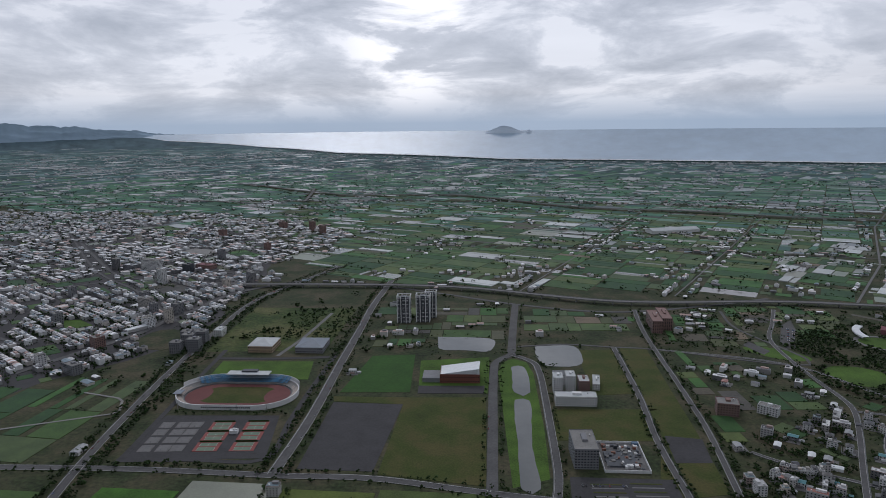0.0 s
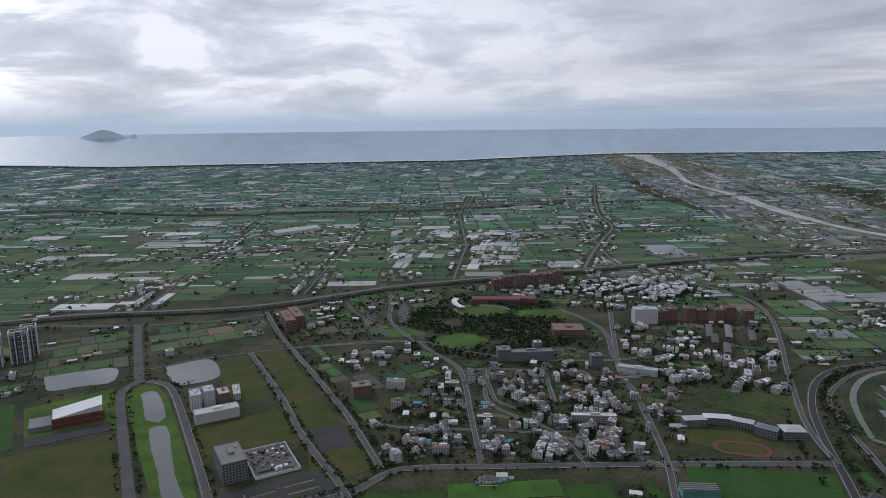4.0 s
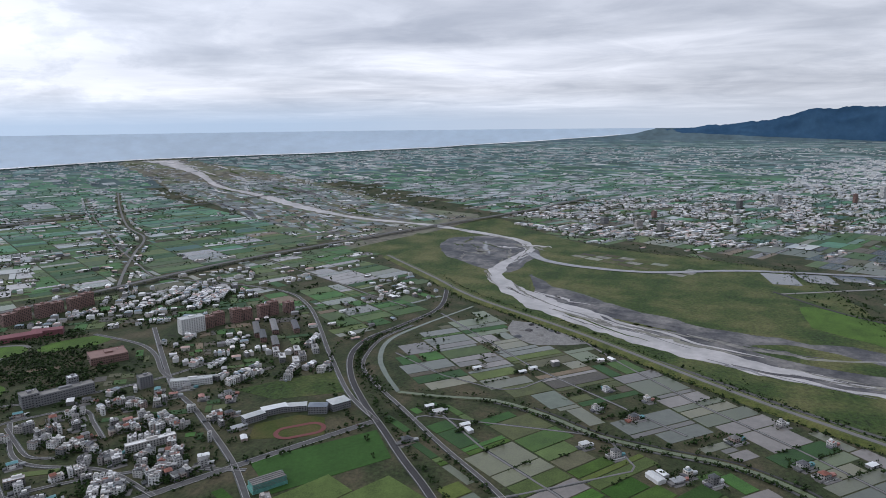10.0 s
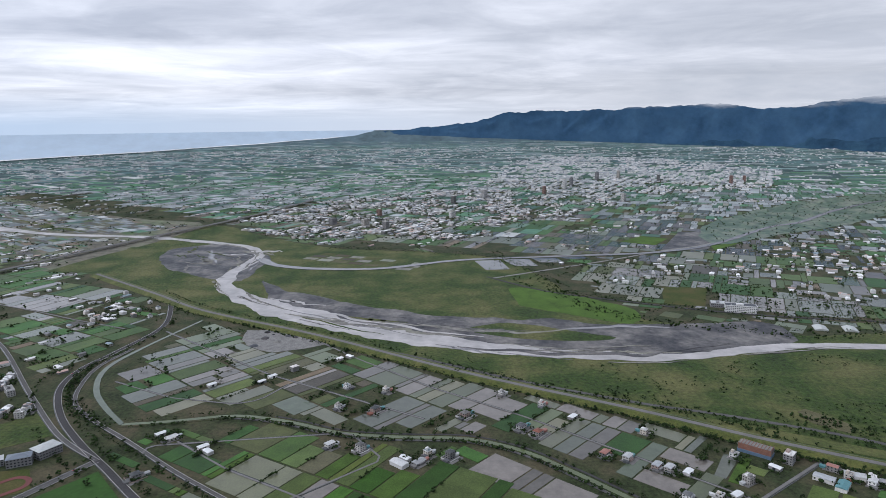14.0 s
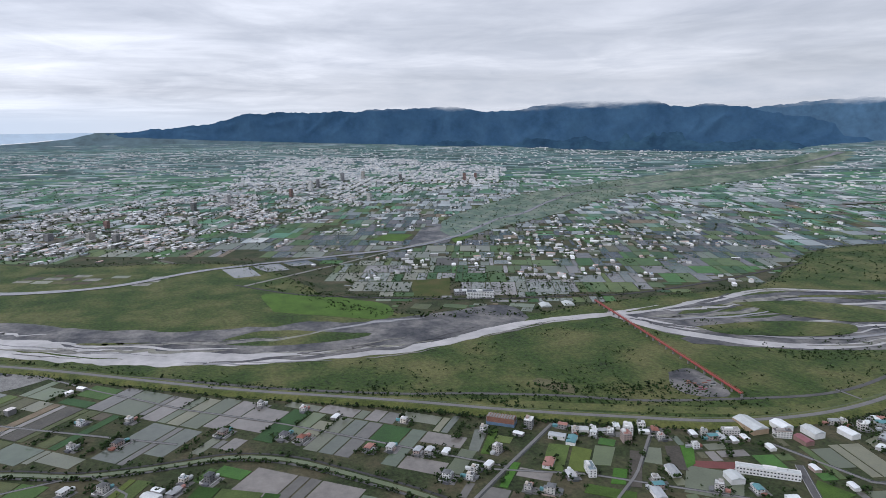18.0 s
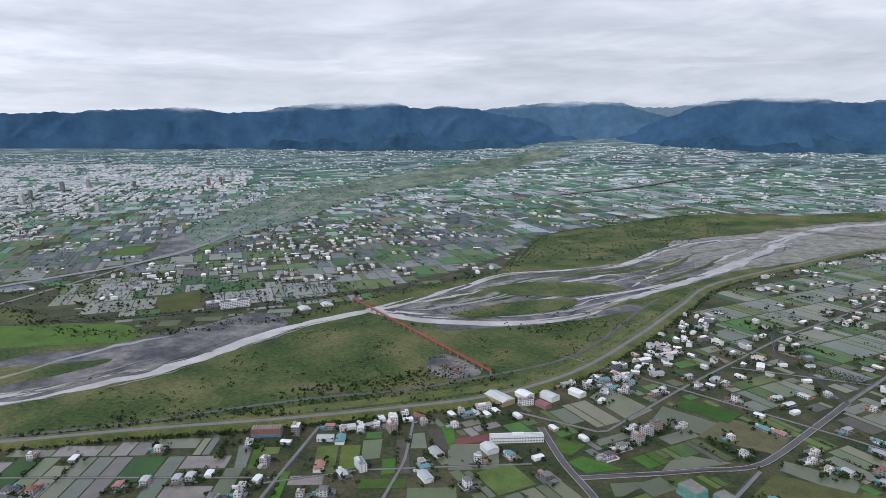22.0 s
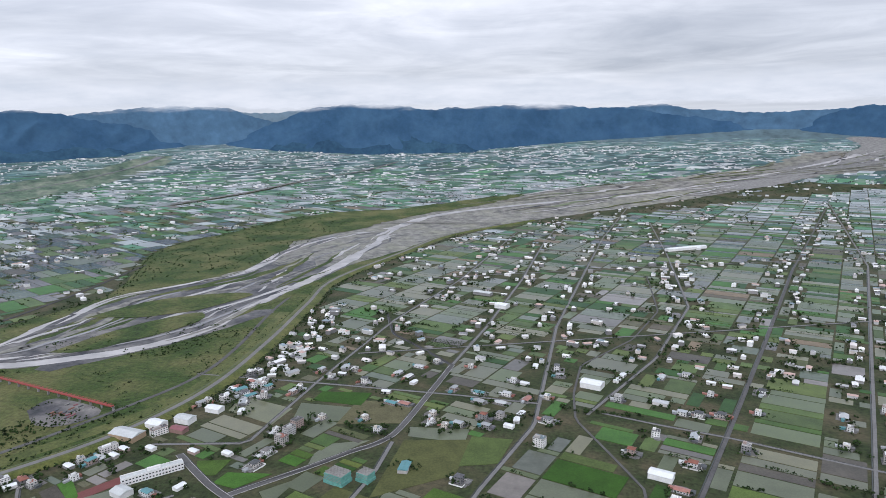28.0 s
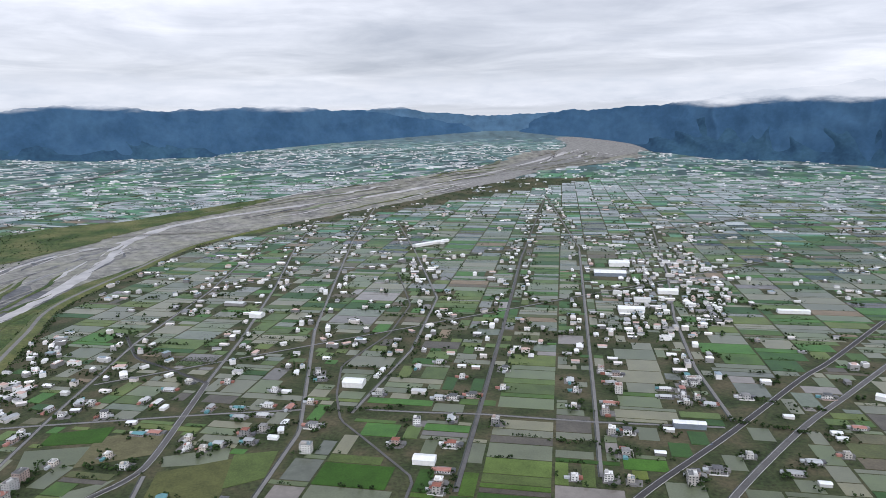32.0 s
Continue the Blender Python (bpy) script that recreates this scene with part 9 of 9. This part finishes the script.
SIMPLE = [simple(k) for k in range(len(KINDS))]
SIMPLEST = [simplest(k) for k in range(len(KINDS))]
far_w, far_r, haze_w, haze_r = ([], []), ([], []), ([], []), ([], [])
for i, (x, y, turn, kind) in enumerate(houses):
    if i < NEAR_HOUSES or kind not in used:
        put_house(kind, x, y, turn)
        continue
    d = math.hypot(x, y)
    a = radians(turn)
    kit = SIMPLE if d < 2200 else SIMPLEST
    big = (0.75 + 0.55 * ((i * 7919) % 97) / 97) * (1.25 if d > 5000 else 1.0) if d > 2200 else 1.0
    for (V, F), (pv, pf) in ((far_w if d < 3300 + i % 9 * 170 else haze_w, kit[kind][0]), (far_r if d < 3300 + i % 9 * 170 else haze_r, kit[kind][1])):
        o = len(V)
        V += [(x + (px * math.cos(a) - py * math.sin(a)) * big, y + (px * math.sin(a) + py * math.cos(a)) * big, pz * (0.72 * big if d > 2200 else 1.0) + 0.3) for px, py, pz in pv]
        F += [tuple(k + o for k in g) for g in pf]
thing("far_houses", lay(far_w[0]), far_w[1], ["wall_far"], kind="stuff", label="grey and white houses scattered over the plain", category="houses")
thing("far_roofs", lay(far_r[0]), far_r[1], ["roof_far"], kind="stuff", label="flat and ridged roofs of the scattered houses", category="roofs")
thing("distant_houses", lay(haze_w[0]), haze_w[1], ["wall_haze"], kind="stuff", label="pale specks of houses far over the plain", category="houses")
thing("distant_roofs", lay(haze_r[0]), haze_r[1], ["roof_haze"], kind="stuff", label="pale roofs of houses far over the plain", category="roofs")

# ------------------------------------------------------------------ trees: the nearest as things, the rest joined
trees.sort(key=lambda t: math.hypot(t[0], t[1]))


def big_mesh(name, V, F, mat, **tags):
    """One mesh out of large arrays of triangles."""
    me = bpy.data.meshes.new(name)
    V, F = np.asarray(V, np.float32), np.asarray(F, np.int32)
    me.vertices.add(len(V))
    me.vertices.foreach_set("co", V.ravel())
    me.loops.add(F.size)
    me.loops.foreach_set("vertex_index", F.ravel())
    me.polygons.add(len(F))
    me.polygons.foreach_set("loop_start", np.arange(0, F.size, 3, dtype=np.int32))
    me.materials.append(M[mat])
    me.update(calc_edges=True)
    return tagged(new(name, me), **tags)


placed = [False] * 3
for x, y, s, k in trees[:290]:
    m = pose(x, y, 0.2, 0, 0, (x * 37 + y * 11) % 360) @ Matrix.Scale(s, 4)
    if not placed[k]:
        placed[k] = True
        TREES[k].matrix_world = m
    else:
        copy_thing(TREES[k], Matrix()).matrix_basis = m
OCT = (OCT_V, OCT_F)
LITE = [crown(r * 1.2, h, 8, 50 + i, OCT) for i, (r, h) in enumerate(TREE_KIND * 2)]
MIDDLE = [crown(r * 1.5, h, 3, 60 + i, OCT) for i, (r, h) in enumerate(TREE_KIND * 2)]
TINY = [crown(r * 1.45, h, 2, 80 + i, OCT) for i, (r, h) in enumerate(TREE_KIND * 2)]
for name, low, high, kit in (("tree_cover", 0, 1050, LITE), ("tree_cover", 1050, 1900, MIDDLE), ("far_tree_cover", 1900, 1e9, TINY)):
    VV, FF, o = [], [], 0
    for i, (x, y, s, k) in enumerate(trees[290:]):
        if low <= math.hypot(x, y) < high:
            V, F = kit[(k + 3 * (i % 2)) % len(kit)]
            a = (x * 37 + y * 11) % 6.28
            W = np.stack([V[:, 0] * math.cos(a) - V[:, 1] * math.sin(a), V[:, 0] * math.sin(a) + V[:, 1] * math.cos(a), V[:, 2] - 0.8], 1) * s + np.array([x, y, 0.2])
            VV.append(W)
            FF.append(F + o)
            o += len(V)
    big_mesh(name, lay(np.vstack(VV)), np.vstack(FF), "leaf", kind="stuff", label="dark green trees and hedges among houses and fields", category="trees")


# ------------------------------------------------------------------ cars
M["car_paint"] = material("car_paint", (0.5, 0.5, 0.5), 0.35, vary=0.05, second=((0.65, 0.65, 0.65), (0.05, 0.05, 0.055), (0.35, 0.36, 0.37), (0.70, 0.70, 0.69), (0.30, 0.04, 0.04), (0.12, 0.16, 0.28)))
M["tyre"] = material("tyre_rubber", (0.02, 0.02, 0.02), 0.9, vary=0.1)


def car():
    ob = tagged(new("car"), "small parked or waiting car in plain paint", "car", "cars on the roads")
    part("body", join(box(-2.2, -0.88, 0.35, 2.2, 0.88, 0.95, 0.08)), "car_paint", ob)
    part("cabin", box(-1.4, -0.8, 0.95, 1.1, 0.8, 1.5, 0.25), "glass", ob)
    for x in (-1.35, 1.35):
        for y in (-0.8, 0.8):
            n = 8
            v = [(x + 0.33 * math.cos(2 * math.pi * k / n), y + q, 0.33 + 0.33 * math.sin(2 * math.pi * k / n)) for q in (-0.1, 0.1) for k in range(n)]
            part("wheel", (v, [(k, (k + 1) % n, n + (k + 1) % n, n + k) for k in range(n)] + [tuple(range(n))[::-1], tuple(range(n, 2 * n))]), "tyre", ob)
    return ob


def cars_on(ob, road, offset, count, seed):
    r = random.Random(seed)
    line = smooth_line(road, 10)
    a, b = sides(line, abs(offset) * 2)
    side = a if offset > 0 else b
    out = []
    for i in sorted(r.sample(range(3, len(side) - 2), min(count, len(side) - 6))):
        d = side[i + 1] - side[i]
        out.append(pose(side[i][0], side[i][1], 0.66, 0, 0, math.degrees(math.atan2(d[1], d[0])) + (180 if offset > 0 else 0)))
    return out


spots = []
for i, (road, off, n) in enumerate(((0, 5, 14), (0, -5, 14), (1, 4, 14), (1, -4, 14), (3, 6, 2), (2, 3, 4), (11, 3, 3), (19, 2, 2), (32, 3, 3))):
    spots += cars_on(None, ROADS[road][1], off, n, i)
pk = random.Random(23)                    # rows of parked cars beside the park and the office
for x, y, u, v, n in ((702, 1300, 0.44, 0.90, 26), (716, 1306, 0.44, 0.90, 22), (172, 768, 1.0, -0.06, 14)):
    for k in range(n):
        if pk.random() < 0.7:
            spots.append(pose(x + u * 4.2 * k + pk.uniform(-0.3, 0.3), y + v * 4.2 * k, 0.66, 0, 0, math.degrees(math.atan2(v, u)) + 90))
first = car()
first.matrix_world = spots[0]
for m in spots[1:]:
    copy_thing(first, m)
